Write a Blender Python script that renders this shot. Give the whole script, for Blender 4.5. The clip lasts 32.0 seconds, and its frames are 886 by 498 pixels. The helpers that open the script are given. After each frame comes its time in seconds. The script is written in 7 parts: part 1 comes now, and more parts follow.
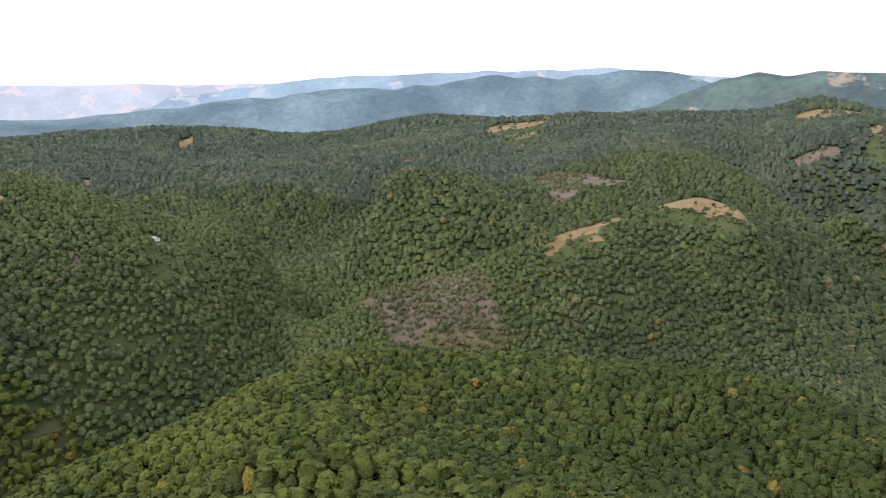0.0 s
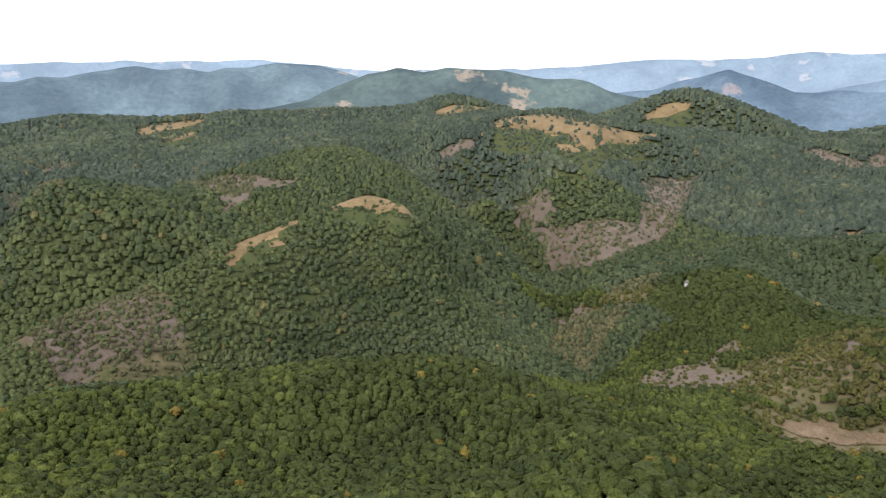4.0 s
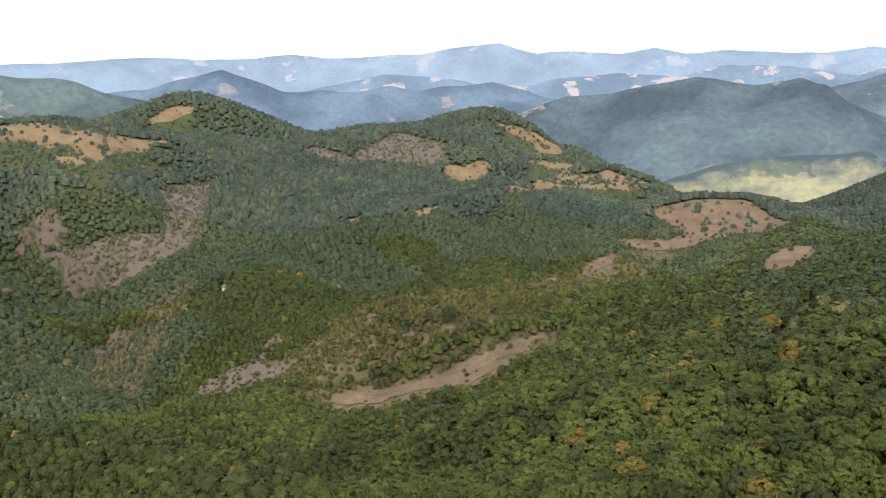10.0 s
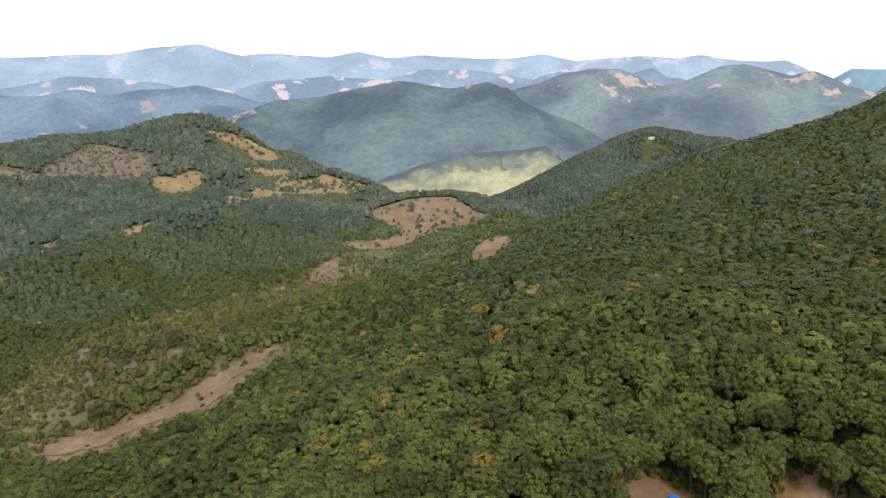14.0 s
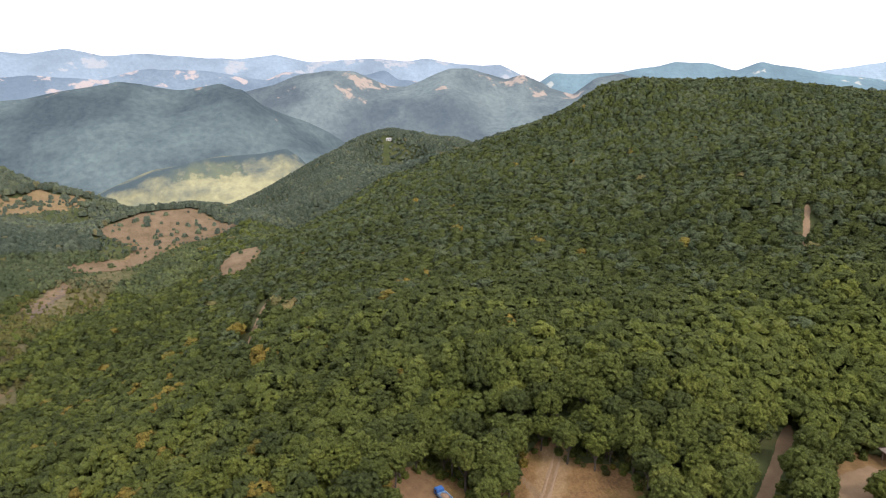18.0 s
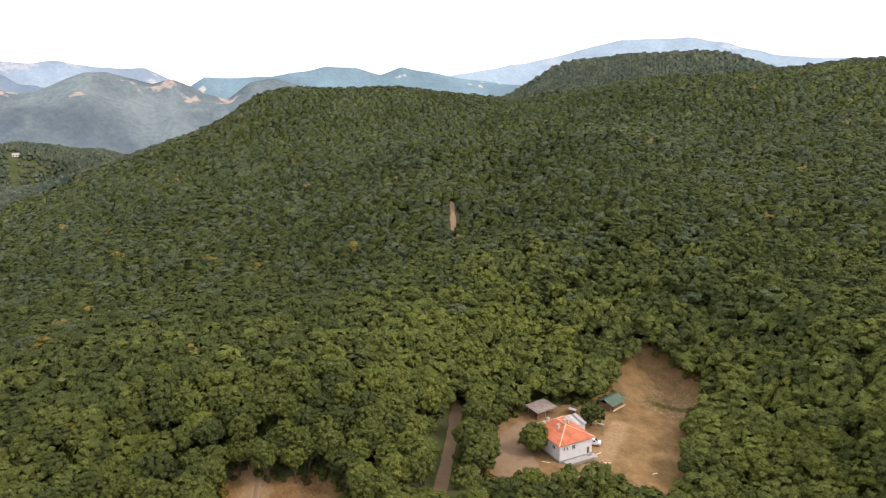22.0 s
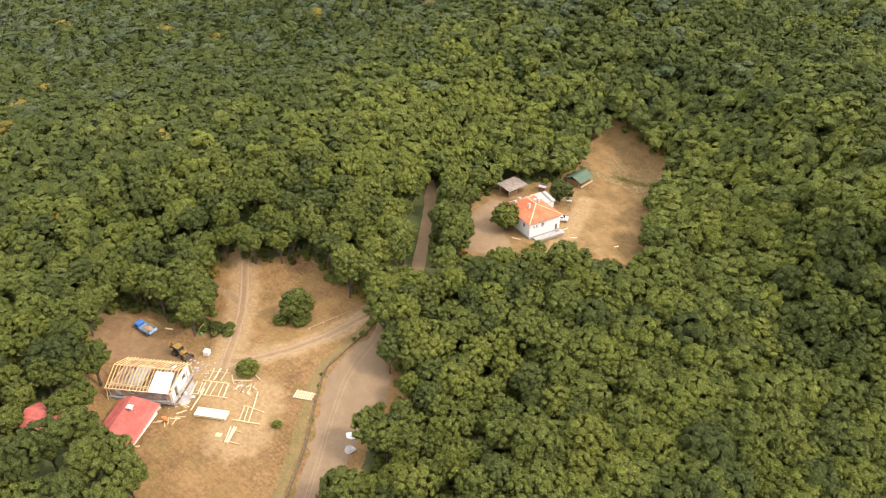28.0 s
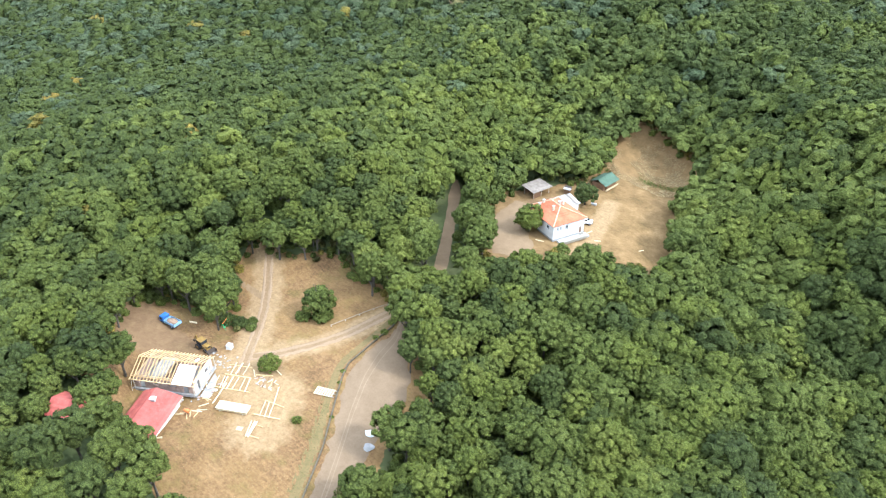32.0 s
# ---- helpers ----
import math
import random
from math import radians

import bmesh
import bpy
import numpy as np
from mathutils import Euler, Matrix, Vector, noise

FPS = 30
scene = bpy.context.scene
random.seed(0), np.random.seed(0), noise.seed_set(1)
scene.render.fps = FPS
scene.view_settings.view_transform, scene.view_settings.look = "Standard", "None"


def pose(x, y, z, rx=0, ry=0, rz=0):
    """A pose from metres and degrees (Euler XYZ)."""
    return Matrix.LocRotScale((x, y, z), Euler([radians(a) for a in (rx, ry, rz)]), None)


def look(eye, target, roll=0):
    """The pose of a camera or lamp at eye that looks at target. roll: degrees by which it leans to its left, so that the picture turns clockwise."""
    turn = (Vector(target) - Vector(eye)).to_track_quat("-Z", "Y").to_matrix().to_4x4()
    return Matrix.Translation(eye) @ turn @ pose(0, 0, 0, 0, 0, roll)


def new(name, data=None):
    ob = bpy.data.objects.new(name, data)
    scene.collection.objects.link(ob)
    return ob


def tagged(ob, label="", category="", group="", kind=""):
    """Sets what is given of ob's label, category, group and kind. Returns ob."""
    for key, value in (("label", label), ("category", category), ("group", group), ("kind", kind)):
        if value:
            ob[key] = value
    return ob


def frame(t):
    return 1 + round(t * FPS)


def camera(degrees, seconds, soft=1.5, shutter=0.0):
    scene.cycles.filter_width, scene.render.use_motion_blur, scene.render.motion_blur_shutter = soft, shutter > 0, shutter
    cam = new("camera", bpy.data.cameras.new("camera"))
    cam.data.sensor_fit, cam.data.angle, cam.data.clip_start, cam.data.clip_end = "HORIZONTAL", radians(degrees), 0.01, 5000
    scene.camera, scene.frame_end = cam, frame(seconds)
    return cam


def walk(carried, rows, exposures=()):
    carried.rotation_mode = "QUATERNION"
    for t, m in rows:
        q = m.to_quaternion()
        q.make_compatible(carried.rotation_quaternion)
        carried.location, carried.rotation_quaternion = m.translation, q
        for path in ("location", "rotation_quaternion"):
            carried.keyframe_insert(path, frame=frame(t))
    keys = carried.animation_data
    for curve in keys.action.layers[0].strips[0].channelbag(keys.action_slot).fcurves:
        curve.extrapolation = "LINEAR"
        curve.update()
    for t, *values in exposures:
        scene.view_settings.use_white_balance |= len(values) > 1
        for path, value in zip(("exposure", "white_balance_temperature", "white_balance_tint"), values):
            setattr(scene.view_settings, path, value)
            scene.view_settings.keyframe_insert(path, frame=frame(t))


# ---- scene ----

# ---- camera: a drone that climbs and turns, then tips down ----
cam = camera(64.21, 32.0, soft=1.15)


def aim(x, y, z, heading, pitch, lean):
    """A pose from metres and degrees: heading clockwise from north (+y), pitch above the horizon."""
    return pose(x, y, z, 0, 0, -heading) @ pose(0, 0, 0, 90 + pitch) @ pose(0, 0, 0, 0, 0, lean)


PATH = [
    (0.0, 35.2, -2.5, 59.1, 0.00, -12.00, -0.11),
    (0.5, 33.8, -3.3, 60.6, 3.43, -12.08, -0.13),
    (1.0, 32.4, -3.9, 62.0, 6.85, -12.23, -0.13),
    (1.5, 31.1, -4.5, 63.4, 10.28, -12.37, -0.17),
    (2.0, 29.8, -5.0, 64.7, 13.67, -12.44, -0.20),
    (2.5, 28.5, -5.6, 65.9, 17.03, -12.56, -0.23),
    (3.0, 27.4, -6.1, 66.9, 20.41, -12.63, -0.18),
    (3.5, 26.3, -6.5, 67.8, 23.79, -12.72, -0.19),
    (5.5, 22.5, -7.6, 70.8, 37.07, -12.92, -0.16),
    (6.0, 21.5, -7.6, 71.5, 40.35, -12.94, -0.13),
    (6.5, 20.5, -7.5, 72.3, 43.60, -12.98, -0.11),
    (7.0, 19.4, -7.3, 73.1, 46.86, -13.00, -0.09),
    (7.5, 18.2, -6.9, 74.0, 50.12, -13.01, 0.00),
    (8.0, 16.9, -6.5, 74.7, 53.36, -13.03, 0.08),
    (8.5, 15.8, -6.2, 75.4, 56.53, -13.02, 0.22),
    (9.0, 14.9, -6.0, 75.9, 59.60, -13.03, 0.21),
    (9.5, 14.2, -6.0, 76.3, 62.68, -13.01, 0.09),
    (10.0, 13.4, -6.1, 76.8, 65.69, -13.02, 0.03),
    (10.5, 12.5, -6.1, 77.5, 68.69, -13.05, 0.02),
    (11.0, 11.5, -6.3, 78.1, 71.65, -13.04, 0.14),
    (11.5, 10.5, -6.4, 78.7, 74.55, -12.96, 0.17),
    (12.0, 9.5, -6.3, 79.4, 77.42, -12.96, 0.15),
    (12.5, 8.7, -6.3, 80.2, 80.23, -12.94, 0.15),
    (13.0, 7.8, -6.5, 80.9, 83.00, -12.91, 0.16),
    (13.5, 7.0, -6.7, 81.7, 85.66, -12.89, 0.07),
    (14.0, 6.2, -6.7, 82.5, 88.38, -12.87, -0.03),
    (14.5, 5.4, -6.5, 83.3, 91.06, -12.85, -0.04),
    (16.5, 3.0, -5.2, 86.6, 101.56, -12.87, 0.03),
    (17.0, 2.3, -4.7, 87.3, 104.12, -12.87, 0.08),
    (17.5, 1.8, -4.3, 88.0, 106.60, -12.83, 0.17),
    (18.0, 1.3, -4.0, 88.7, 109.10, -12.83, 0.14),
    (18.5, 0.8, -3.8, 89.3, 111.72, -12.78, 0.09),
    (19.0, 0.4, -3.6, 89.9, 114.64, -12.76, -0.00),
    (19.5, -0.0, -3.3, 90.4, 117.68, -12.74, -0.04),
    (20.0, -0.4, -3.0, 91.0, 121.15, -12.72, -0.11),
    (20.5, -0.9, -2.7, 91.7, 124.78, -12.70, -0.14),
    (21.0, -1.3, -2.3, 92.3, 128.45, -12.71, -0.25),
    (21.5, -1.8, -1.8, 93.1, 132.07, -12.66, -0.29),
    (22.0, -2.3, -1.1, 93.8, 135.80, -12.63, -0.34),
    (22.5, -2.6, -0.4, 94.4, 139.52, -12.64, -0.45),
    (23.0, -2.6, 0.1, 94.9, 142.53, -12.66, -0.52),
    (23.5, -2.4, 0.4, 95.1, 142.66, -12.63, -0.48),
    (24.0, -2.4, 0.5, 95.1, 142.02, -12.64, -0.47),
    (24.5, -2.4, 0.6, 95.2, 141.38, -12.68, -0.44),
    (25.4, -1.9, 0.8, 97.2, 140.63, -12.70, -0.30),
    (26.3, -1.4, 1.0, 99.2, 139.88, -12.75, -0.17),
    (26.5, -1.3, 1.1, 99.7, 139.71, -15.03, -0.14),
    (27.0, -1.0, 0.8, 100.3, 139.33, -24.11, -0.01),
    (27.4, -0.6, 0.2, 100.8, 139.10, -31.30, 0.03),
    (27.5, -0.5, 0.1, 100.9, 139.04, -31.98, 0.04),
    (28.0, -0.2, 0.0, 101.1, 138.67, -32.13, 0.07),
    (29.0, -0.1, -0.0, 101.2, 137.97, -32.13, 0.11),
    (30.0, -0.1, -0.0, 101.0, 137.41, -32.11, 0.19),
    (31.0, 0.0, -0.0, 100.9, 136.97, -32.11, 0.20),
    (32.0, 0.0, -0.0, 101.0, 136.53, -32.12, 0.22),
]
EXPOSURES = [(0.0, 0.04, 6200, 16), (8.0, 0.03, 6250, 16.5), (14.0, 0.03, 6350, 17.5), (19.0, 0.06, 6600, 20), (24.0, 0.14, 6850, 22), (26.4, 0.14, 6950, 22),
             (27.4, 0.68, 7350, 19), (28.0, 0.8, 7150, 16.5), (29.0, 0.98, 6350, 12), (30.0, 1.1, 5850, 8), (31.0, 1.21, 5600, 7), (32.0, 1.24, 5450, 6.5)]
walk(cam, [(r[0], aim(*r[1:])) for r in PATH], EXPOSURES)

# ---- sky and sun: bright thin cloud, the sun veiled ----
SUN_UP, SUN_FROM = 44.0, 245.0  # degrees above the horizon; heading it shines from
world = bpy.data.worlds.new("world")
scene.world = world
world.use_nodes = True
wn = world.node_tree
wn.nodes.clear()
sky = wn.nodes.new("ShaderNodeTexSky")
sky.sky_type = "NISHITA"
sky.sun_disc = False
sky.sun_elevation, sky.sun_rotation = radians(SUN_UP), radians(SUN_FROM)
sky.air_density, sky.dust_density = 1.0, 3.0
veil = wn.nodes.new("ShaderNodeMix")
veil.data_type = "RGBA"
veil.inputs["Factor"].default_value = 0.72
veil.inputs[7].default_value = (11.0, 11.6, 12.2, 1)  # the cloud sheet over the blue
bg = wn.nodes.new("ShaderNodeBackground")
bg.inputs["Strength"].default_value = 0.155
wo = wn.nodes.new("ShaderNodeOutputWorld")
wn.links.new(sky.outputs[0], veil.inputs[6])
wn.links.new(veil.outputs[2], bg.inputs[0])
wn.links.new(bg.outputs[0], wo.inputs[0])
sun_data = bpy.data.lights.new("sun", "SUN")
sun_data.energy, sun_data.angle, sun_data.color = 1.8, radians(9), (1, 0.95, 0.86)
sun = new("sun", sun_data)
h, e = radians(SUN_FROM), radians(SUN_UP)
sun.matrix_world = look((math.sin(h) * math.cos(e) * 900, math.cos(h) * math.cos(e) * 900, math.sin(e) * 900), (0, 0, 0))


# ---- materials ----
class Mat:
    """A short way to write a node material."""

    def __init__(self, name, rough=0.8, metal=0.0, spec=0.3):
        self.m = bpy.data.materials.new(name)
        self.m.use_nodes = True
        self.t = self.m.node_tree
        self.b = self.t.nodes["Principled BSDF"]
        self.b.inputs["Roughness"].default_value = rough
        self.b.inputs["Metallic"].default_value = metal
        self.b.inputs["Specular IOR Level"].default_value = spec
        self.pos = self.t.nodes.new("ShaderNodeNewGeometry")

    def node(self, kind, **ins):
        n = self.t.nodes.new(kind)
        for k, v in ins.items():
            n.inputs[k].default_value = v
        return n

    def link(self, a, b):
        self.t.links.new(a, b)

    def noise(self, scale, detail=3.0, rough=0.55, local=False):
        n = self.node("ShaderNodeTexNoise", Scale=scale, Detail=detail, Roughness=rough)
        if local:
            self.link(self.t.nodes.new("ShaderNodeTexCoord").outputs["Object"], n.inputs["Vector"])
        else:
            self.link(self.pos.outputs["Position"], n.inputs["Vector"])
        return n.outputs["Fac"]

    def ramp(self, fac, stops):
        r = self.t.nodes.new("ShaderNodeValToRGB")
        while len(r.color_ramp.elements) < len(stops):
            r.color_ramp.elements.new(0.5)
        for el, (p, c) in zip(r.color_ramp.elements, stops):
            el.position, el.color = p, (*c, 1)
        self.link(fac, r.inputs[0])
        return r.outputs[0]

    def mix(self, fac, a, b, mode="MIX"):
        n = self.t.nodes.new("ShaderNodeMix")
        n.data_type, n.blend_type = "RGBA", mode
        for v, i in ((fac, 0), (a, 6), (b, 7)):
            if isinstance(v, (int, float)):
                n.inputs[i].default_value = v
            elif isinstance(v, tuple):
                n.inputs[i].default_value = (*v, 1)
            else:
                self.link(v, n.inputs[i])
        return n.outputs[2]

    def math(self, op, a, b=0.0, c=0.0):
        n = self.t.nodes.new("ShaderNodeMath")
        n.operation = op
        for i, v in enumerate((a, b, c)):
            if isinstance(v, (int, float)):
                n.inputs[i].default_value = v
            else:
                self.link(v, n.inputs[i])
        return n.outputs[0]

    def attr(self, name):
        n = self.t.nodes.new("ShaderNodeAttribute")
        n.attribute_name = name
        return n.outputs["Fac"]

    def vary(self, color, amount=0.25, island=False):
        """Lightens and darkens a colour from piece to piece."""
        if island:
            r = self.pos.outputs["Random Per Island"]
        else:
            r = self.t.nodes.new("ShaderNodeObjectInfo").outputs["Random"]
        k = self.math("MULTIPLY_ADD", r, 2 * amount, 1 - amount)
        n = self.t.nodes.new("ShaderNodeVectorMath")
        n.operation = "SCALE"
        self.link(color, n.inputs[0])
        self.link(k, n.inputs["Scale"])
        return n.outputs[0]

    def bump(self, height, dist, strength=0.6):
        n = self.node("ShaderNodeBump", Strength=strength, Distance=dist)
        self.link(height, n.inputs["Height"])
        self.link(n.outputs[0], self.b.inputs["Normal"])

    def base(self, color):
        if isinstance(color, tuple):
            self.b.inputs["Base Color"].default_value = (*color, 1)
        else:
            self.link(color, self.b.inputs["Base Color"])
        return self


def plain(name, color, rough=0.7, metal=0.0, scale=2.0, amount=0.25, spec=0.3, bump=0.0):
    """A surface of one colour with grain, stains and a little relief."""
    m = Mat(name, rough, metal, spec)
    dark = tuple(c * (1 - amount) for c in color)
    light = tuple(min(1, c * (1 + amount * 0.5)) for c in color)
    n = m.noise(scale, 5, 0.65)
    m.base(m.vary(m.ramp(n, [(0.3, dark), (0.7, light)]), 0.08))
    if bump:
        m.bump(m.noise(scale * 8, 3), bump)
    return m.m


def foliage(name, dark, mid, light, patch=0.03):
    """Leaves: tone changes from wood to wood, from tree to tree, from bough to bough and from leaf to leaf."""
    m = Mat(name, 0.7, 0, 0.08)
    wood = m.noise(patch, 2)
    tree = m.noise(0.17, 2)
    tone = m.math("MULTIPLY_ADD", wood, 0.5, m.math("MULTIPLY", tree, 0.5))
    c = m.ramp(tone, [(0.36, dark), (0.5, mid), (0.64, light)])
    leaves = m.noise(5.0, 4, 0.8)
    grain = m.ramp(leaves, [(0.41, (0.38, 0.40, 0.42)), (0.59, (1.66, 1.62, 1.50))])
    c = m.mix(1.0, c, grain, "MULTIPLY")
    m.base(m.vary(c, 0.15, island=True))
    boughs = m.t.nodes.new("ShaderNodeTexVoronoi")
    boughs.feature = "SMOOTH_F1"
    boughs.inputs["Scale"].default_value = 1.35
    boughs.inputs["Smoothness"].default_value = 0.3
    m.link(m.pos.outputs["Position"], boughs.inputs["Vector"])
    relief = m.math("MULTIPLY_ADD", boughs.outputs["Distance"], -1.0, m.math("MULTIPLY", leaves, 0.6))
    m.bump(relief, 0.8, 0.9)
    return m.m


LEAF = {
    "green": foliage("oak_leaves", (0.066, 0.083, 0.022), (0.092, 0.111, 0.027), (0.120, 0.139, 0.035)),
    "dark": foliage("dark_leaves", (0.044, 0.058, 0.020), (0.062, 0.078, 0.023), (0.080, 0.098, 0.028)),
    "light": foliage("light_leaves", (0.084, 0.102, 0.024), (0.110, 0.129, 0.027), (0.138, 0.153, 0.035)),
    "yellow": foliage("yellowing_leaves", (0.145, 0.125, 0.028), (0.181, 0.145, 0.032), (0.211, 0.149, 0.036)),
    "scrub": foliage("scrub_leaves", (0.085, 0.085, 0.029), (0.115, 0.111, 0.036), (0.151, 0.140, 0.046)),
}
# the same woods on the farther hills, with haze painted into greyer leaf colours
HAZED_LEAF = {
    "green": foliage("hazed_green_leaves", (0.067, 0.087, 0.040), (0.087, 0.110, 0.051), (0.110, 0.134, 0.061)),
    "dark": foliage("hazed_dark_leaves", (0.054, 0.075, 0.037), (0.073, 0.093, 0.047), (0.092, 0.114, 0.059)),
    "light": foliage("hazed_light_leaves", (0.085, 0.105, 0.041), (0.108, 0.130, 0.052), (0.133, 0.152, 0.063)),
    "yellow": foliage("hazed_yellow_leaves", (0.134, 0.127, 0.051), (0.165, 0.147, 0.061), (0.199, 0.159, 0.067)),
    "scrub": foliage("hazed_scrub_leaves", (0.098, 0.099, 0.051), (0.129, 0.127, 0.064), (0.163, 0.154, 0.078)),
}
# the woods of the outer hills, with more haze painted into the leaves
HAZIER_LEAF = {
    "green": foliage("hazier_green_leaves", (0.068, 0.088, 0.063), (0.088, 0.108, 0.073), (0.109, 0.130, 0.086)),
    "dark": foliage("hazier_dark_leaves", (0.056, 0.076, 0.056), (0.072, 0.093, 0.067), (0.090, 0.112, 0.079)),
    "light": foliage("hazier_light_leaves", (0.083, 0.103, 0.063), (0.104, 0.125, 0.073), (0.127, 0.145, 0.085)),
    "yellow": foliage("hazier_yellow_leaves", (0.119, 0.119, 0.063), (0.147, 0.138, 0.071), (0.175, 0.148, 0.078)),
    "scrub": foliage("hazier_scrub_leaves", (0.086, 0.092, 0.063), (0.114, 0.114, 0.073), (0.140, 0.138, 0.086)),
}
BARK = plain("bark", (0.09, 0.075, 0.06), 0.9, scale=3, amount=0.5, bump=0.03)

STRAW = plain("straw", (0.30, 0.215, 0.11), 0.9, scale=1.2, amount=0.5)


def ground_material():
    m = Mat("ground", 0.95, 0, 0.1)
    floor = m.ramp(m.noise(0.06, 5, 0.65), [(0.35, (0.052, 0.068, 0.026)), (0.5, (0.070, 0.084, 0.032)), (0.65, (0.094, 0.098, 0.042))])
    grass = m.ramp(m.noise(0.045, 6, 0.7), [(0.28, (0.131, 0.089, 0.040)), (0.45, (0.223, 0.150, 0.069)), (0.58, (0.303, 0.206, 0.100)), (0.74, (0.404, 0.284, 0.148))])
    fine = m.noise(0.9, 4, 0.7)
    grass = m.mix(0.5, grass, m.ramp(fine, [(0.3, (0.090, 0.060, 0.028)), (0.7, (0.364, 0.247, 0.134))]))
    green = m.ramp(m.noise(0.09, 4, 0.6), [(0.56, (0, 0, 0)), (0.68, (1, 1, 1))])
    grass = m.mix(m.math("MULTIPLY", green, 0.35), grass, (0.106, 0.101, 0.038))
    scree = m.ramp(m.noise(0.12, 6, 0.75), [(0.3, (0.09, 0.074, 0.044)), (0.5, (0.14, 0.112, 0.072)), (0.7, (0.22, 0.18, 0.13))])
    edge = m.noise(0.09, 5, 0.7)
    dry = m.math("GREATER_THAN", m.math("ADD", m.attr("dry"), m.math("MULTIPLY_ADD", edge, 0.9, -0.45)), 0.5)
    sc = m.math("GREATER_THAN", m.math("ADD", m.attr("scree"), m.math("MULTIPLY_ADD", edge, 1.6, -0.85)), 0.5)
    yard = m.ramp(m.noise(0.11, 7, 0.72), [(0.30, (0.097, 0.052, 0.023)), (0.44, (0.165, 0.092, 0.041)), (0.56, (0.231, 0.134, 0.061)), (0.72, (0.308, 0.191, 0.093))])
    yard = m.mix(0.5, yard, m.ramp(m.noise(1.3, 6, 0.8), [(0.36, (0.072, 0.042, 0.018)), (0.64, (0.323, 0.199, 0.095))]))
    tuft = m.ramp(m.noise(0.16, 5, 0.7), [(0.52, (0, 0, 0)), (0.64, (1, 1, 1))])
    yard = m.mix(m.math("MULTIPLY", tuft, 0.6), yard, (0.135, 0.104, 0.032))
    straw = m.ramp(m.noise(0.05, 3, 0.6), [(0.42, (0, 0, 0)), (0.6, (1, 1, 1))])
    yard = m.mix(m.math("MULTIPLY", straw, 0.3), yard, (0.306, 0.192, 0.074))
    stretch = m.t.nodes.new("ShaderNodeMapping")
    stretch.inputs["Rotation"].default_value = (0, 0, radians(-35))
    stretch.inputs["Scale"].default_value = (0.35, 2.2, 1)
    m.link(m.pos.outputs["Position"], stretch.inputs["Vector"])
    mown = m.node("ShaderNodeTexNoise", Scale=1.4, Detail=5.0, Roughness=0.75)
    m.link(stretch.outputs[0], mown.inputs["Vector"])
    yard = m.mix(1.0, yard, m.ramp(mown.outputs["Fac"], [(0.34, (0.80, 0.80, 0.80)), (0.5, (1, 1, 1)), (0.68, (1.16, 1.15, 1.12))]), "MULTIPLY")
    hay = m.ramp(m.noise(0.16, 7, 0.8), [(0.34, (0.113, 0.079, 0.031)), (0.46, (0.187, 0.119, 0.051)), (0.56, (0.252, 0.159, 0.073)), (0.68, (0.347, 0.230, 0.112))])
    yard = m.mix(m.math("MULTIPLY", m.attr("hay"), 0.82), yard, hay)
    way = m.math("ADD", m.attr("worn"), m.math("MULTIPLY_ADD", m.noise(0.35, 5, 0.75), 1.1, -0.55))
    yard = m.mix(m.math("MULTIPLY", m.ramp(way, [(0.4, (0, 0, 0)), (0.75, (1, 1, 1))]), 0.8), yard, m.ramp(m.noise(1.1, 5, 0.75), [(0.35, (0.251, 0.162, 0.082)), (0.65, (0.386, 0.267, 0.142))]))
    bare = m.math("ADD", m.attr("earth"), m.math("MULTIPLY_ADD", m.noise(0.3, 5, 0.7), 0.8, -0.4))
    yard = m.mix(m.math("MULTIPLY", m.ramp(bare, [(0.4, (0, 0, 0)), (0.7, (1, 1, 1))]), 0.8), yard, m.ramp(m.noise(0.5, 6, 0.7), [(0.3, (0.130, 0.079, 0.044)), (0.7, (0.217, 0.139, 0.075))]))
    trodden = m.math("GREATER_THAN", m.math("ADD", m.attr("yard"), m.math("MULTIPLY_ADD", edge, 0.8, -0.4)), 0.5)
    c = m.mix(dry, floor, grass)
    c = m.mix(trodden, c, yard)
    brush = m.ramp(m.noise(0.15, 5, 0.7), [(0.35, (0.080, 0.078, 0.030)), (0.65, (0.20, 0.155, 0.088))])
    c = m.mix(m.math("MULTIPLY", m.attr("brush"), 0.9), c, brush)
    c = m.mix(sc, c, scree)
    m.base(c)
    m.bump(m.noise(0.5, 6, 0.7), 0.6, 0.7)
    return m.m


GROUND = ground_material()


def bare_material(name, tones, fine, spots, size):
    """Bare open ground: broad tones, fine grain and weedy spots."""
    m = Mat(name, 0.95, 0, 0.1)
    c = m.ramp(m.noise(size, 6, 0.7), tones)
    c = m.mix(0.45, c, m.ramp(m.noise(size * 16, 4, 0.7), fine))
    c = m.mix(m.math("MULTIPLY", m.ramp(m.noise(size * 3, 5, 0.7), [(0.56, (0, 0, 0)), (0.66, (1, 1, 1))]), 0.5), c, spots)
    m.base(c)
    m.bump(m.noise(size * 12, 5, 0.7), 0.5, 0.7)
    return m.m


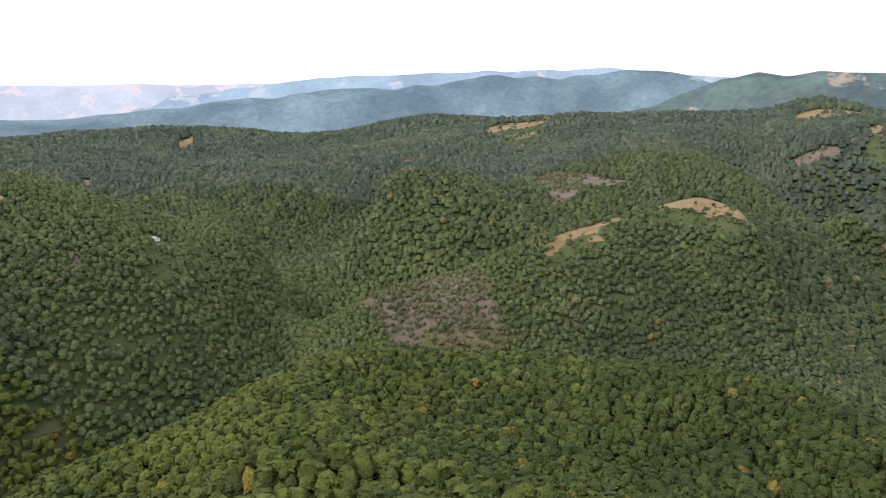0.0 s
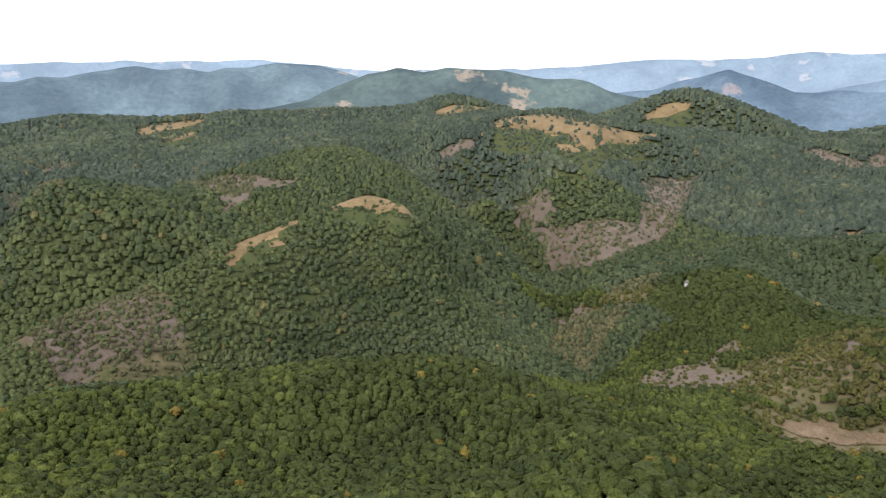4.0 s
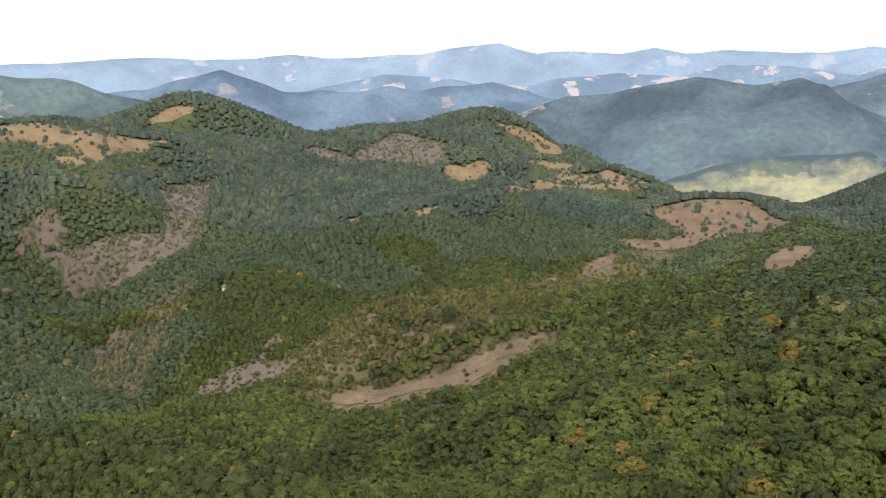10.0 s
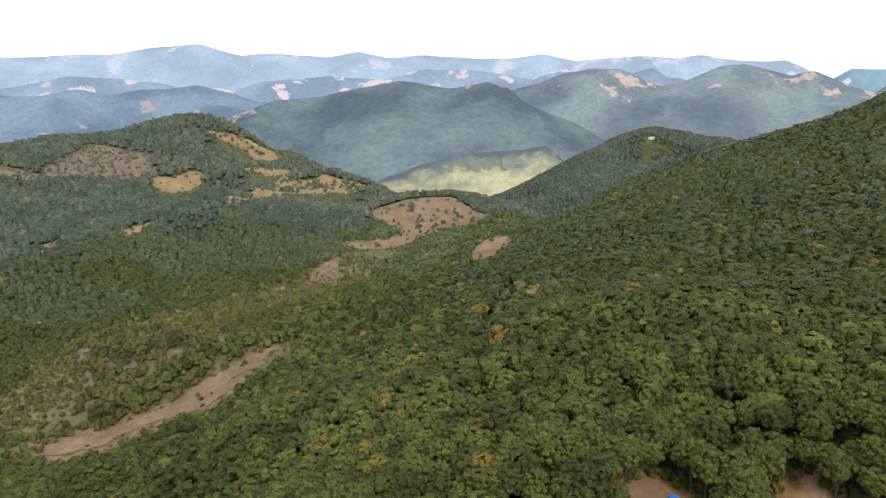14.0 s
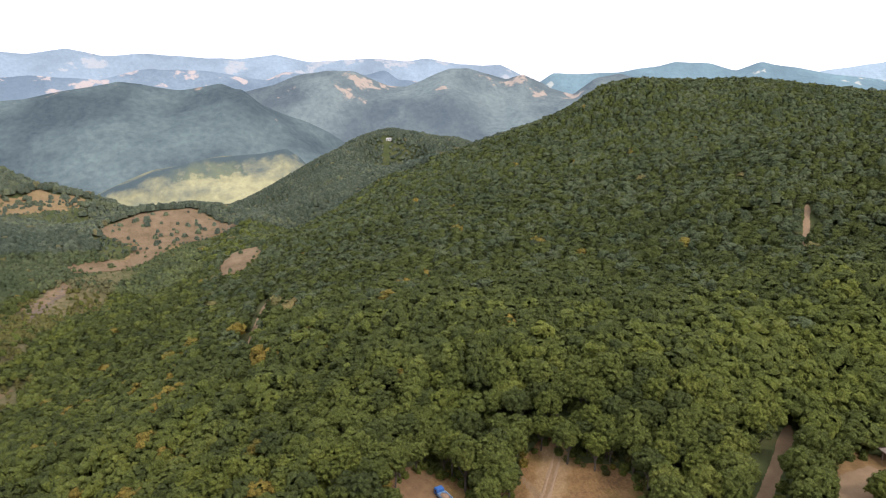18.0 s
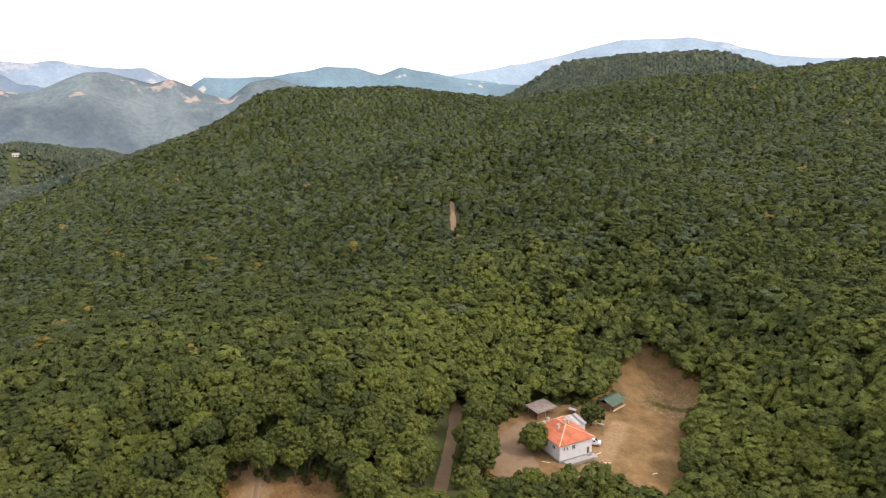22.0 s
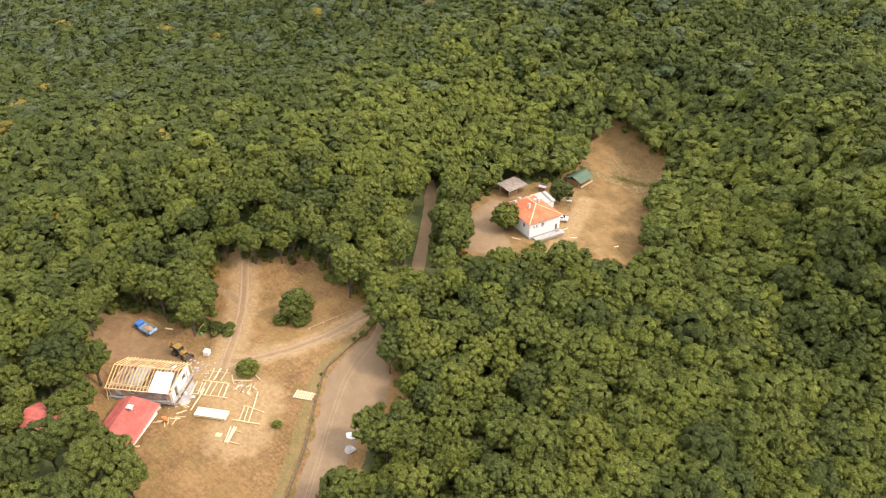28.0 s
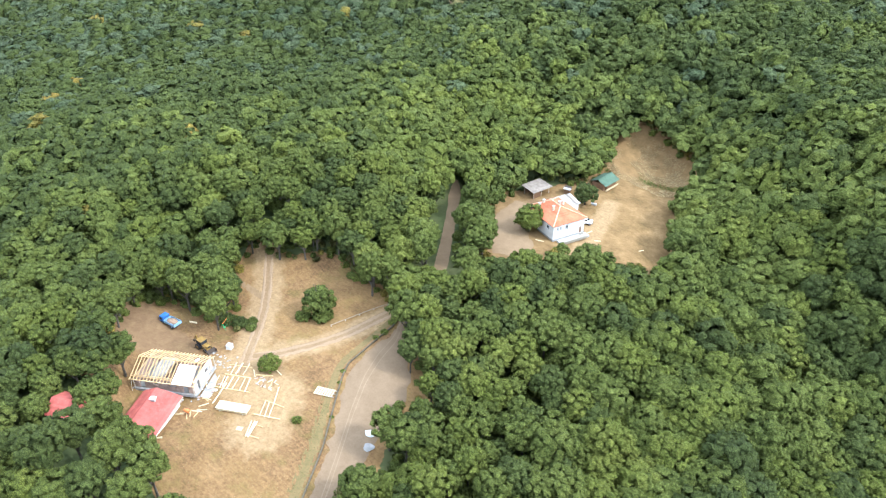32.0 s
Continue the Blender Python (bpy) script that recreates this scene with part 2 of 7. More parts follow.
DRY_GRASS = bare_material("dry_grass", [(0.30, (0.120, 0.086, 0.038)), (0.45, (0.190, 0.130, 0.064)), (0.57, (0.260, 0.182, 0.092)), (0.72, (0.360, 0.268, 0.145))],
                          [(0.3, (0.130, 0.090, 0.044)), (0.7, (0.330, 0.240, 0.125))], (0.125, 0.110, 0.045), 0.05)
BROWN_GRASS = bare_material("brown_grass", [(0.30, (0.090, 0.064, 0.034)), (0.44, (0.150, 0.102, 0.060)), (0.57, (0.215, 0.148, 0.090)), (0.72, (0.300, 0.222, 0.140))],
                            [(0.3, (0.085, 0.068, 0.036)), (0.7, (0.280, 0.196, 0.120))], (0.085, 0.085, 0.034), 0.06)
STONY = bare_material("stony_slope", [(0.3, (0.091, 0.070, 0.048)), (0.5, (0.148, 0.111, 0.080)), (0.7, (0.217, 0.174, 0.135))],
                      [(0.3, (0.070, 0.054, 0.037)), (0.7, (0.252, 0.204, 0.161))], (0.083, 0.077, 0.035), 0.07)


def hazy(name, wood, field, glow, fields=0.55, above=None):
    """Far hills whose haze is painted in as a bluish glow; they stand far behind the rest. Above a ragged line a
    second pair of colours may take over.
    """
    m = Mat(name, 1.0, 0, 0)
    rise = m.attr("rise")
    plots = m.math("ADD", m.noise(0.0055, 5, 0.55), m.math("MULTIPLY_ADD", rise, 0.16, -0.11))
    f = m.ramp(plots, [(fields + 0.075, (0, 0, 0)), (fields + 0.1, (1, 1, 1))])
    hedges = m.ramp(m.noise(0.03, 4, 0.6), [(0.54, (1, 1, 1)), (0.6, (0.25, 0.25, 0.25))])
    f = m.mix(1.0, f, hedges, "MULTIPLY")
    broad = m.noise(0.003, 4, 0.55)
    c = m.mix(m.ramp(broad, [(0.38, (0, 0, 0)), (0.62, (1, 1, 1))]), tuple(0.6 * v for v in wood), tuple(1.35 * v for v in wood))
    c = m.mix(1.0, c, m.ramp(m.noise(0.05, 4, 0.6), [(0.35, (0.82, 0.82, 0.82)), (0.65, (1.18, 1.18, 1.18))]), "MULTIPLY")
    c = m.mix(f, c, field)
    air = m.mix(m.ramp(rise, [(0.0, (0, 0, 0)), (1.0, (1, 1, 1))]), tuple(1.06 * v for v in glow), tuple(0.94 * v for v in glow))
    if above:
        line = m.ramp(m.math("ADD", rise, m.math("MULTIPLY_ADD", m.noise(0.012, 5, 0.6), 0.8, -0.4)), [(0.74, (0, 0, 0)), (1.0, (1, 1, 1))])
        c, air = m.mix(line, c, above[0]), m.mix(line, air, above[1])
    m.base(c)
    m.bump(m.noise(0.006, 4, 0.5), 90, 0.8)
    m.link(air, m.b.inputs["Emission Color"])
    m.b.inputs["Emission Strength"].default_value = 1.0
    return m.m

# ---- landform: crest lines, hollows and slopes as (east, north, height), placed to fit the camera's view ----
LAND = []


def lie(*points):
    LAND.extend(points)


# hay meadow and ridge meadow on hill one
lie((178, 442, -5), (200, 450, -2), (212, 431, -6), (213, 410, -8), (196, 422, -7), (214, 402, -10), (100, 424, -25), (111, 434, -21), (124, 433, -18), (147, 441, -13), (126, 426, -19), (118, 424, -22))
# slope meadow on the east hill
lie((492, -13, -37), (487, -31, -32), (515, -17, -34), (518, -39, -29), (537, -28, -30), (539, -49, -26), (563, -26, -43), (566, -52, -34))
# saddle field
lie((783, 68, -39), (801, 38, -38), (817, 6, -39), (796, -27, -42), (764, -47, -48), (728, 94, -45), (713, -14, -53), (680, 36, -61), (656, 61, -67), (640, 103, -63), (706, 48, -56))
# terrace field
lie((759, 258, -40), (849, 245, -37), (927, 230, -34), (974, 180, -36), (955, 138, -43), (889, 162, -49), (858, 211, -44), (785, 245, -44))
# spur crest
lie((-90, 206, -63), (-80, 224, -68), (-69, 246, -72), (-56, 274, -72), (-38, 299, -73), (-7, 309, -60), (16, 317, -62), (66, 317, -66), (118, 303, -64), (162, 270, -58), (177, 244, -56), (184, 213, -53), (181, 175, -48), (173, 141, -43), (162, 114, -37))
# spur top
lie((-79, 186, -60), (-46, 187, -61), (-12, 195, -46), (17, 190, -50), (64, 179, -54), (108, 157, -51), (138, 122, -37), (16, 255, -59), (77, 243, -65), (134, 212, -60), (149, 168, -50))
# valley behind spur
lie((-147, 288, -92), (-121, 309, -95), (-96, 335, -94), (-73, 356, -90), (-24, 378, -81), (14, 384, -84), (74, 382, -89), (138, 371, -90), (184, 344, -87), (212, 315, -88), (233, 287, -89))
# gully slope
lie((4, 397, -64), (55, 406, -59), (27, 384, -75))
# hill one ridge
lie((143, 434, -13), (122, 432, -18), (101, 431, -22), (69, 429, -36), (27, 426, -49), (-15, 417, -62), (-41, 403, -76), (-61, 387, -86))
# hill one face
lie((176, 393, -49), (222, 356, -65), (125, 386, -70), (227, 407, -41))
# hill one spur
lie((290, 705, 0), (290, 627, -14), (294, 570, -21), (302, 519, -32), (321, 494, -49), (347, 483, -74))
# hill one back
lie((133, 579, -16), (99, 605, -15), (-6, 589, -6), (179, 611, -14), (56, 526, -24))
# left valley far
lie((-80, 572, -77), (-70, 499, -82), (-36, 607, -67), (13, 630, -46), (-48, 520, -80), (-105, 467, -47))
# plateau crest
lie((-105, 1084, 6), (19, 1093, 26), (116, 1039, 23), (171, 1033, 28), (265, 1016, 31), (360, 990, 37), (444, 935, 35), (539, 945, 50), (541, 851, 40))
# plateau front
lie((19, 842, 1), (141, 834, -2), (246, 845, 8), (319, 844, 17), (395, 759, 16), (388, 661, 3), (328, 644, -11))
# west hill
lie((-164, 431, -5), (-123, 414, -24), (-142, 394, -10), (-100, 382, -40), (-113, 353, -49), (-85, 442, -34))
# west hill left
lie((-235, 439, 6), (-219, 448, 2), (-182, 443, -7), (-112, 466, -38))
# west basin
lie((-482, 851, -2), (-425, 996, 12), (-335, 1032, 14), (-269, 788, -11), (-308, 671, -28), (-124, 695, -26), (-72, 940, -1))
# meadow shelf
lie((444, 676, 31), (496, 678, 38), (517, 626, 33), (518, 573, 22), (598, 581, 19), (477, 554, 10))
# scree slope
lie((402, 544, -41), (415, 477, -66), (453, 444, -65), (514, 474, -45), (385, 457, -82), (383, 502, -65))
# above scree
lie((535, 545, -19), (431, 602, -15), (375, 587, -36), (607, 529, -18), (595, 478, -38))
# cone hill
lie((856, 791, 55), (812, 807, 43), (770, 805, 25), (886, 759, 44), (919, 720, 21))
# cone hill foot
lie((636, 655, 17), (700, 634, 12), (754, 602, 1))
# round hill crest
lie((719, 555, 0), (802, 545, 9), (958, 563, 13), (1044, 534, 7), (1130, 520, 15), (1247, 476, 31), (1263, 433, 22), (1231, 368, 5), (1179, 285, -27), (1141, 215, -57))
# round hill front
lie((733, 462, -27), (905, 400, -33), (637, 456, -37), (713, 375, -43), (997, 364, -23), (956, 264, -30))
# hut ridge
lie((368, 407, -77), (406, 396, -68), (452, 375, -56), (489, 357, -45), (544, 324, -45), (592, 301, -44), (658, 285, -38), (740, 275, -30), (834, 250, -33))
# hut slope
lie((374, 320, -64), (324, 321, -74), (378, 279, -73), (431, 280, -68), (312, 342, -84))
# pine hill crest
lie((474, 288, -78), (535, 274, -60), (603, 258, -45), (668, 235, -36), (724, 194, -38), (734, 148, -47))
# pine hill foot
lie((396, 254, -75), (450, 226, -73), (494, 184, -70), (542, 143, -66), (570, 194, -61))
# valley floor
lie((276, 262, -89), (300, 249, -88), (339, 253, -83), (374, 212, -68), (390, 163, -63), (313, 186, -85), (334, 153, -82), (346, 128, -69), (374, 104, -62), (433, 141, -64), (448, 99, -58))
# creek
lie((264, 287, -96), (277, 328, -89), (316, 365, -88), (345, 422, -89))
# hollow behind spur
lie((249, 233, -92), (241, 195, -85), (229, 153, -78), (218, 118, -72), (217, 91, -65))
# field terraces
lie((627, 104, -60), (673, 59, -68), (573, -32, -44), (639, 85, -67), (939, 208, -49), (865, 250, -49), (968, 168, -42), (569, 121, -69))
# pine hill east
lie((821, 251, -61), (647, 254, -63), (662, 143, -59), (1156, 338, -38))
# east slope
lie((310, -24, -13), (426, 20, -41), (375, 92, -64), (377, 45, -52), (265, -2, -21), (221, 81, -49), (218, 105, -64), (198, 53, -38), (159, 13, -9), (128, -10, 5), (176, -34, 4), (258, -45, -2), (397, -77, -10))
# shoulder
lie((514, 30, -56), (599, -53, -40), (636, -97, -33), (671, -143, -18))
# shoulder crest
lie((711, -52, -38), (767, -105, -35), (807, -177, -23), (814, -241, -7), (758, -257, 12), (672, -264, 29), (623, -279, 41), (586, -289, 53), (558, -301, 64), (556, -325, 78), (553, -350, 89), (533, -389, 92), (510, -426, 93), (483, -457, 90))
# east hill face
lie((257, -120, 5), (242, -47, 4), (223, -112, 12), (234, -181, 7), (362, -271, 35), (465, -320, 64), (288, -281, 37), (470, -170, 14), (362, -100, 3), (140, -113, 8), (158, -61, 0), (183, -21, -4), (221, 29, -24))
# east hill crest
lie((544, -333, 88), (527, -376, 94), (506, -420, 93), (476, -461, 88), (443, -500, 84), (422, -524, 83))
# south hill crest
lie((372, -518, 80), (338, -530, 88), (301, -563, 98), (271, -589, 98), (230, -638, 103), (191, -672, 107), (156, -702, 110), (121, -709, 105), (80, -695, 93))
# back hill
lie((620, -782, 86), (581, -835, 120), (521, -886, 131), (432, -932, 137), (384, -953, 132), (356, -964, 118))
# dell
lie((204, -219, 20), (221, -264, 21), (259, -325, 29), (316, -409, 41), (175, -194, 18))
# dell flank
lie((283, -409, 63), (226, -337, 46), (198, -282, 38), (315, -344, 58), (269, -275, 39))
# south hill face
lie((112, -412, 45), (54, -394, 50), (101, -297, 32), (166, -382, 44), (243, -457, 65), (136, -260, 34), (30, -255, 27), (56, -222, 20), (19, -189, 15), (115, -547, 72))
# far south hill
lie((291, -1470, 135), (230, -1480, 145), (180, -1487, 155))
# shelf crest
lie((497, 726, 36), (541, 721, 40), (566, 689, 39), (591, 642, 25), (622, 614, 21))
# terrace crest
lie((1115, 297, -38), (1073, 253, -46), (1008, 176, -41), (973, 136, -47))
# cone hill west
lie((764, 801, 21), (811, 799, 39), (853, 785, 51), (894, 755, 44), (923, 720, 28), (950, 683, 12))
# creek deep
lie((274, 292, -105), (282, 338, -97), (326, 383, -98), (367, 443, -101))
# valley west deep
lie((-39, 393, -82), (-62, 375, -89))
# cottage hill
lie((1390, -119, -157), (1439, -155, -144), (1487, -203, -120), (1580, -273, -91), (1672, -336, -72), (1760, -405, -64), (1742, -477, -68), (1673, -532, -80), (1610, -561, -93))
# great valley west
lie((1674, 204, -195), (1635, 93, -187), (1589, -11, -180), (1488, -81, -165), (1984, 51, -239), (1885, -101, -215))
# cottage hill east
lie((1589, -613, -75), (1559, -681, -94), (1492, -706, -102))
# cottage hill back
lie((2243, -519, -111), (2097, -670, -118), (2075, -269, -194), (1944, -793, -138), (2166, -375, -145))
# cottage hill foot
lie((1219, -287, -70), (1192, -385, -66), (1159, -475, -69), (1184, -183, -96))
# spur crest lee
lie((-86, 286, -109), (-60, 330, -109), (-11, 344, -89), (41, 351, -92), (99, 346, -95), (155, 322, -91), (187, 288, -86), (202, 260, -86), (206, 223, -83), (201, 183, -78), (189, 147, -71))
# hill one ridge lee
lie((202, 496, -34), (133, 486, -49), (74, 486, -64), (26, 482, -78), (-21, 472, -93), (-49, 448, -106))
# hill one spur lee
lie((297, 697, -24), (300, 628, -42), (308, 578, -54), (324, 544, -66), (349, 525, -88), (373, 502, -113), (349, 647, -38), (378, 604, -59), (390, 556, -79), (340, 721, -12), (393, 500, -96))
# hut ridge lee
lie((495, 413, -81), (596, 357, -70), (722, 314, -64), (915, 276, -62))
# plateau crest lee
lie((-125, 1248, -42), (129, 1196, -21), (301, 1169, -12), (506, 1077, -6), (618, 980, 0))
# west hill left lee
lie((-267, 492, -24), (-208, 496, -40))
# shoulder lee
lie((574, 34, -82), (711, -108, -58))
# round hill crest lee
lie((803, 622, -54), (1071, 632, -49), (1263, 583, -53), (1412, 486, -49), (1319, 320, -99))
# saddle crest lee
lie((877, 115, -85), (907, 50, -76), (908, -16, -82), (849, -87, -74))
# shelf crest lee
lie((630, 773, 8), (693, 688, -12))
# terrace crest lee
lie((1108, 194, -73))
# yard
lie((137, -78, 0), (117, -89, 0), (105, -46, 0), (82, -49, -1), (98, -87, 0), (136, -51, 1), (83, -69, -1), (107, -115, 1))
# house yard
lie((97, -132, 1), (85, -141, 0), (75, -151, -2), (72, -171, -4), (91, -211, -3), (108, -209, 1))
# wood below house
lie((48, -169, -8), (17, -147, -14), (39, -120, -9), (66, -114, -4), (69, -87, -5), (45, -84, -9), (2, -135, -20))
# wood above yard
lie((130, -33, 6), (110, -13, 4), (162, -70, 7), (131, -112, 5))
# ground out of sight: behind crests, behind the drone, and the floor of the great valley
lie((-10, 0, -10), (20, -30, -6), (40, 20, -8), (60, -40, -2), (-40, -40, -22), (-40, 40, -24), (0, -90, -16))
lie((-120, -60, -50), (-110, 60, -48), (-40, -160, -34), (-300, -120, -80), (-280, 140, -78), (-120, -330, -40), (-60, 150, -62), (20, 90, -42), (90, 80, -38), (140, 60, -30), (-90, 230, -84))
lie((-800, -300, -40), (-800, 400, -30), (-300, -900, 10), (-2500, -1000, -60), (-2500, 1500, -60), (-800, -2600, -60))
lie((-150, 290, -84))
lie((-100, 1500, -130), (250, 1450, -120), (620, 1330, -110), (880, 1080, -80), (1150, 950, -90), (1450, 700, -130))
lie((1500, 350, -160), (1450, 100, -170), (1100, -20, -120), (1000, -250, -110), (950, -480, -60), (1500, -150, -190), (1700, -500, -200))
lie((640, -470, 60), (600, -580, 52), (520, -650, 70), (420, -720, 84), (300, -800, 86), (150, -860, 84), (40, -850, 70))
lie((900, -800, -40), (800, -1050, 20), (560, -1300, 60), (330, -1250, 80), (200, -1750, 70))
lie((-300, 2600, -260), (600, 2500, -260), (1500, 2000, -250), (2300, 1300, -250), (2600, 300, -250), (2500, -700, -250), (2000, -1700, -200), (1000, -2500, -120), (200, -2700, -80))
lie((0, 4700, -320), (2600, 3900, -320), (4500, 1200, -320), (4500, -1200, -320), (3000, -3600, -320), (600, -4600, -320), (-3000, 3600, -320), (-4600, 0, -320), (-3000, -3600, -320))
# the levelled yards
lie((119, -37, 0), (105, -36, 0), (112, -28, 1), (118, -50, 0), (130, -50, 0), (113, -160, 0), (118, -157, 0), (108, -166, 0), (101, -180, -1), (95, -150, 0), (110, -118, 1), (85, -150, -1))

# ---- height of the land anywhere ----
rng = np.random.default_rng(7)


def lattice(seed, n=256):
    return np.random.default_rng(seed).random((n, n))


LATTICES = [lattice(s) for s in range(4)]


def value_noise(x, y, size, seed=0):
    """Smooth noise from 0 to 1 with features of that size in metres."""
    g = LATTICES[seed]
    u, v = x / size + 1000.3, y / size + 1000.7
    i, j = np.floor(u).astype(int), np.floor(v).astype(int)
    a, b = u - i, v - j
    a, b = a * a * (3 - 2 * a), b * b * (3 - 2 * b)
    i0, i1, j0, j1 = i % 256, (i + 1) % 256, j % 256, (j + 1) % 256
    return (g[i0, j0] * (1 - a) + g[i1, j0] * a) * (1 - b) + (g[i0, j1] * (1 - a) + g[i1, j1] * a) * b


def chart(x, y):
    """Heading and log distance, in which the land points are spread evenly."""
    r = np.maximum(np.hypot(x, y), 12.0)
    return np.arctan2(x, y), np.log(r)


def kernel(d2):
    return 0.5 * d2 * np.log(d2 + 1e-9)


LAND_POINTS = np.array(LAND, float)
SU, SV = chart(LAND_POINTS[:, 0], LAND_POINTS[:, 1])
SU = np.where(SU < radians(-130), SU + 2 * math.pi, SU)
NS = len(SU)
D2 = (SU[:, None] - SU) ** 2 + (SV[:, None] - SV) ** 2
system = np.zeros((NS + 3, NS + 3))
system[:NS, :NS] = kernel(D2) + np.eye(NS) * 6e-5
system[:NS, NS:] = np.stack([np.ones(NS), SU, SV], 1)
system[NS:, :NS] = system[:NS, NS:].T
WEIGHTS = np.linalg.solve(system, np.concatenate([LAND_POINTS[:, 2], np.zeros(3)]))


def smooth_height(x, y):
    u, v = chart(x, y)
    u = np.where(u < radians(-130), u + 2 * math.pi, u)
    flat_u, flat_v = u.ravel(), v.ravel()
    out = np.empty(flat_u.size)
    for k in range(0, flat_u.size, 20000):
        a, b = flat_u[k : k + 20000], flat_v[k : k + 20000]
        d2 = (a[:, None] - SU) ** 2 + (b[:, None] - SV) ** 2
        out[k : k + 20000] = kernel(d2) @ WEIGHTS[:NS] + WEIGHTS[NS] + WEIGHTS[NS + 1] * a + WEIGHTS[NS + 2] * b
    return out.reshape(u.shape)


# the ground sheet: rings round the yard, out to the horizon
N_TURN, N_RING, R_IN, R_OUT = 720, 200, 14.0, 4850.0
RINGS = R_IN * (R_OUT / R_IN) ** (np.arange(N_RING) / (N_RING - 1))
TURNS = np.arange(N_TURN) * 2 * math.pi / N_TURN
gx = RINGS[None, :] * np.sin(TURNS)[:, None]
gy = RINGS[None, :] * np.cos(TURNS)[:, None]
gz = smooth_height(gx, gy)
gr = np.broadcast_to(RINGS[None, :], gz.shape)
rough = np.clip((gr - 240) / 400, 0, 1)
gz = gz + rough * ((value_noise(gx, gy, 130, 0) - 0.5) * 7 + (value_noise(gx, gy, 55, 1) - 0.5) * 4)
gz = np.maximum(gz, -330.0)


def height(x, y):
    """Height of the ground sheet."""
    x, y = np.asarray(x, float), np.asarray(y, float)
    r = np.clip(np.hypot(x, y), R_IN, R_OUT * 0.999)
    s = np.log(r / R_IN) / math.log(R_OUT / R_IN) * (N_RING - 1)
    a = (np.arctan2(x, y) % (2 * math.pi)) / (2 * math.pi) * N_TURN
    i, j = np.floor(a).astype(int) % N_TURN, np.clip(np.floor(s).astype(int), 0, N_RING - 2)
    fa, fs = a - np.floor(a), s - j
    k = (i + 1) % N_TURN
    return (gz[i, j] * (1 - fa) + gz[k, j] * fa) * (1 - fs) + (gz[i, j + 1] * (1 - fa) + gz[k, j + 1] * fa) * fs


def inside(poly, x, y):
    """True where (x, y) lies in the polygon."""
    x, y = np.asarray(x, float), np.asarray(y, float)
    hit = np.zeros(x.shape, bool)
    n = len(poly)
    for k in range(n):
        (x0, y0), (x1, y1) = poly[k], poly[(k + 1) % n]
        if y0 == y1:
            continue
        cross = (y0 > y) != (y1 > y)
        hit ^= cross & (x < (x1 - x0) * (y - y0) / (y1 - y0) + x0)
    return hit


def mesh_from(name, verts, faces, material, smooth=False):
    """One mesh from arrays of points and of faces that all have as many corners."""
    me = bpy.data.meshes.new(name)
    verts, faces = np.asarray(verts, np.float32), np.asarray(faces, np.int32)
    n, k = faces.shape
    me.vertices.add(len(verts))
    me.vertices.foreach_set("co", verts.ravel())
    me.loops.add(n * k)
    me.loops.foreach_set("vertex_index", faces.ravel())
    me.polygons.add(n)
    me.polygons.foreach_set("loop_start", np.arange(n, dtype=np.int32) * k)
    me.polygons.foreach_set("loop_total", np.full(n, k, np.int32))
    me.polygons.foreach_set("use_smooth", np.full(n, smooth))
    me.update(calc_edges=True)
    me.materials.append(material)
    return me

# ---- clearings and bare ground, as plan outlines ----
DRY = []
DRY.append([(86, 944), (119, 988), (181, 997), (184, 986), (143, 944), (98, 923)])  # plateau field
DRY.append([(102, 893), (154, 922), (168, 910), (115, 882)])  # plateau field
DRY.append([(178, 440), (196, 439), (206, 424), (205, 413), (212, 407), (246, 470), (202, 405), (197, 424), (186, 434)])  # meadow with a hay plot
DRY.append([(101, 429), (111, 434), (124, 431), (147, 440), (142, 438), (127, 430), (119, 429), (108, 428)])  # ridge meadow
DRY.append([(125, 422), (132, 423), (133, 417)])  # ridge plot
DRY.append([(438, 683), (520, 739), (523, 697), (560, 669), (538, 600), (606, 584), (567, 579), (514, 565), (481, 556), (476, 565), (481, 582), (480, 608), (463, 646)])  # shelf meadow
DRY.append([(464, 595), (474, 561), (466, 562), (462, 585)])  # shelf plot
DRY.append([(447, 855), (486, 876), (562, 870), (507, 834), (452, 835)])  # hilltop field
DRY.append([(766, 806), (818, 807), (848, 776), (827, 772), (790, 791)])  # cone hill meadow
DRY.append([(1156, 421), (1186, 395), (1217, 361), (1215, 316), (1148, 289), (1158, 324), (1176, 357), (1165, 395)])  # round hill meadow
DRY.append([(996, 307), (1081, 304), (969, 224), (937, 244)])  # terrace
DRY.append([(692, 234), (849, 245), (935, 232), (978, 181), (953, 138), (954, 123), (892, 163), (853, 210), (704, 219)])  # terrace
DRY.append([(735, 95), (778, 55), (793, 5), (710, -44), (709, -14), (704, 10), (683, 36), (661, 61), (652, 105), (670, 111), (688, 65), (706, 49), (723, 86)])  # saddle field
DRY.append([(569, -11), (570, -21), (578, -52), (562, -45), (526, -29), (554, -14)])  # slope meadow
DRY.append([(631, 392), (645, 371), (631, 362), (544, 333)])  # hut field
DRY.append([(654, 342), (626, 307), (655, 284), (637, 285), (590, 283)])  # hut field
DRY.append([(909, 400), (977, 362), (959, 346), (916, 351), (885, 372)])  # knoll field
DRY.append([(309, 195), (321, 182), (331, 166), (337, 161), (342, 140), (354, 125), (374, 109), (396, 93), (382, 98), (351, 111), (338, 109), (325, 119), (328, 134), (329, 151), (321, 164), (310, 168), (299, 178), (301, 187)])  # valley hay strip
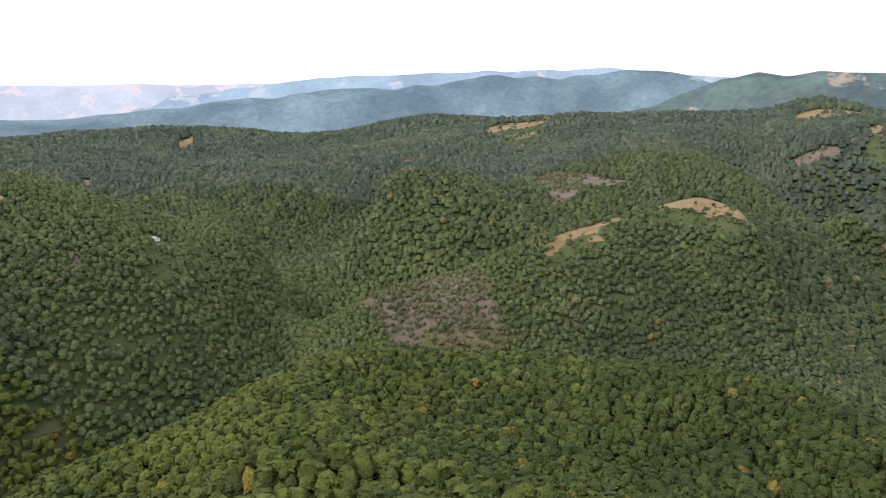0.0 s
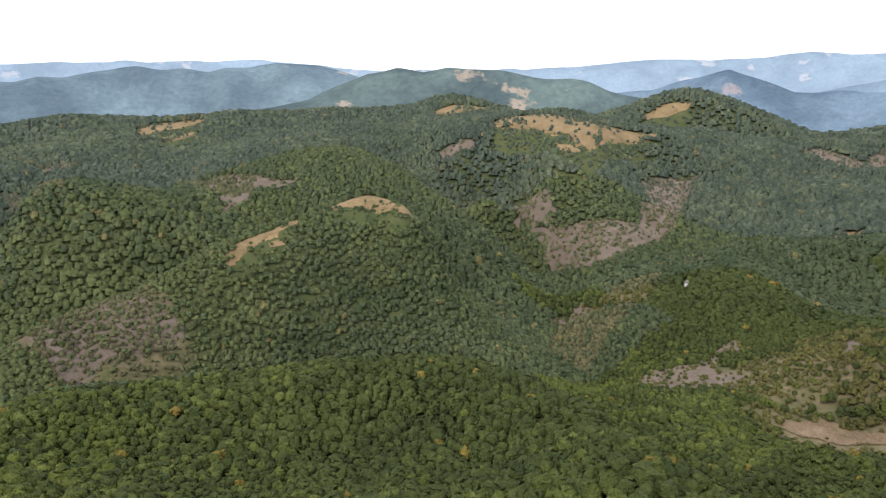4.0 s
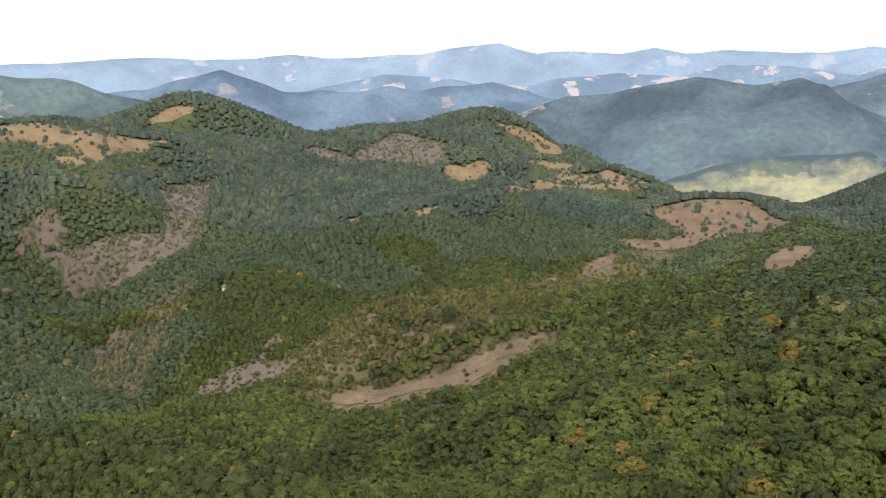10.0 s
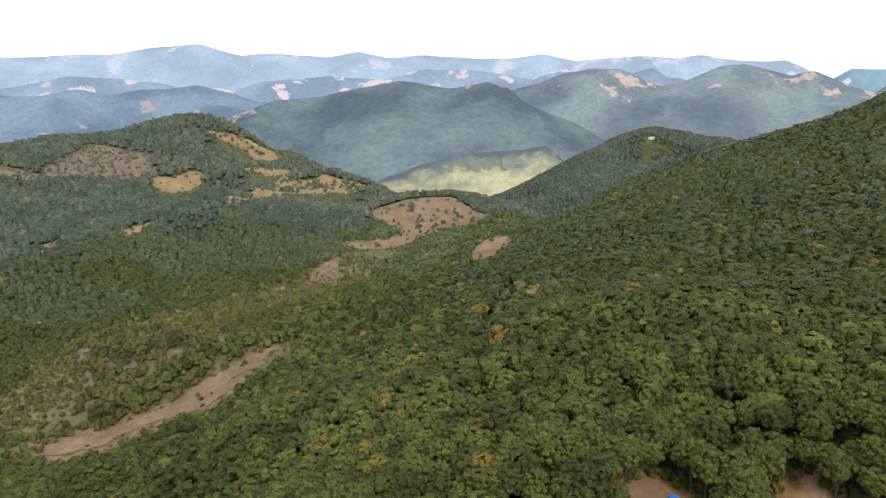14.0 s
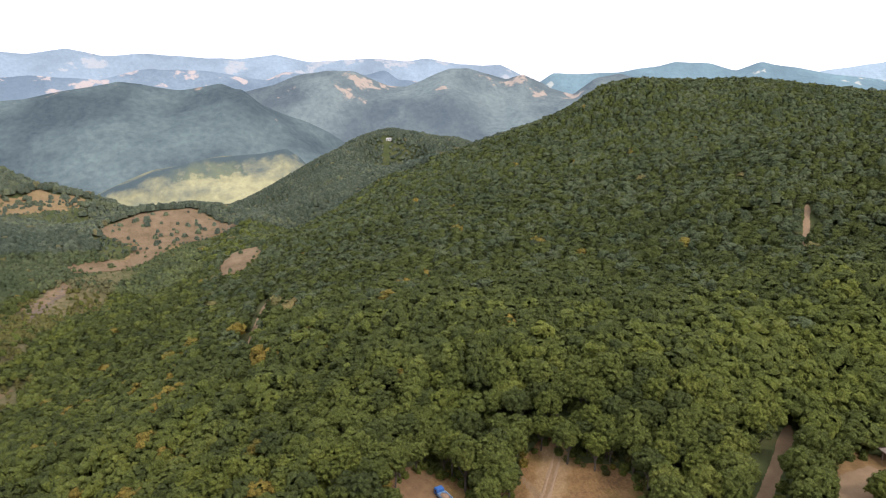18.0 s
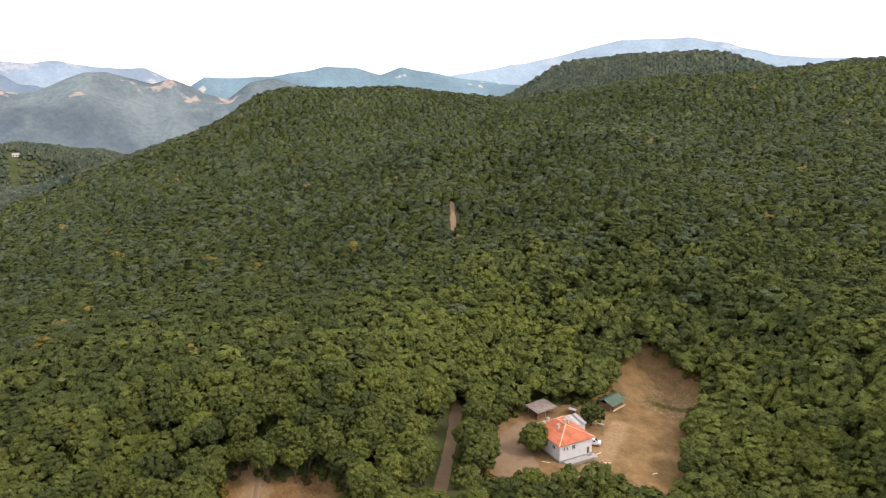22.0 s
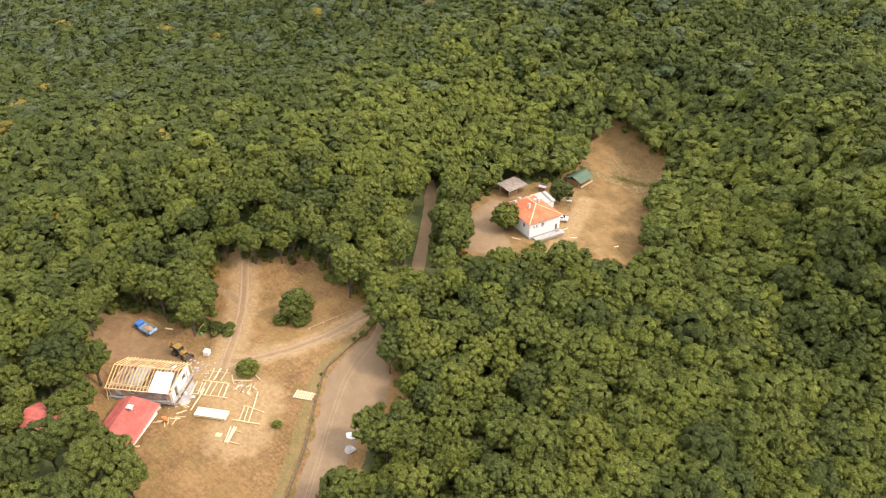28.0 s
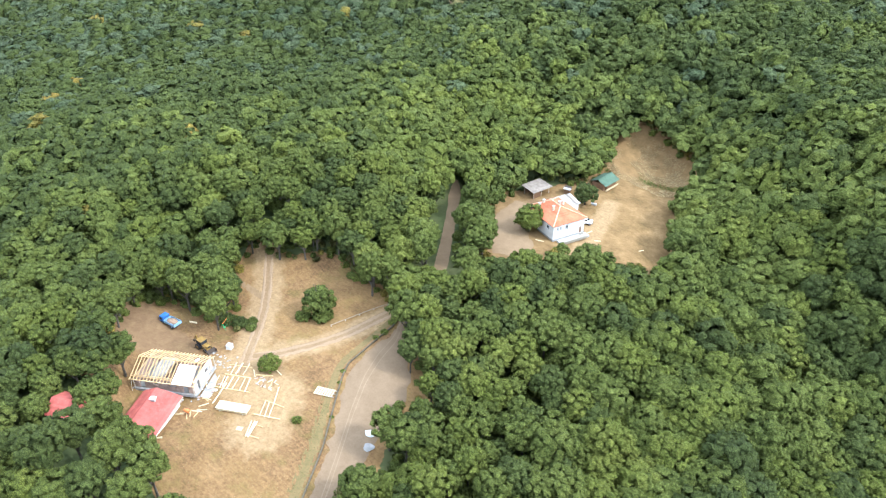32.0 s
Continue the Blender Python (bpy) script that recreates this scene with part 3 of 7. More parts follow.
DRY.append([(300, 136), (304, 126), (289, 103), (280, 110), (286, 127)])  # valley plot
DRY.append([(565, 127), (616, 103), (606, 96), (563, 119)])  # plot by the saddle
DRY.append([(721, -185), (708, -210), (650, -222), (642, -209), (702, -197)])  # clearing on the shoulder
DRY.append([(-213, 377), (-201, 378), (-195, 370), (-207, 366)])  # west plot
DRY.append([(-337, 706), (-315, 707), (-309, 687)])  # west plot
DRY.append([(-299, 883), (-292, 935), (-279, 906), (-280, 863)])  # west field
DRY.append([(-263, 848), (-248, 843), (-248, 823)])  # west field
DRY.append([(91, 533), (98, 538), (99, 535)])  # plot above the gully
SCREE = []
SCREE.append([(406, 589), (420, 540), (414, 527), (393, 529), (426, 507), (464, 470), (556, 511), (559, 503), (505, 458), (435, 440), (402, 440), (388, 462), (392, 514), (397, 557)])  # scree hillside
SCREE.append([(290, 282), (309, 275), (331, 262), (342, 267), (364, 267), (356, 255), (342, 263), (334, 251), (332, 232), (325, 231), (308, 239), (287, 254)])  # gravel track
SCREE.append([(384, 225), (399, 217), (383, 200), (370, 207)])  # gravel spot
SCREE.append([(369, 194), (371, 170), (365, 165), (363, 180)])  # gravel spot
SCREE.append([(505, 148), (553, 130), (607, 105), (604, 97), (542, 123), (495, 140)])  # gravel track
SCREE.append([(736, 522), (768, 511), (782, 470), (927, 491), (953, 491), (984, 425), (926, 399), (857, 411), (807, 435), (758, 471)])  # round hill scree
SCREE.append([(-14, 404), (6, 419), (34, 420), (62, 414), (69, 399), (44, 387), (7, 391)])  # gully hillside
SCREE.append([(-14, 401), (-5, 410), (16, 414), (35, 430), (45, 430), (65, 405), (62, 398), (38, 392), (15, 397)])  # gully hillside
SCREE.append([(-48, 751), (-20, 754), (16, 572), (16, 566), (-5, 570), (-40, 739)])  # bald hillside
SCREE.append([(114, 684), (146, 677), (167, 646), (196, 596), (188, 584), (162, 604), (139, 564), (120, 548), (120, 575)])  # bald hillside
SCREE.append([(-102, 761), (-95, 797), (-87, 763)])  # bald spot
SCREE.append([(-19, 805), (20, 821), (28, 799), (1, 793)])  # bald spot
SCREE.append([(518, 528), (551, 541), (579, 518), (521, 479), (494, 485)])  # bald hillside
SCREE.append([(321, 400), (349, 386), (336, 361), (303, 361), (312, 384)])  # creek bank
SCREE.append([(416, 374), (445, 369), (435, 355), (414, 359)])  # pale rocks
SCREE.append([(458, 344), (469, 340), (462, 333)])  # pale rocks
SCREE.append([(375, 691), (409, 669), (407, 655), (376, 671)])  # rocky slope
SCREE.append([(565, 534), (597, 525), (543, 489), (474, 470), (483, 484)])  # slope patches
SCREE.append([(-33, 228), (-23, 236), (-16, 236), (-26, 223)])  # bare slope on the spur
SCREE.append([(-161, 361), (-159, 362), (-151, 351), (-151, 345), (-153, 344), (-153, 350)])  # earth track on the hill
SCREE.append([(-66, 389), (-57, 398), (-57, 395)])  # creek spot
SCREE.append([(312, 390), (349, 395), (345, 383), (300, 359)])  # creek gravel
SCREE.append([(251, 126), (282, 134), (275, 128), (245, 120)])  # slope earth
SCRUB = []
SCRUB.append([(312, 254), (360, 242), (401, 244), (431, 226), (461, 205), (488, 162), (545, 134), (611, 101), (657, 57), (516, 83), (423, 94), (392, 121), (371, 149), (347, 167), (320, 194), (315, 219)])  # scrub terraces
SCRUB.append([(566, 135), (618, 102), (690, 61), (638, 65), (554, 94)])  # scrub on the saddle
SCRUB.append([(265, 330), (304, 369), (371, 385), (402, 366), (354, 330), (313, 320), (282, 307)])  # creek scrub
SCRUB.append([(-47, 444), (-9, 427), (33, 439), (54, 432), (72, 390), (51, 373), (6, 383)])  # scrub below the ridge
SCRUB.append([(308, 222), (320, 194), (353, 155), (391, 107), (403, 82), (346, 100), (315, 119), (291, 151), (283, 184)])  # valley scrub
CLEAR = []
CLEAR.append([(138, -69), (142, -81), (135, -82), (123, -91), (112, -89), (100, -90), (94, -86), (85, -79), (78, -74), (80, -69), (78, -62), (73, -55), (73, -49), (69, -42), (63, -35), (75, -23), (89, -28), (99, -31), (104, -32), (113, -33), (122, -31), (130, -33), (134, -41), (142, -46), (140, -52), (132, -56), (122, -56), (119, -60), (129, -66)])  # building yard
CLEAR.append([(97, -120), (104, -126), (114, -143), (115, -154), (107, -165), (103, -181), (110, -199), (111, -210), (110, -216), (100, -217), (86, -213), (79, -202), (83, -192), (75, -177), (72, -168), (65, -166), (67, -156), (74, -144), (82, -142), (90, -133), (91, -125)])  # house meadow
# hay meadow, slope meadow and ridge meadow
DRY += [[(172, 449), (190, 448), (206, 437), (217, 420), (218, 404), (208, 402), (202, 414), (194, 419), (188, 429), (172, 438)],
        [(492, -15), (505, -10), (522, -14), (538, -26), (543, -50), (534, -49), (518, -40), (502, -32), (490, -26)],
        [(98, 422), (112, 431), (126, 436), (148, 446), (151, 438), (129, 427), (113, 420), (100, 417)]]
# where huts and hidden roofs keep the trees off
PLOTS = [
    [(383, 329), (394, 329), (394, 340), (383, 340)],  # hut on the ridge
    [(-133, 385), (-119, 385), (-119, 398), (-133, 398)],  # west hut
    [(1771 - 12, -462 - 9), (1771 + 9, -462 - 9), (1771 + 9, -462 + 9), (1771 - 12, -462 + 9)],  # hilltop cottage
    [(79, -62), (72, -62), (70, -54), (77, -54)],  # lime heap
    [(116, -151), (118, -162), (107, -168), (101, -164), (104, -151)],  # wood shed
    [(94, -134), (104, -134), (106, -143), (92, -143)],  # drive
    [(86, -23), (90, -30), (102, -32), (110, -27), (114, -15), (108, -12), (98, -16)],  # oaks by the outbuilding
    [(116, -34), (108, -43), (101, -33), (104, -30), (113, -29)],  # old building
    [(117, -27), (120, -21), (116, -16), (110, -22)],  # outbuilding
]

# trodden ways over the yard: a line and its width
WAYS = [
    ([(140.5, -82.0), (130.0, -73.6), (124.2, -68.8), (117.4, -62.2), (107.0, -51.6)], 5.5),  # up to the wood
    ([(100.2, -91.5), (100.8, -82.0), (101.8, -75.5), (104.3, -67.8), (111.0, -56.0)], 4.5),  # to the gate
    ([(109.1, -51.5), (97.4, -53.2), (92.1, -45.6)], 9.0),  # round the timber
    ([(93.0, -172.6), (89.6, -162.4), (82.6, -137.7)], 4.0),  # beside the white house
]
EARTHY = [[(147.1, -42.6), (143.4, -49.1), (130.7, -50.7), (122.1, -52.0), (118.7, -48.6), (127.2, -38.3), (137.2, -38.0)], [(113.1, -144.2), (113.2, -153.8), (106.7, -160.9), (103.0, -140.9), (93.5, -127.5), (95.9, -123.3)]]  # bare brown earth by the truck and by the house


def ground_mask(polys, soft, grow=0.0):
    """1 inside the outlines, 0 outside, with a soft edge that many metres wide."""
    m = np.zeros(gz.shape)
    for p in polys:
        p = np.array(p, float)
        lo, hi = p.min(0) - soft - grow, p.max(0) + soft + grow
        box = (gx > lo[0]) & (gx < hi[0]) & (gy > lo[1]) & (gy < hi[1])
        x, y = gx[box], gy[box]
        d = np.full(x.shape, 1e9)
        for (x0, y0), (x1, y1) in zip(p, np.roll(p, -1, 0)):
            s = np.clip(((x - x0) * (x1 - x0) + (y - y0) * (y1 - y0)) / ((x1 - x0) ** 2 + (y1 - y0) ** 2 + 1e-9), 0, 1)
            d = np.minimum(d, np.hypot(x - x0 - s * (x1 - x0), y - y0 - s * (y1 - y0)))
        m[box] = np.maximum(m[box], np.clip(0.5 + (np.where(inside(p, x, y), d, -d) + grow) / soft, 0, 1))
    return m


yard_mask = ground_mask(CLEAR, 7, 4)
worn_mask = np.zeros(gz.shape)
for line, wide in WAYS:
    for (x0, y0), (x1, y1) in zip(line, line[1:]):
        s = np.clip(((gx - x0) * (x1 - x0) + (gy - y0) * (y1 - y0)) / ((x1 - x0) ** 2 + (y1 - y0) ** 2), 0, 1)
        d = np.hypot(gx - x0 - s * (x1 - x0), gy - y0 - s * (y1 - y0))
        worn_mask = np.maximum(worn_mask, np.clip(1.25 - d / wide, 0, 1))
earth_mask = ground_mask(EARTHY, 6)
hay_mask = ground_mask(CLEAR[1:], 8, 4)
dry_mask, scree_mask, brush_mask = ground_mask(DRY, 16), ground_mask(SCREE, 44), ground_mask(SCRUB, 20)
ii, jj = np.meshgrid(np.arange(N_TURN), np.arange(N_RING - 1), indexing="ij")
i2 = (ii + 1) % N_TURN
quads = np.stack([ii * N_RING + jj, ii * N_RING + jj + 1, i2 * N_RING + jj + 1, i2 * N_RING + jj], -1).reshape(-1, 4)
hub = np.arange(0, N_TURN, 2)
quads = np.concatenate([quads, np.stack([np.full(hub.size, N_TURN * N_RING), hub * N_RING, (hub + 1) * N_RING, (hub + 2) % N_TURN * N_RING], -1)])
points = np.stack([gx, gy, gz], -1).reshape(-1, 3)
points = np.concatenate([points, [[0, 0, float(gz[:, 0].mean())]]])
me = mesh_from("ground", points, quads, GROUND, True)
for key, mask in (("dry", dry_mask), ("scree", scree_mask), ("brush", brush_mask), ("yard", yard_mask), ("worn", worn_mask), ("earth", earth_mask), ("hay", hay_mask)):
    layer = me.attributes.new(key, "FLOAT", "POINT")
    layer.data.foreach_set("value", np.concatenate([mask.ravel(), [0]]).astype(np.float32))
ground = tagged(new("ground", me), "wooded hill country with dry grass clearings", "ground", kind="structure")


# meadows and bare slopes laid on the hills
def bare_patch(name, label, poly, material, rag=5.0):
    """A clearing that follows the ground, with a ragged edge."""
    p = np.array(poly, float)
    lo, hi = p.min(0) - rag, p.max(0) + rag
    cell = float(np.clip(max(hi - lo) / 60, 1.4, 4.0))
    u, v = np.arange(lo[0], hi[0], cell), np.arange(lo[1], hi[1], cell)
    x, y = np.meshgrid(u, v, indexing="ij")
    mx, my = x[:-1, :-1] + cell / 2, y[:-1, :-1] + cell / 2
    wx, wy = 2 * rag * (value_noise(mx, my, 3.2 * rag, 1) - 0.5), 2 * rag * (value_noise(mx, my, 3.2 * rag, 2) - 0.5)
    i, j = np.nonzero(inside(poly, mx + wx, my + wy))
    if not len(i):
        return None
    k = len(v)
    f = np.stack([i * k + j, (i + 1) * k + j, (i + 1) * k + j + 1, i * k + j + 1], 1)
    used, f = np.unique(f, return_inverse=True)
    x, y = x.ravel()[used], y.ravel()[used]
    me = mesh_from(name, np.stack([x, y, height(x, y) + 0.35 + 0.2 * value_noise(x, y, 4, 3)], 1), f.reshape(-1, 4), material, True)
    return tagged(new(name, me), label, "clearing", kind="structure")


for p in DRY:
    bare_patch("meadow", "dry straw-coloured meadow on the wooded hills", p, BROWN_GRASS if np.mean(p, axis=0)[0] < 760 and np.mean(p, axis=0)[1] < 200 and np.mean(p, axis=0)[0] > 250 else DRY_GRASS, 2.5 if np.ptp(np.array(p), axis=0).max() < 60 else 5.0)
for p in SCREE:
    bare_patch("stony_slope", "stony brown slope with scattered shrubs", p, STONY, 3.0 if np.ptp(np.array(p), axis=0).max() < 60 else 7.0)


# ---- far ranges ----
def far_range(name, label, distance, crest, material, depth=700, foot=-330):
    """A long ridge far off: crest heights by heading, with a front slope, gullies and a back."""
    a = np.array(crest, float)
    turn = np.arange(a[0, 0] - 3, a[-1, 0] + 3, 0.12)
    z = np.interp(turn, a[:, 0], a[:, 1])
    z = np.convolve(np.pad(z, 2, "edge"), [0.1, 0.2, 0.4, 0.2, 0.1], "valid")
    z = z - np.clip(np.maximum(a[0, 0] - turn, turn - a[-1, 0]), 0, 3) * 40
    th = np.radians(turn)
    rows = []
    steps = np.concatenate([np.linspace(1, 0, 16), [-0.15]])
    for s in steps:
        r = distance - s * depth
        x, y = r * np.sin(th), r * np.cos(th)
        gully = (value_noise(x, y, 330, 2) - 0.5) * 260 * min(1, 3 * abs(s)) + (value_noise(x, y, 120, 3) - 0.5) * 60 * min(1, 0.3 + 3 * abs(s))
        rows.append(np.stack([x, y, foot + (z - foot) * (1 - abs(s)) ** 0.8 + gully * (1 - abs(s))], -1))
    pts = np.stack(rows)
    n, k = pts.shape[:2]
    i, j = np.meshgrid(np.arange(n - 1), np.arange(k - 1), indexing="ij")
    f = np.stack([i * k + j, i * k + j + 1, (i + 1) * k + j + 1, (i + 1) * k + j], -1).reshape(-1, 4)
    me = mesh_from(name, pts.reshape(-1, 3), f, material, True)
    layer = me.attributes.new("rise", "FLOAT", "POINT")
    layer.data.foreach_set("value", np.repeat(1 - np.abs(steps), k).astype(np.float32))
    return tagged(new(name, me), label, "mountains", kind="structure")


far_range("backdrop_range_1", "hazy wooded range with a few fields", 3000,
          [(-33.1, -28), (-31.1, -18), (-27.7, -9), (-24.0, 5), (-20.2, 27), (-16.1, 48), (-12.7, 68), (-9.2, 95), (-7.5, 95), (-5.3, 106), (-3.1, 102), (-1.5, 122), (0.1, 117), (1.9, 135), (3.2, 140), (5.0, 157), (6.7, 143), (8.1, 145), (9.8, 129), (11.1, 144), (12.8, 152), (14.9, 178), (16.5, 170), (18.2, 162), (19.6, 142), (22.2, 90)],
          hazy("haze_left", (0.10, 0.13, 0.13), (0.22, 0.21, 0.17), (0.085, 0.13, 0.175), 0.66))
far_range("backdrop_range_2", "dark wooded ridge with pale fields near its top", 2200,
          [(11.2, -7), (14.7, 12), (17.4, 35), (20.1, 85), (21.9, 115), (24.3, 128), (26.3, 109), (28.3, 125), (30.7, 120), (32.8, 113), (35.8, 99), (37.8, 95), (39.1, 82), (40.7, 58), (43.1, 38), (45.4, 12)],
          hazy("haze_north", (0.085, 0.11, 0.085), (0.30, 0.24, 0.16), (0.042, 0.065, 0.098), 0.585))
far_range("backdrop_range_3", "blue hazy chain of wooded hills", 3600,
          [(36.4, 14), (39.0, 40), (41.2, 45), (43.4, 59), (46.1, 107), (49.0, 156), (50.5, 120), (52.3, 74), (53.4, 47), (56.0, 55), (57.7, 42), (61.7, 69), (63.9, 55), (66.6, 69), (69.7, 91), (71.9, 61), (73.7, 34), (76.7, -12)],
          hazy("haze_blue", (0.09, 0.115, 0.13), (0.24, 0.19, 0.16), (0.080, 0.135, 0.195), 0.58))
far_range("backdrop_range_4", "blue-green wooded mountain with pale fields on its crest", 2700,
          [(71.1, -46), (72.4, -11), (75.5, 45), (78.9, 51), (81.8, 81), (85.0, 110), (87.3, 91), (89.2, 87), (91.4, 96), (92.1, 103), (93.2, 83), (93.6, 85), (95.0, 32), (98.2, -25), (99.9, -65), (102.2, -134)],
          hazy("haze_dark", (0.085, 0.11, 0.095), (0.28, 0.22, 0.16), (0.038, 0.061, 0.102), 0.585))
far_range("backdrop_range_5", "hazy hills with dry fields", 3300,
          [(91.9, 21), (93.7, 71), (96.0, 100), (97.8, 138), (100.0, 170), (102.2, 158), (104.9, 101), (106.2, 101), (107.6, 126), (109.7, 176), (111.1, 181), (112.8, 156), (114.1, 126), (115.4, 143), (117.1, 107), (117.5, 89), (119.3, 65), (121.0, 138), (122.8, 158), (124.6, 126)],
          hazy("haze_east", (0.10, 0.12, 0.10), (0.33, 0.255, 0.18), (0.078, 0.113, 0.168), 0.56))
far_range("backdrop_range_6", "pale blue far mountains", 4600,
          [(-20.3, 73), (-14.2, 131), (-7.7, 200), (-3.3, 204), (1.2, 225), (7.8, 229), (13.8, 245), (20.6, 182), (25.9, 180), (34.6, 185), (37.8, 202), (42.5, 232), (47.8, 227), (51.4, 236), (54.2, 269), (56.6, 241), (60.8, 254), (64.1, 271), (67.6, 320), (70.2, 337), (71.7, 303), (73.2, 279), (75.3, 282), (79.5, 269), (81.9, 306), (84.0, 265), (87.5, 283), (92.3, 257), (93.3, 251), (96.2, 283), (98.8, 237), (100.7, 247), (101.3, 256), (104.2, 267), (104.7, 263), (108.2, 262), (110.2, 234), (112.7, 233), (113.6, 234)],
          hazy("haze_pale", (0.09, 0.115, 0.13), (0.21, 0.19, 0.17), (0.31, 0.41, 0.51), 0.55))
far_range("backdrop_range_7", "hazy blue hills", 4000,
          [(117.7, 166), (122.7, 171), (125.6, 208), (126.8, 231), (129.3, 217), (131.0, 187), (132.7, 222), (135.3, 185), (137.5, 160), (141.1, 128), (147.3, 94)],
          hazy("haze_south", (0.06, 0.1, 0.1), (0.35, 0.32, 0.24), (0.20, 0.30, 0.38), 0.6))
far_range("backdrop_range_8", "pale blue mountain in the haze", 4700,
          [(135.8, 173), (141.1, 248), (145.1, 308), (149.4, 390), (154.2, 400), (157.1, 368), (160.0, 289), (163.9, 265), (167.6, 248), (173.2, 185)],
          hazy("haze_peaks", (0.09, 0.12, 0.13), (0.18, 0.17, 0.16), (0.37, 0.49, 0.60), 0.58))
# sunlight put into the slope's colour; the upper edge fades to unlit tones
far_range("backdrop_range_9", "patch of sunlight painted as a pale slope down in the great valley", 2050,
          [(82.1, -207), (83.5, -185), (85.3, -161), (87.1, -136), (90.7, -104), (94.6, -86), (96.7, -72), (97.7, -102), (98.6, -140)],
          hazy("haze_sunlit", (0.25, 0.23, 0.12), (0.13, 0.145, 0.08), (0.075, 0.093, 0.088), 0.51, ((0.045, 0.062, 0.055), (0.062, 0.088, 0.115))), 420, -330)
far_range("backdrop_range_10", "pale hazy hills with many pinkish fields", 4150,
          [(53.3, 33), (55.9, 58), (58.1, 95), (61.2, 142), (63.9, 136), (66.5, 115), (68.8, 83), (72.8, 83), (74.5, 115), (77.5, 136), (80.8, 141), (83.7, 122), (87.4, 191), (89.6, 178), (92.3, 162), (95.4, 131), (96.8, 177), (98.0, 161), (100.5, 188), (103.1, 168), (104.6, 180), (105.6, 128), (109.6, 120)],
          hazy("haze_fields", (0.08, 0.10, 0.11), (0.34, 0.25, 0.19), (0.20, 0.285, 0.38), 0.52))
# a standing slope, shaped to look like the plain from the camera
far_range("backdrop_plain", "wide hazy plain with pale fields, stood up as a backdrop slope", 4750,
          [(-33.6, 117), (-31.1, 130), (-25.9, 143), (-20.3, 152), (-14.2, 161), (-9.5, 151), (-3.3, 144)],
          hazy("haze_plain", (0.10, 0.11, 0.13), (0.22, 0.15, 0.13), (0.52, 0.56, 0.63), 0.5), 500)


# ---- woods ----
def ico(level):
    bm = bmesh.new()
    bmesh.ops.create_icosphere(bm, subdivisions=level, radius=1)
    v = np.array([p.co for p in bm.verts])
    f = np.array([[q.index for q in p.verts] for p in bm.faces])
    bm.free()
    return v, f


def crown_shape(seed, level, leaves, leaf, core=0.8, flat=0.82, count=12):
    """A crown one metre in radius: an uneven core of boughs and many leaf clumps about it, as triangles."""
    g = np.random.default_rng(seed)
    v, f = ico(level)
    wide = 2.7 / math.sqrt(count)
    k = np.arange(count) + 0.5
    up, turn = 1 - 1.5 * k / count, k * 2.39996 + g.uniform(0, 6)
    lobes = np.stack([np.cos(turn) * np.sqrt(1 - up * up), np.sin(turn) * np.sqrt(1 - up * up), up], 1) + g.normal(size=(count, 3)) * 0.45 / math.sqrt(count)
    lobes /= np.linalg.norm(lobes, axis=1)[:, None]
    gain = g.uniform(0.16, 0.42, count)
    broad = g.normal(size=(4, 3))
    broad /= np.linalg.norm(broad, axis=1)[:, None]

    def swell(d):
        """Rounded boughs that swell out of the crown, and a broad lean to one side."""
        near = np.arccos(np.clip(d @ lobes.T, -1, 1)) / wide
        return 0.66 + np.max(gain * np.sqrt(np.clip(1 - near * near, 0, 1)), axis=1) + 0.10 * np.max(np.clip(d @ broad.T, 0, 1), axis=1)

    f = f[v[f].mean(1)[:, 2] > -0.42]
    used, f = np.unique(f, return_inverse=True)
    v, f = v[used], f.reshape(-1, 3)
    cv = v * (swell(v) * core)[:, None] + g.normal(size=v.shape) * 0.03
    verts, faces = [cv], [f]
    n = len(cv)
    if leaves:
        d = g.normal(size=(leaves * 3, 3))
        d /= np.linalg.norm(d, axis=1)[:, None]
        d = d[d[:, 2] > -0.35][:leaves]
        m = len(d)
        c = d * (swell(d) * g.uniform(0.90, 1.05, m))[:, None]
        bough = lobes[np.argmax(d @ lobes.T, axis=1)]
        nrm = c - 0.66 * bough
        nrm /= np.linalg.norm(nrm, axis=1)[:, None]
        nrm += d * 0.4 + g.normal(size=d.shape) * 0.32
        nrm /= np.linalg.norm(nrm, axis=1)[:, None]
        t1 = np.cross(nrm, g.normal(size=d.shape))
        t1 /= np.linalg.norm(t1, axis=1)[:, None]
        t2 = np.cross(nrm, t1)
        s = leaf * g.uniform(0.6, 1.3, m)[:, None]
        tri = []
        for k in range(3):
            ang = 2.1 * k + g.uniform(-0.5, 0.5, m)[:, None]
            tri.append(c + s * (np.cos(ang) * t1 + np.sin(ang) * t2) - nrm * s * 0.15 * k)
        verts.append(np.stack(tri, 1).reshape(-1, 3))
        faces.append(np.arange(m * 3).reshape(-1, 3) + n)
    verts = np.concatenate(verts)
    verts[:, 2] *= flat
    return verts, np.concatenate(faces)


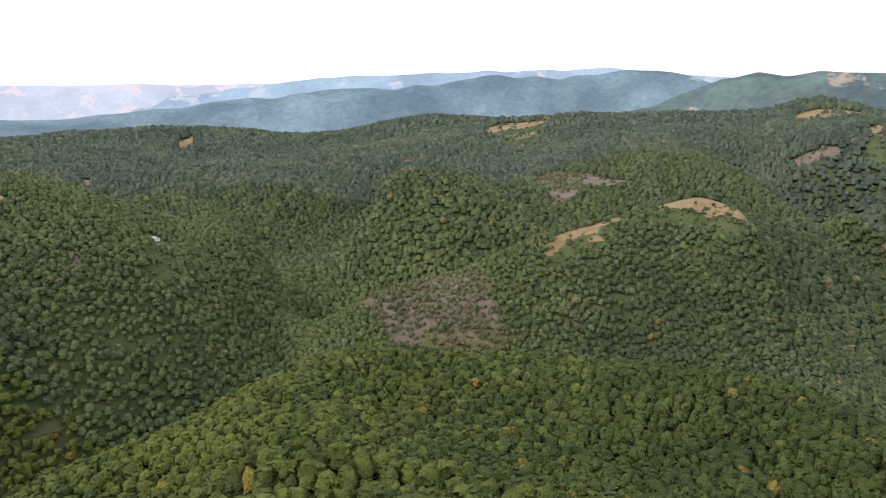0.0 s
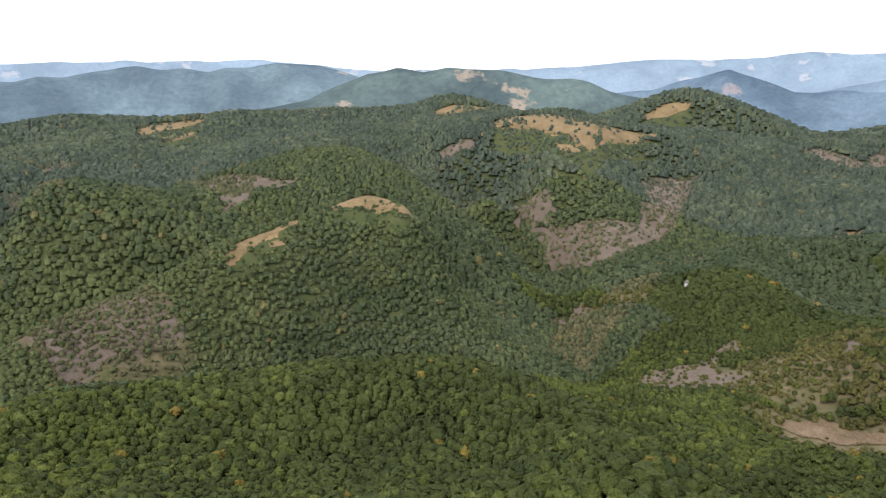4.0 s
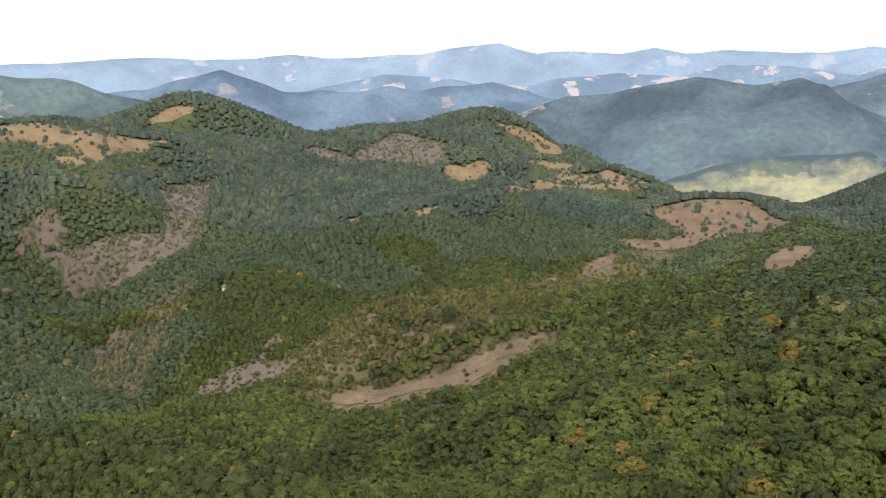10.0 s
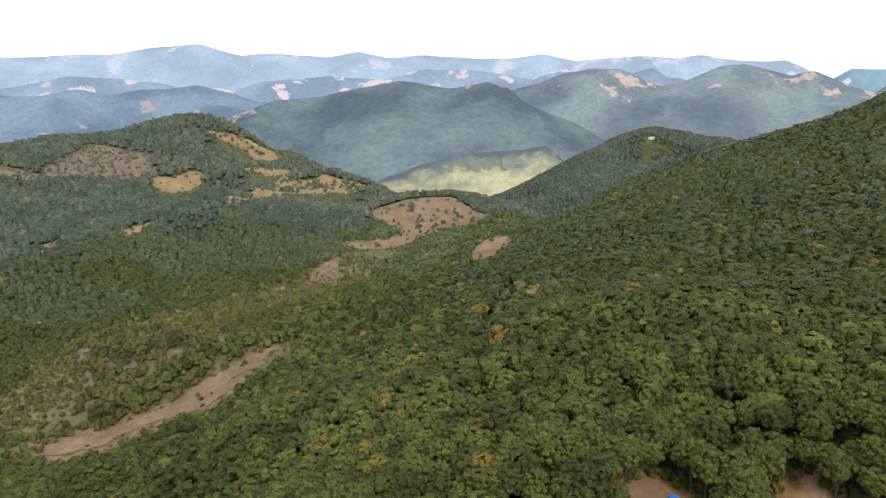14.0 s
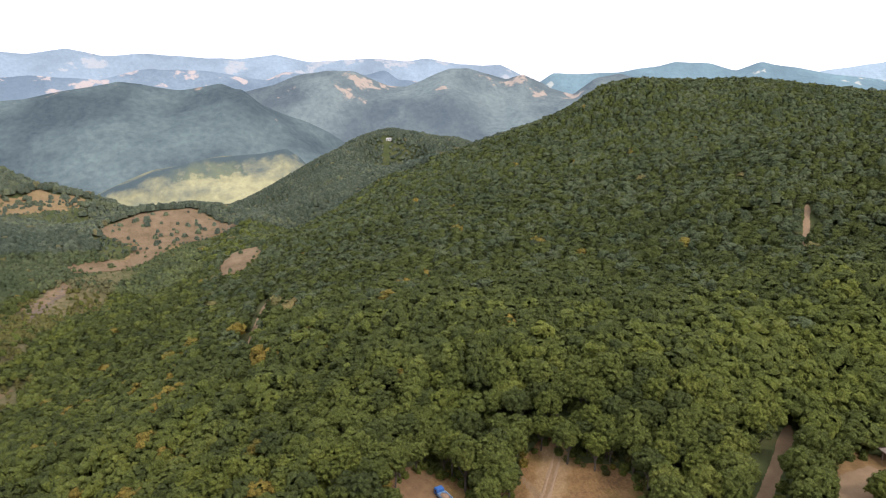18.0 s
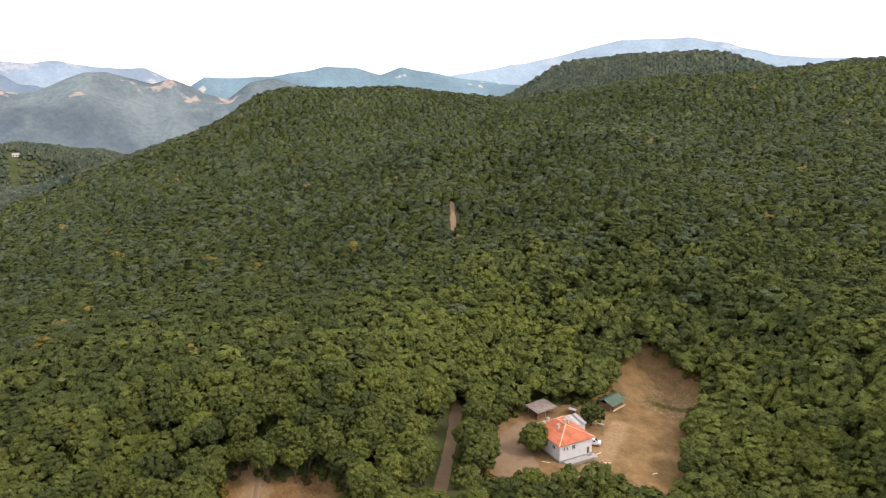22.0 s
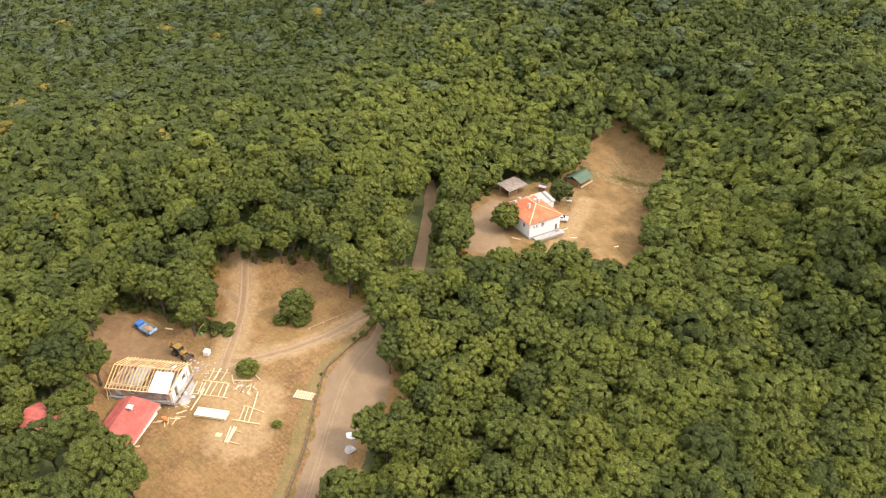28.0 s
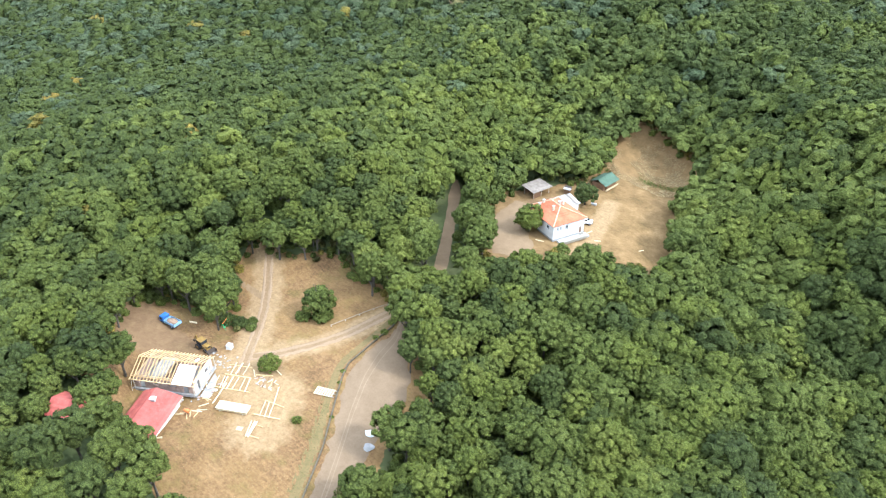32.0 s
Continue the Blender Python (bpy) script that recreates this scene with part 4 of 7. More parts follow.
def bough_crown(seed, count, leaves, leaf, flat=0.84):
    """A crown one metre in radius, heaped up of rounded boughs with ragged leaf sprays between them."""
    g = np.random.default_rng(seed)
    iv, jf = ico(1)
    k = np.arange(count) + 0.5
    up, turn = 1 - 1.42 * k / count, k * 2.39996 + g.uniform(0, 6)
    d = np.stack([np.cos(turn) * np.sqrt(1 - up * up), np.sin(turn) * np.sqrt(1 - up * up), up], 1) + g.normal(size=(count, 3)) * 0.5 / math.sqrt(count)
    d /= np.linalg.norm(d, axis=1)[:, None]
    broad = g.normal(size=3)
    broad /= np.linalg.norm(broad)
    size = math.sqrt(1.8 / count) * g.uniform(0.78, 1.25, count)
    reach = g.uniform(0.56, 0.78, count) + 0.12 * (d @ broad)
    verts, faces, n = [], [], 0
    core = iv * 0.62
    verts.append(core)
    faces.append(jf[core[jf].mean(1)[:, 2] > -0.3])
    n += len(core)
    for c in range(count):
        v = iv * size[c] * (1 + g.normal(size=(len(iv), 1)) * 0.22)
        keep = (iv[jf].mean(1) @ d[c]) > -0.08
        verts.append(v * np.array([1, 1, 0.9]) + d[c] * reach[c])
        faces.append(jf[keep] + n)
        n += len(v)
    pick = g.integers(0, count, leaves)
    o = g.normal(size=(leaves, 3)) + 1.1 * d[pick]
    o /= np.linalg.norm(o, axis=1)[:, None]
    c = d[pick] * reach[pick][:, None] + o * (size[pick] * g.uniform(0.95, 1.12, leaves))[:, None]
    t1 = np.cross(o, g.normal(size=o.shape))
    t1 /= np.linalg.norm(t1, axis=1)[:, None]
    t2 = np.cross(o, t1) + 0.35 * o
    s = leaf * g.uniform(0.6, 1.3, leaves)[:, None]
    tri = [c + s * (np.cos(a) * t1 + np.sin(a) * t2) for a in (0.2, 2.3, 4.4)]
    verts.append(np.stack(tri, 1).reshape(-1, 3))
    faces.append(np.arange(leaves * 3).reshape(-1, 3) + n)
    verts = np.concatenate(verts)
    verts[:, 2] *= flat
    return verts, np.concatenate(faces)


SHAPES = {
    "near": [bough_crown(s, 26, 220, 0.08) for s in range(7)],
    "next": [bough_crown(40 + s, 10, 40, 0.14, 0.8) for s in range(6)],
    "full": [bough_crown(50 + s, 44, 380, 0.065) for s in range(6)],
}


def low_crown(seed):
    """A crown far off: an uneven dome of eleven triangles."""
    g = np.random.default_rng(seed)
    a = np.arange(5) * 2 * math.pi / 5
    low = np.stack([np.cos(a), np.sin(a), np.full(5, -0.5)], 1)
    top = np.stack([np.cos(a + 0.6) * 0.7, np.sin(a + 0.6) * 0.7, np.full(5, 0.36)], 1)
    v = np.concatenate([low, top, [[0, 0, 0.58]]]) + g.normal(size=(11, 3)) * 0.1
    f = []
    for k in range(5):
        n = (k + 1) % 5
        f += [[k, n, 5 + k], [n, 5 + n, 5 + k], [5 + k, 5 + n, 10]]
    return v, np.array(f)


def small_crown(seed):
    """A crown a long way off: an uneven cap of nine triangles."""
    g = np.random.default_rng(seed)
    a, b = np.arange(5) * 2 * math.pi / 5, np.arange(3) * 2 * math.pi / 3 + 0.4
    v = np.concatenate([np.stack([np.cos(a), np.sin(a), np.full(5, -0.6)], 1), np.stack([np.cos(b) * 0.6, np.sin(b) * 0.6, np.full(3, 0.5)], 1)]) + g.normal(size=(8, 3)) * 0.12
    return v, np.array([[0, 1, 5], [1, 2, 6], [1, 6, 5], [2, 3, 6], [3, 7, 6], [3, 4, 7], [4, 0, 7], [0, 5, 7], [5, 6, 7]])


SHAPES["farther"] = [small_crown(s) for s in range(7)]


def tufted(seed, leaves, size):
    """A crown at middle distance: the dome with leaf clumps standing out of it."""
    v, f = low_crown(seed)
    w = crown_shape(70 + seed, 1, leaves, size, 0.9, 0.66)[0]
    leaves = w[-3 * leaves:]
    return np.concatenate([v * np.array([0.92, 0.92, 1.0]), leaves]), np.concatenate([f, np.arange(len(leaves)).reshape(-1, 3) + len(v)])


SHAPES["copse"] = [tufted(20 + s, 14, 0.38) for s in range(6)]
SHAPES["shrub"] = [tufted(40 + s, 60, 0.26) for s in range(6)]
SHAPES["mid"] = [tufted(s, 24, 0.34) for s in range(6)]
SHAPES["tuft"] = [tufted(s, 5, 0.5) for s in range(6)]


def scatter(r0, r1, step, a0=-48, a1=190):
    """Tree places in a ring between two headings."""
    n = int(2 * r1 / step / 0.9) + 3
    u = (np.arange(n) - n / 2) * step
    x, y = np.meshgrid(u, u)
    x = (x + (np.arange(n) % 2)[:, None] * step * 0.5).ravel()
    y = y.ravel() * 0.9
    x = x + rng.uniform(-0.36, 0.36, x.size) * step
    y = y + rng.uniform(-0.36, 0.36, x.size) * step
    r, a = np.hypot(x, y), np.degrees(np.arctan2(x, y))
    a = np.where(a < -130, a + 360, a)
    keep = (r >= r0 - 1.3) & (r < r1 + 1.3) & (a > a0) & (a < a1)
    return x[keep], y[keep]


def in_lane(x, y, spare=0.0):
    hit = np.zeros(x.shape, bool)
    for x0, y0, x1, y1, w in LANES:
        s = np.clip(((x - x0) * (x1 - x0) + (y - y0) * (y1 - y0)) / ((x1 - x0) ** 2 + (y1 - y0) ** 2), 0, 1)
        hit |= np.hypot(x - x0 - s * (x1 - x0), y - y0 - s * (y1 - y0)) < w + spare
    return hit


def wooded(x, y, reach, tall):
    """False in clearings; trees that would hide them from the camera stay low or go; scrub stands thin on the scree.
    """
    ok = ~in_lane(x, y)
    z, r = height(x, y), np.hypot(x, y)
    lean = np.clip(tall * r / np.maximum((92 if reach < 20 else 70) - z - tall, 16), 0, reach)
    lean = np.where(np.hypot(x - 170, y - 412) < 100, 0.35 * lean, lean)
    ux, uy = x / r, y / r
    wx, wy = 16 * (value_noise(x, y, 26, 1) - 0.5), 16 * (value_noise(x, y, 26, 2) - 0.5)
    stray = (0.10 + 1.5 * np.clip(value_noise(x, y, 34, 3) - 0.52, 0, 0.3)) * np.where(np.hypot(x - 195, y - 428) < 55, 0.3, 1.0)
    bushes = np.zeros(x.shape, bool)
    for f in (0.0, 0.5, 1.0):
        px, py = x + ux * lean * f, y + uy * lean * f
        for p in CLEAR + PLOTS:
            ok &= ~inside(p, px, py)
        for p in DRY:
            here = inside(p, px + 0.3 * wx, py + 0.3 * wy)
            if f == 0:
                bushes |= here & (rng.random(x.shape) < stray)
            ok &= ~here
        if f:
            ok &= ~in_lane(px, py, -1.5)
        else:
            free = ok.copy()
    low = free & ~ok
    bare = np.zeros(x.shape, bool)
    for p in SCREE:
        bare |= inside(p, x + 0.8 * wx, y + 0.8 * wy)
    ok &= ~bare | (rng.random(x.shape) < np.clip(0.72 + 1.5 * (value_noise(x, y, 22, 2) - 0.45), 0.35, 0.97) + np.where(x < 120, 0.15, 0.0))
    thin = np.zeros(x.shape, bool)
    for p in SCRUB:
        thin |= inside(p, x, y) & ~bare
    low &= rng.random(x.shape) < 0.75
    return (ok | low | bushes) & (~thin | (rng.random(x.shape) < 0.42 + 0.8 * value_noise(x, y, 24, 1))), low


def in_sight(x, y, z):
    """True where no higher ground hides the place from the air above the yard."""
    ok = np.zeros(x.shape, bool)
    for ex, ey, ez in ((33, -3, 60), (15, -6, 75), (-2, 0, 96)):
        clear = np.ones(x.shape, bool)
        for s in np.linspace(0.12, 0.96, 26):
            clear &= height(ex + (x - ex) * s, ey + (y - ey) * s) < ez + (z + 10 - ez) * s + 5
        ok |= clear
    return ok


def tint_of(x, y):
    """Which leaf tone a tree has: woods of one tone with strays, lit and shaded regions tinted in."""
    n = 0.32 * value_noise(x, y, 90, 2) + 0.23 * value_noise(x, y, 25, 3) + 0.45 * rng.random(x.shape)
    tone_light = np.zeros(x.shape)
    for cx, cy, size, gain in TONE_AND_LIGHT:
        tone_light += gain * np.exp(-((x - cx) ** 2 + (y - cy) ** 2) / size**2)
    kind = np.where(n + tone_light < 0.42, 0, np.where(n + tone_light < 0.66, 1, 2))
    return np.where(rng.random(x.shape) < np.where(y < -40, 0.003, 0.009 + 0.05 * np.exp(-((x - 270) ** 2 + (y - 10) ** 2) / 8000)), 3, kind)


# where the wood is paler or darker than the rest, partly light and shade painted into the leaves: east, north, reach,
# how much
TONE_AND_LIGHT = []
TONE_AND_LIGHT += [(250, 10, 110, 0.02), (150, 110, 90, -0.10), (-100, 450, 150, 0.2), (60, 120, 120, 0.05), (150, 170, 90, 0.06), (215, 90, 70, 0.0)]
TONE_AND_LIGHT += [(20, 200, 90, 0.05), (400, 290, 90, -0.28), (600, 240, 90, -0.40), (680, 180, 80, -0.35), (520, 330, 90, -0.18), (450, 370, 60, -0.15)]
TONE_AND_LIGHT += [(120, -100, 60, 0.08), (60, -140, 70, 0.06), (400, -420, 200, -0.16), (450, -250, 160, -0.12), (330, -150, 90, -0.08), (60, -450, 200, -0.12), (110, 260, 110, -0.08), (20, 260, 90, -0.05), (60, 345, 60, -0.14)]
TONE_AND_LIGHT += [(160, 360, 50, -0.12), (-150, 420, 120, 0.22), (-100, 380, 70, -0.2), (300, 580, 60, 0.22)]
TONE_AND_LIGHT += [(295, 650, 60, 0.22), (310, 520, 50, 0.22), (100, 700, 150, -0.10), (-150, 600, 200, -0.08), (330, -60, 80, 0.04), (300, -340, 60, -0.22)]
TONE_AND_LIGHT += [(260, -300, 50, -0.2), (220, -120, 110, -0.14), (300, -200, 90, -0.10), (50, -160, 90, 0.06), (20, -110, 70, 0.06)]
TONE_AND_LIGHT += [(165, -190, 38, 0.30), (128, -135, 28, 0.25), (300, -110, 70, -0.15)]
TONE_AND_LIGHT += [(-60, 430, 140, 0.2), (100, 450, 110, 0.12), (420, 250, 130, -0.25), (560, 330, 110, -0.18), (62, -175, 35, 0.2)]
TONE_AND_LIGHT += [(300, -380, 200, -0.3), (200, 130, 110, -0.16), (330, -260, 170, -0.26), (300, -60, 110, -0.16), (140, -185, 45, 0.10), (150, 260, 110, -0.22), (120, 190, 60, -0.12), (450, -120, 140, -0.2)]
# lanes through the wood: from, to, half width
LANES = [(103, -108, 110, -118, 3.8), (110, -118, 126, -139, 3.9), (238, -256, 254, -272, 3.0),
         (282, -18, 312, -24, 4.6), (312, -24, 360, -33, 5.0)]
TINTS = ["dark", "green", "light", "yellow", "scrub"]
NEAR_REACH = 58


def plant(name, label, shapes, x, y, radius, material, seat, smooth=False):
    """Many crowns joined into one mesh."""
    if not len(x):
        return None
    z = height(x, y)
    seat = np.broadcast_to(seat, x.shape)
    pick = rng.integers(0, len(shapes), len(x))
    allv, allf, base = [], [], 0
    for k, (v, f) in enumerate(shapes):
        sel = np.flatnonzero(pick == k)
        if not len(sel):
            continue
        r = radius[sel]
        turn = rng.uniform(0, 2 * math.pi, len(sel))
        c, s = np.cos(turn), np.sin(turn)
        tall = rng.uniform(0.9, 1.35, len(sel))
        px = (v[:, 0][None] * c[:, None] - v[:, 1][None] * s[:, None]) * r[:, None] + x[sel][:, None]
        py = (v[:, 0][None] * s[:, None] + v[:, 1][None] * c[:, None]) * r[:, None] + y[sel][:, None]
        pz = v[:, 2][None] * (r * tall)[:, None] + (z[sel] + r * (1.05 + seat[sel]))[:, None]
        allv.append(np.stack([px, py, pz], -1).reshape(-1, 3))
        allf.append((f[None] + (np.arange(len(sel)) * len(v))[:, None, None] + base).reshape(-1, 3))
        base += len(sel) * len(v)
    me = mesh_from(name, np.concatenate(allv), np.concatenate(allf), material, smooth)
    return tagged(new(name, me), label, "forest", kind="stuff")


def yard_gap(x, y):
    """How far it is to the edge of a yard, and whether it lies within one."""
    gap, within = np.full(x.shape, 1e9), np.zeros(x.shape, bool)
    for p in CLEAR:
        within |= inside(p, x, y)
        for (x0, y0), (x1, y1) in zip(p, p[1:] + p[:1]):
            s = np.clip(((x - x0) * (x1 - x0) + (y - y0) * (y1 - y0)) / ((x1 - x0) ** 2 + (y1 - y0) ** 2 + 1e-9), 0, 1)
            gap = np.minimum(gap, np.hypot(x - x0 - s * (x1 - x0), y - y0 - s * (y1 - y0)))
    return gap, within


LABELS = {"dark": "dense dark green oak wood on the slopes", "green": "dense green oak wood on the hillsides",
          "light": "yellow-green deciduous wood, tinted in part to look sunlit", "yellow": "yellowing trees scattered through the wood",
          "scrub": "low olive-green scrub on dry slopes"}
for r0, r1, step, kind, size, a0, a1, sink in (
        (3, 62, 6.0, "next", (3.0, 4.8), -62, 200, 0.4),
        (62, 190, 5.0, "near", (2.9, 4.7), 60, 200, 0.35),
        (62, 190, 4.4, "tuft", (2.2, 3.2), 60, 200, -0.4),
        (62, 186, 5.4, "tuft", (2.9, 4.5), -50, 60, 0.5),
        (190, 300, 4.8, "next", (2.9, 4.4), 60, 194, 0.3),
        (190, 300, 5.0, "farther", (2.4, 3.4), 60, 194, -0.4),
        (186, 352, 3.5, "copse", (2.0, 3.0), -48, 60, 0.2),
        (3, 285, 6.6, "tuft", (3.4, 5.2), 200, 298, 0.3),
        (300, 470, 4.5, "mid", (2.5, 3.9), 60, 190, 0.25),
        (352, 470, 3.1, "copse", (1.8, 2.7), -46, 60, -0.3),
        (470, 700, 4.4, "tuft", (2.6, 3.9), -42, 188, -0.25),
        (700, 950, 4.6, "farther", (2.9, 4.2), -42, 186, 0.1),
        (950, 2000, 7.6, "farther", (3.6, 5.4), -38, 184, 0.1)):
    tx, ty = scatter(r0, r1, step, a0, a1)
    if a1 > 290:
        tx, ty = scatter(r0, r1, step, -360, 360)
        turn = np.degrees(np.arctan2(tx, ty))
        keep = (turn < -62) & (turn > -160)
        tx, ty = tx[keep], ty[keep]
    ok, low = wooded(tx, ty, 40 if r0 > 340 else 30 if r0 > 250 or a1 < 70 else 13, 6.5 if a1 < 70 or r0 >= 470 else 7.5)
    if sink < 0 and r0 < 300:
        ok &= (yard_gap(tx, ty)[0] > 9) & ~in_lane(tx, ty, 4) & ~low
    tx, ty, low = tx[ok], ty[ok], low[ok]
    if r0 > 180:
        ok = in_sight(tx, ty, height(tx, ty))
        tx, ty, low = tx[ok], ty[ok], low[ok]
    rad = rng.uniform(size[0], size[1], len(tx)) * (0.8 + 0.4 * value_noise(tx, ty, 40, 1))
    rad = rad * (1 + 0.25 * np.exp(-((tx - 40) ** 2 + (ty + 150) ** 2) / 3600))
    rad = np.where(low, rad * rng.uniform(0.35, 0.6, len(tx)), rad)
    seat = np.where(low, -0.45, sink)
    thin = np.zeros(tx.shape, bool)
    bare = np.zeros(tx.shape, bool)
    for p in SCREE:
        bare |= inside(p, tx, ty)
    rad = np.where(bare, rad * (rng.uniform(0.4, 0.75, len(tx)) + np.where(tx < 120, 0.28, 0.0)), rad)
    seat = np.where(bare, -0.4, seat)
    for p in SCRUB:
        thin |= inside(p, tx, ty)
    for p in DRY:
        here = inside(p, tx, ty)
        rad = np.where(here, rad * rng.uniform(0.35, 0.9, len(tx)), rad)
        seat = np.where(here, -0.3, seat)
    thin &= ~bare
    rad = np.where(thin, rad * rng.uniform(0.45, 0.85, len(tx)), rad)
    near = (np.hypot(tx - 98, ty + 78) < NEAR_REACH) & ~low if kind == "near" else np.zeros(tx.shape, bool)
    if near.any():
        NEAR_TREES = np.stack([tx, ty, rad], 1)[near]
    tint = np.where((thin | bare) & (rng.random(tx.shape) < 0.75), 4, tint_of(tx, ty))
    tint = np.where((ty < 0) & (np.hypot(tx, ty) > 250) & (tint < 3) & (rng.random(tx.shape) < 0.45), 0, tint)
    # farther stands take the leaf colours that have haze mixed in
    hazed = (ty < 0) & (rng.random(tx.shape) < np.clip((np.hypot(tx, ty) - 230) / 420, 0, 0.5)) | (tx < 300 + 60 * value_noise(tx, ty, 60, 2)) & (ty > 300) | (r0 >= 700) | (r0 >= 470) & (np.hypot(tx, ty) > 500 + 120 * value_noise(tx, ty, 50, 3)) & (ty > 0)
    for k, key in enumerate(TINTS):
        for stand, leaves in ((hazed, HAZIER_LEAF if r0 >= 700 else HAZED_LEAF), (~hazed, LEAF)):
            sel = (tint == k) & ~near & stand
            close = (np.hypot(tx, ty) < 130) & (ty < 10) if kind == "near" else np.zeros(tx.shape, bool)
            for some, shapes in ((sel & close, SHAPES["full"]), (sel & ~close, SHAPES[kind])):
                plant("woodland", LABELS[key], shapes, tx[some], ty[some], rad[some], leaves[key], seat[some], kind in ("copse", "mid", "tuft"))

# undergrowth along the edges of the yards
ux, uy = scatter(60, 260, 2.3, 90, 180)
edge, within = yard_gap(ux, uy)
keep = ~within & (edge < 9) & (edge > 0.6) & ~in_lane(ux, uy, 0.5) & (rng.random(ux.shape) < 0.75)
for p in PLOTS:
    keep &= ~inside(p, ux, uy)
keep &= ~((np.hypot(ux - 76, uy + 60) < 14) & (rng.random(ux.shape) < 0.6))
ux, uy = ux[keep], uy[keep]
pick = rng.random(ux.shape)
for key, lo, hi in (("green", 0.0, 0.45), ("light", 0.45, 0.75), ("scrub", 0.75, 0.93), ("yellow", 0.93, 1.0)):
    sel = (pick >= lo) & (pick < hi)
    plant("undergrowth", "green undergrowth beneath the oaks along the yards", SHAPES["shrub"], ux[sel], uy[sel], rng.uniform(0.7, 1.5, int(sel.sum())), LEAF[key], -0.45)


# tufts of dry and green grass in the yards
def tufts(label, x, y, tall, material, spread=1.0):
    """Upright tufts of four blades, joined."""
    z = height(x, y)
    v, f = [], []
    for k in range(4):
        a = rng.uniform(0, 2 * math.pi, x.size)
        w, lean = tall * rng.uniform(0.25, 0.5, x.size), spread * tall * rng.uniform(0.1, 0.7, x.size)
        c, s = np.cos(a), np.sin(a)
        v += [np.stack([x - s * w, y + c * w, z], -1), np.stack([x + s * w, y - c * w, z], -1), np.stack([x + c * lean, y + s * lean, z + tall], -1)]
    v = np.stack(v, 1).reshape(-1, 3)
    me = mesh_from("grass_tufts", v, np.arange(len(v)).reshape(-1, 3), material)
    return tagged(new("grass_tufts", me), label, "grass", kind="stuff")


gx1, gy1 = rng.uniform(58, 150, 40000), rng.uniform(-200, -20, 40000)
keep = np.zeros(gx1.shape, bool)
for p in CLEAR:
    keep |= inside(p, gx1, gy1)
for p in PLOTS + EARTHY + [[(120, -30), (122, -36), (110, -46), (104, -40), (100, -30), (108, -26)], [(98, -92), (98, -84), (94, -68), (82, -52), (64, -28), (58, -36), (76, -66), (86, -84)],
                           [(92, -139), (100, -133), (110, -143), (112, -152), (103, -166), (92, -156)]]:
    keep &= ~inside(p, gx1, gy1)
keep &= rng.random(gx1.shape) < 0.25 + 0.9 * value_noise(gx1, gy1, 9, 2)
gx1, gy1 = gx1[keep], gy1[keep]
wall_gap = np.full(gx1.shape, 1e3)
for x0, y0, x1, y1 in ((97.8, -90.0, 95.1, -77.8), (95.1, -77.8, 89.0, -62.9), (89.0, -62.9, 72.7, -41.2), (72.7, -41.2, 64.0, -29.5)):
    s = np.clip(((gx1 - x0) * (x1 - x0) + (gy1 - y0) * (y1 - y0)) / ((x1 - x0) ** 2 + (y1 - y0) ** 2), 0, 1)
    wall_gap = np.minimum(wall_gap, np.hypot(gx1 - x0 - s * (x1 - x0), gy1 - y0 - s * (y1 - y0)))
lush = 1.1 * np.exp(-(wall_gap - 1.2) ** 2 / 3) + 0.45 * np.exp(-((gx1 - 90) ** 2 + (gy1 + 56) ** 2) / 90) + 0.5 * rng.random(gx1.shape) > 0.95
lush &= gy1 > -112
for label, sel, mat in (("dry straw-coloured grass tufts in the yards", ~lush, STRAW), ("green grass and weed tufts in the yards", lush, LEAF["scrub"])):
    tufts(label, gx1[sel], gy1[sel], rng.uniform(0.06, 0.17, int(sel.sum())) * np.where(gy1[sel] < -112, 0.45, np.where(lush[sel], 1.3, 1.0)), mat, 1.0 if mat is STRAW else 2.2)


# the trees round the yards, one by one
def limb(bm, a, b, ra, rb, sides=6):
    """A tapered limb between two points."""
    a, b = Vector(a), Vector(b)
    turn = (b - a).to_track_quat("Z", "Y")
    rings = []
    for p, r in ((a, ra), (b, rb)):
        rings.append([bm.verts.new(p + turn @ Vector((math.cos(t) * r, math.sin(t) * r, 0))) for t in [2 * math.pi * k / sides for k in range(sides)]])
    for k in range(sides):
        n = (k + 1) % sides
        bm.faces.new((rings[0][k], rings[0][n], rings[1][n], rings[1][k]))
    bm.faces.new(rings[1])


def trunk_mesh(seed):
    g = random.Random(seed)
    bm = bmesh.new()
    fork = Vector((g.uniform(-0.06, 0.06), g.uniform(-0.06, 0.06), 0.75))
    limb(bm, (0, 0, -0.15), fork, 0.075, 0.05)
    for k in range(4):
        a = 1.6 * k + g.uniform(-0.4, 0.4)
        limb(bm, fork - Vector((0, 0, 0.05 * k)), (math.cos(a) * 0.55, math.sin(a) * 0.55, 1.35 + g.uniform(0, 0.3)), 0.04, 0.012, 5)
    limb(bm, fork, (fork.x * 2, fork.y * 2, 1.9), 0.045, 0.012, 5)
    me = bpy.data.meshes.new("trunk")
    bm.to_mesh(me)
    bm.free()
    me.materials.append(BARK)
    return me


TRUNKS = [trunk_mesh(s) for s in range(4)]
FULL = [bough_crown(80 + s, 50, 460, 0.06) for s in range(5)]
CROWNS = {key: [mesh_from("crown", v + np.array([0, 0, 1.6]), f, LEAF[key]) for v, f in FULL] for key in ("dark", "green", "light")}
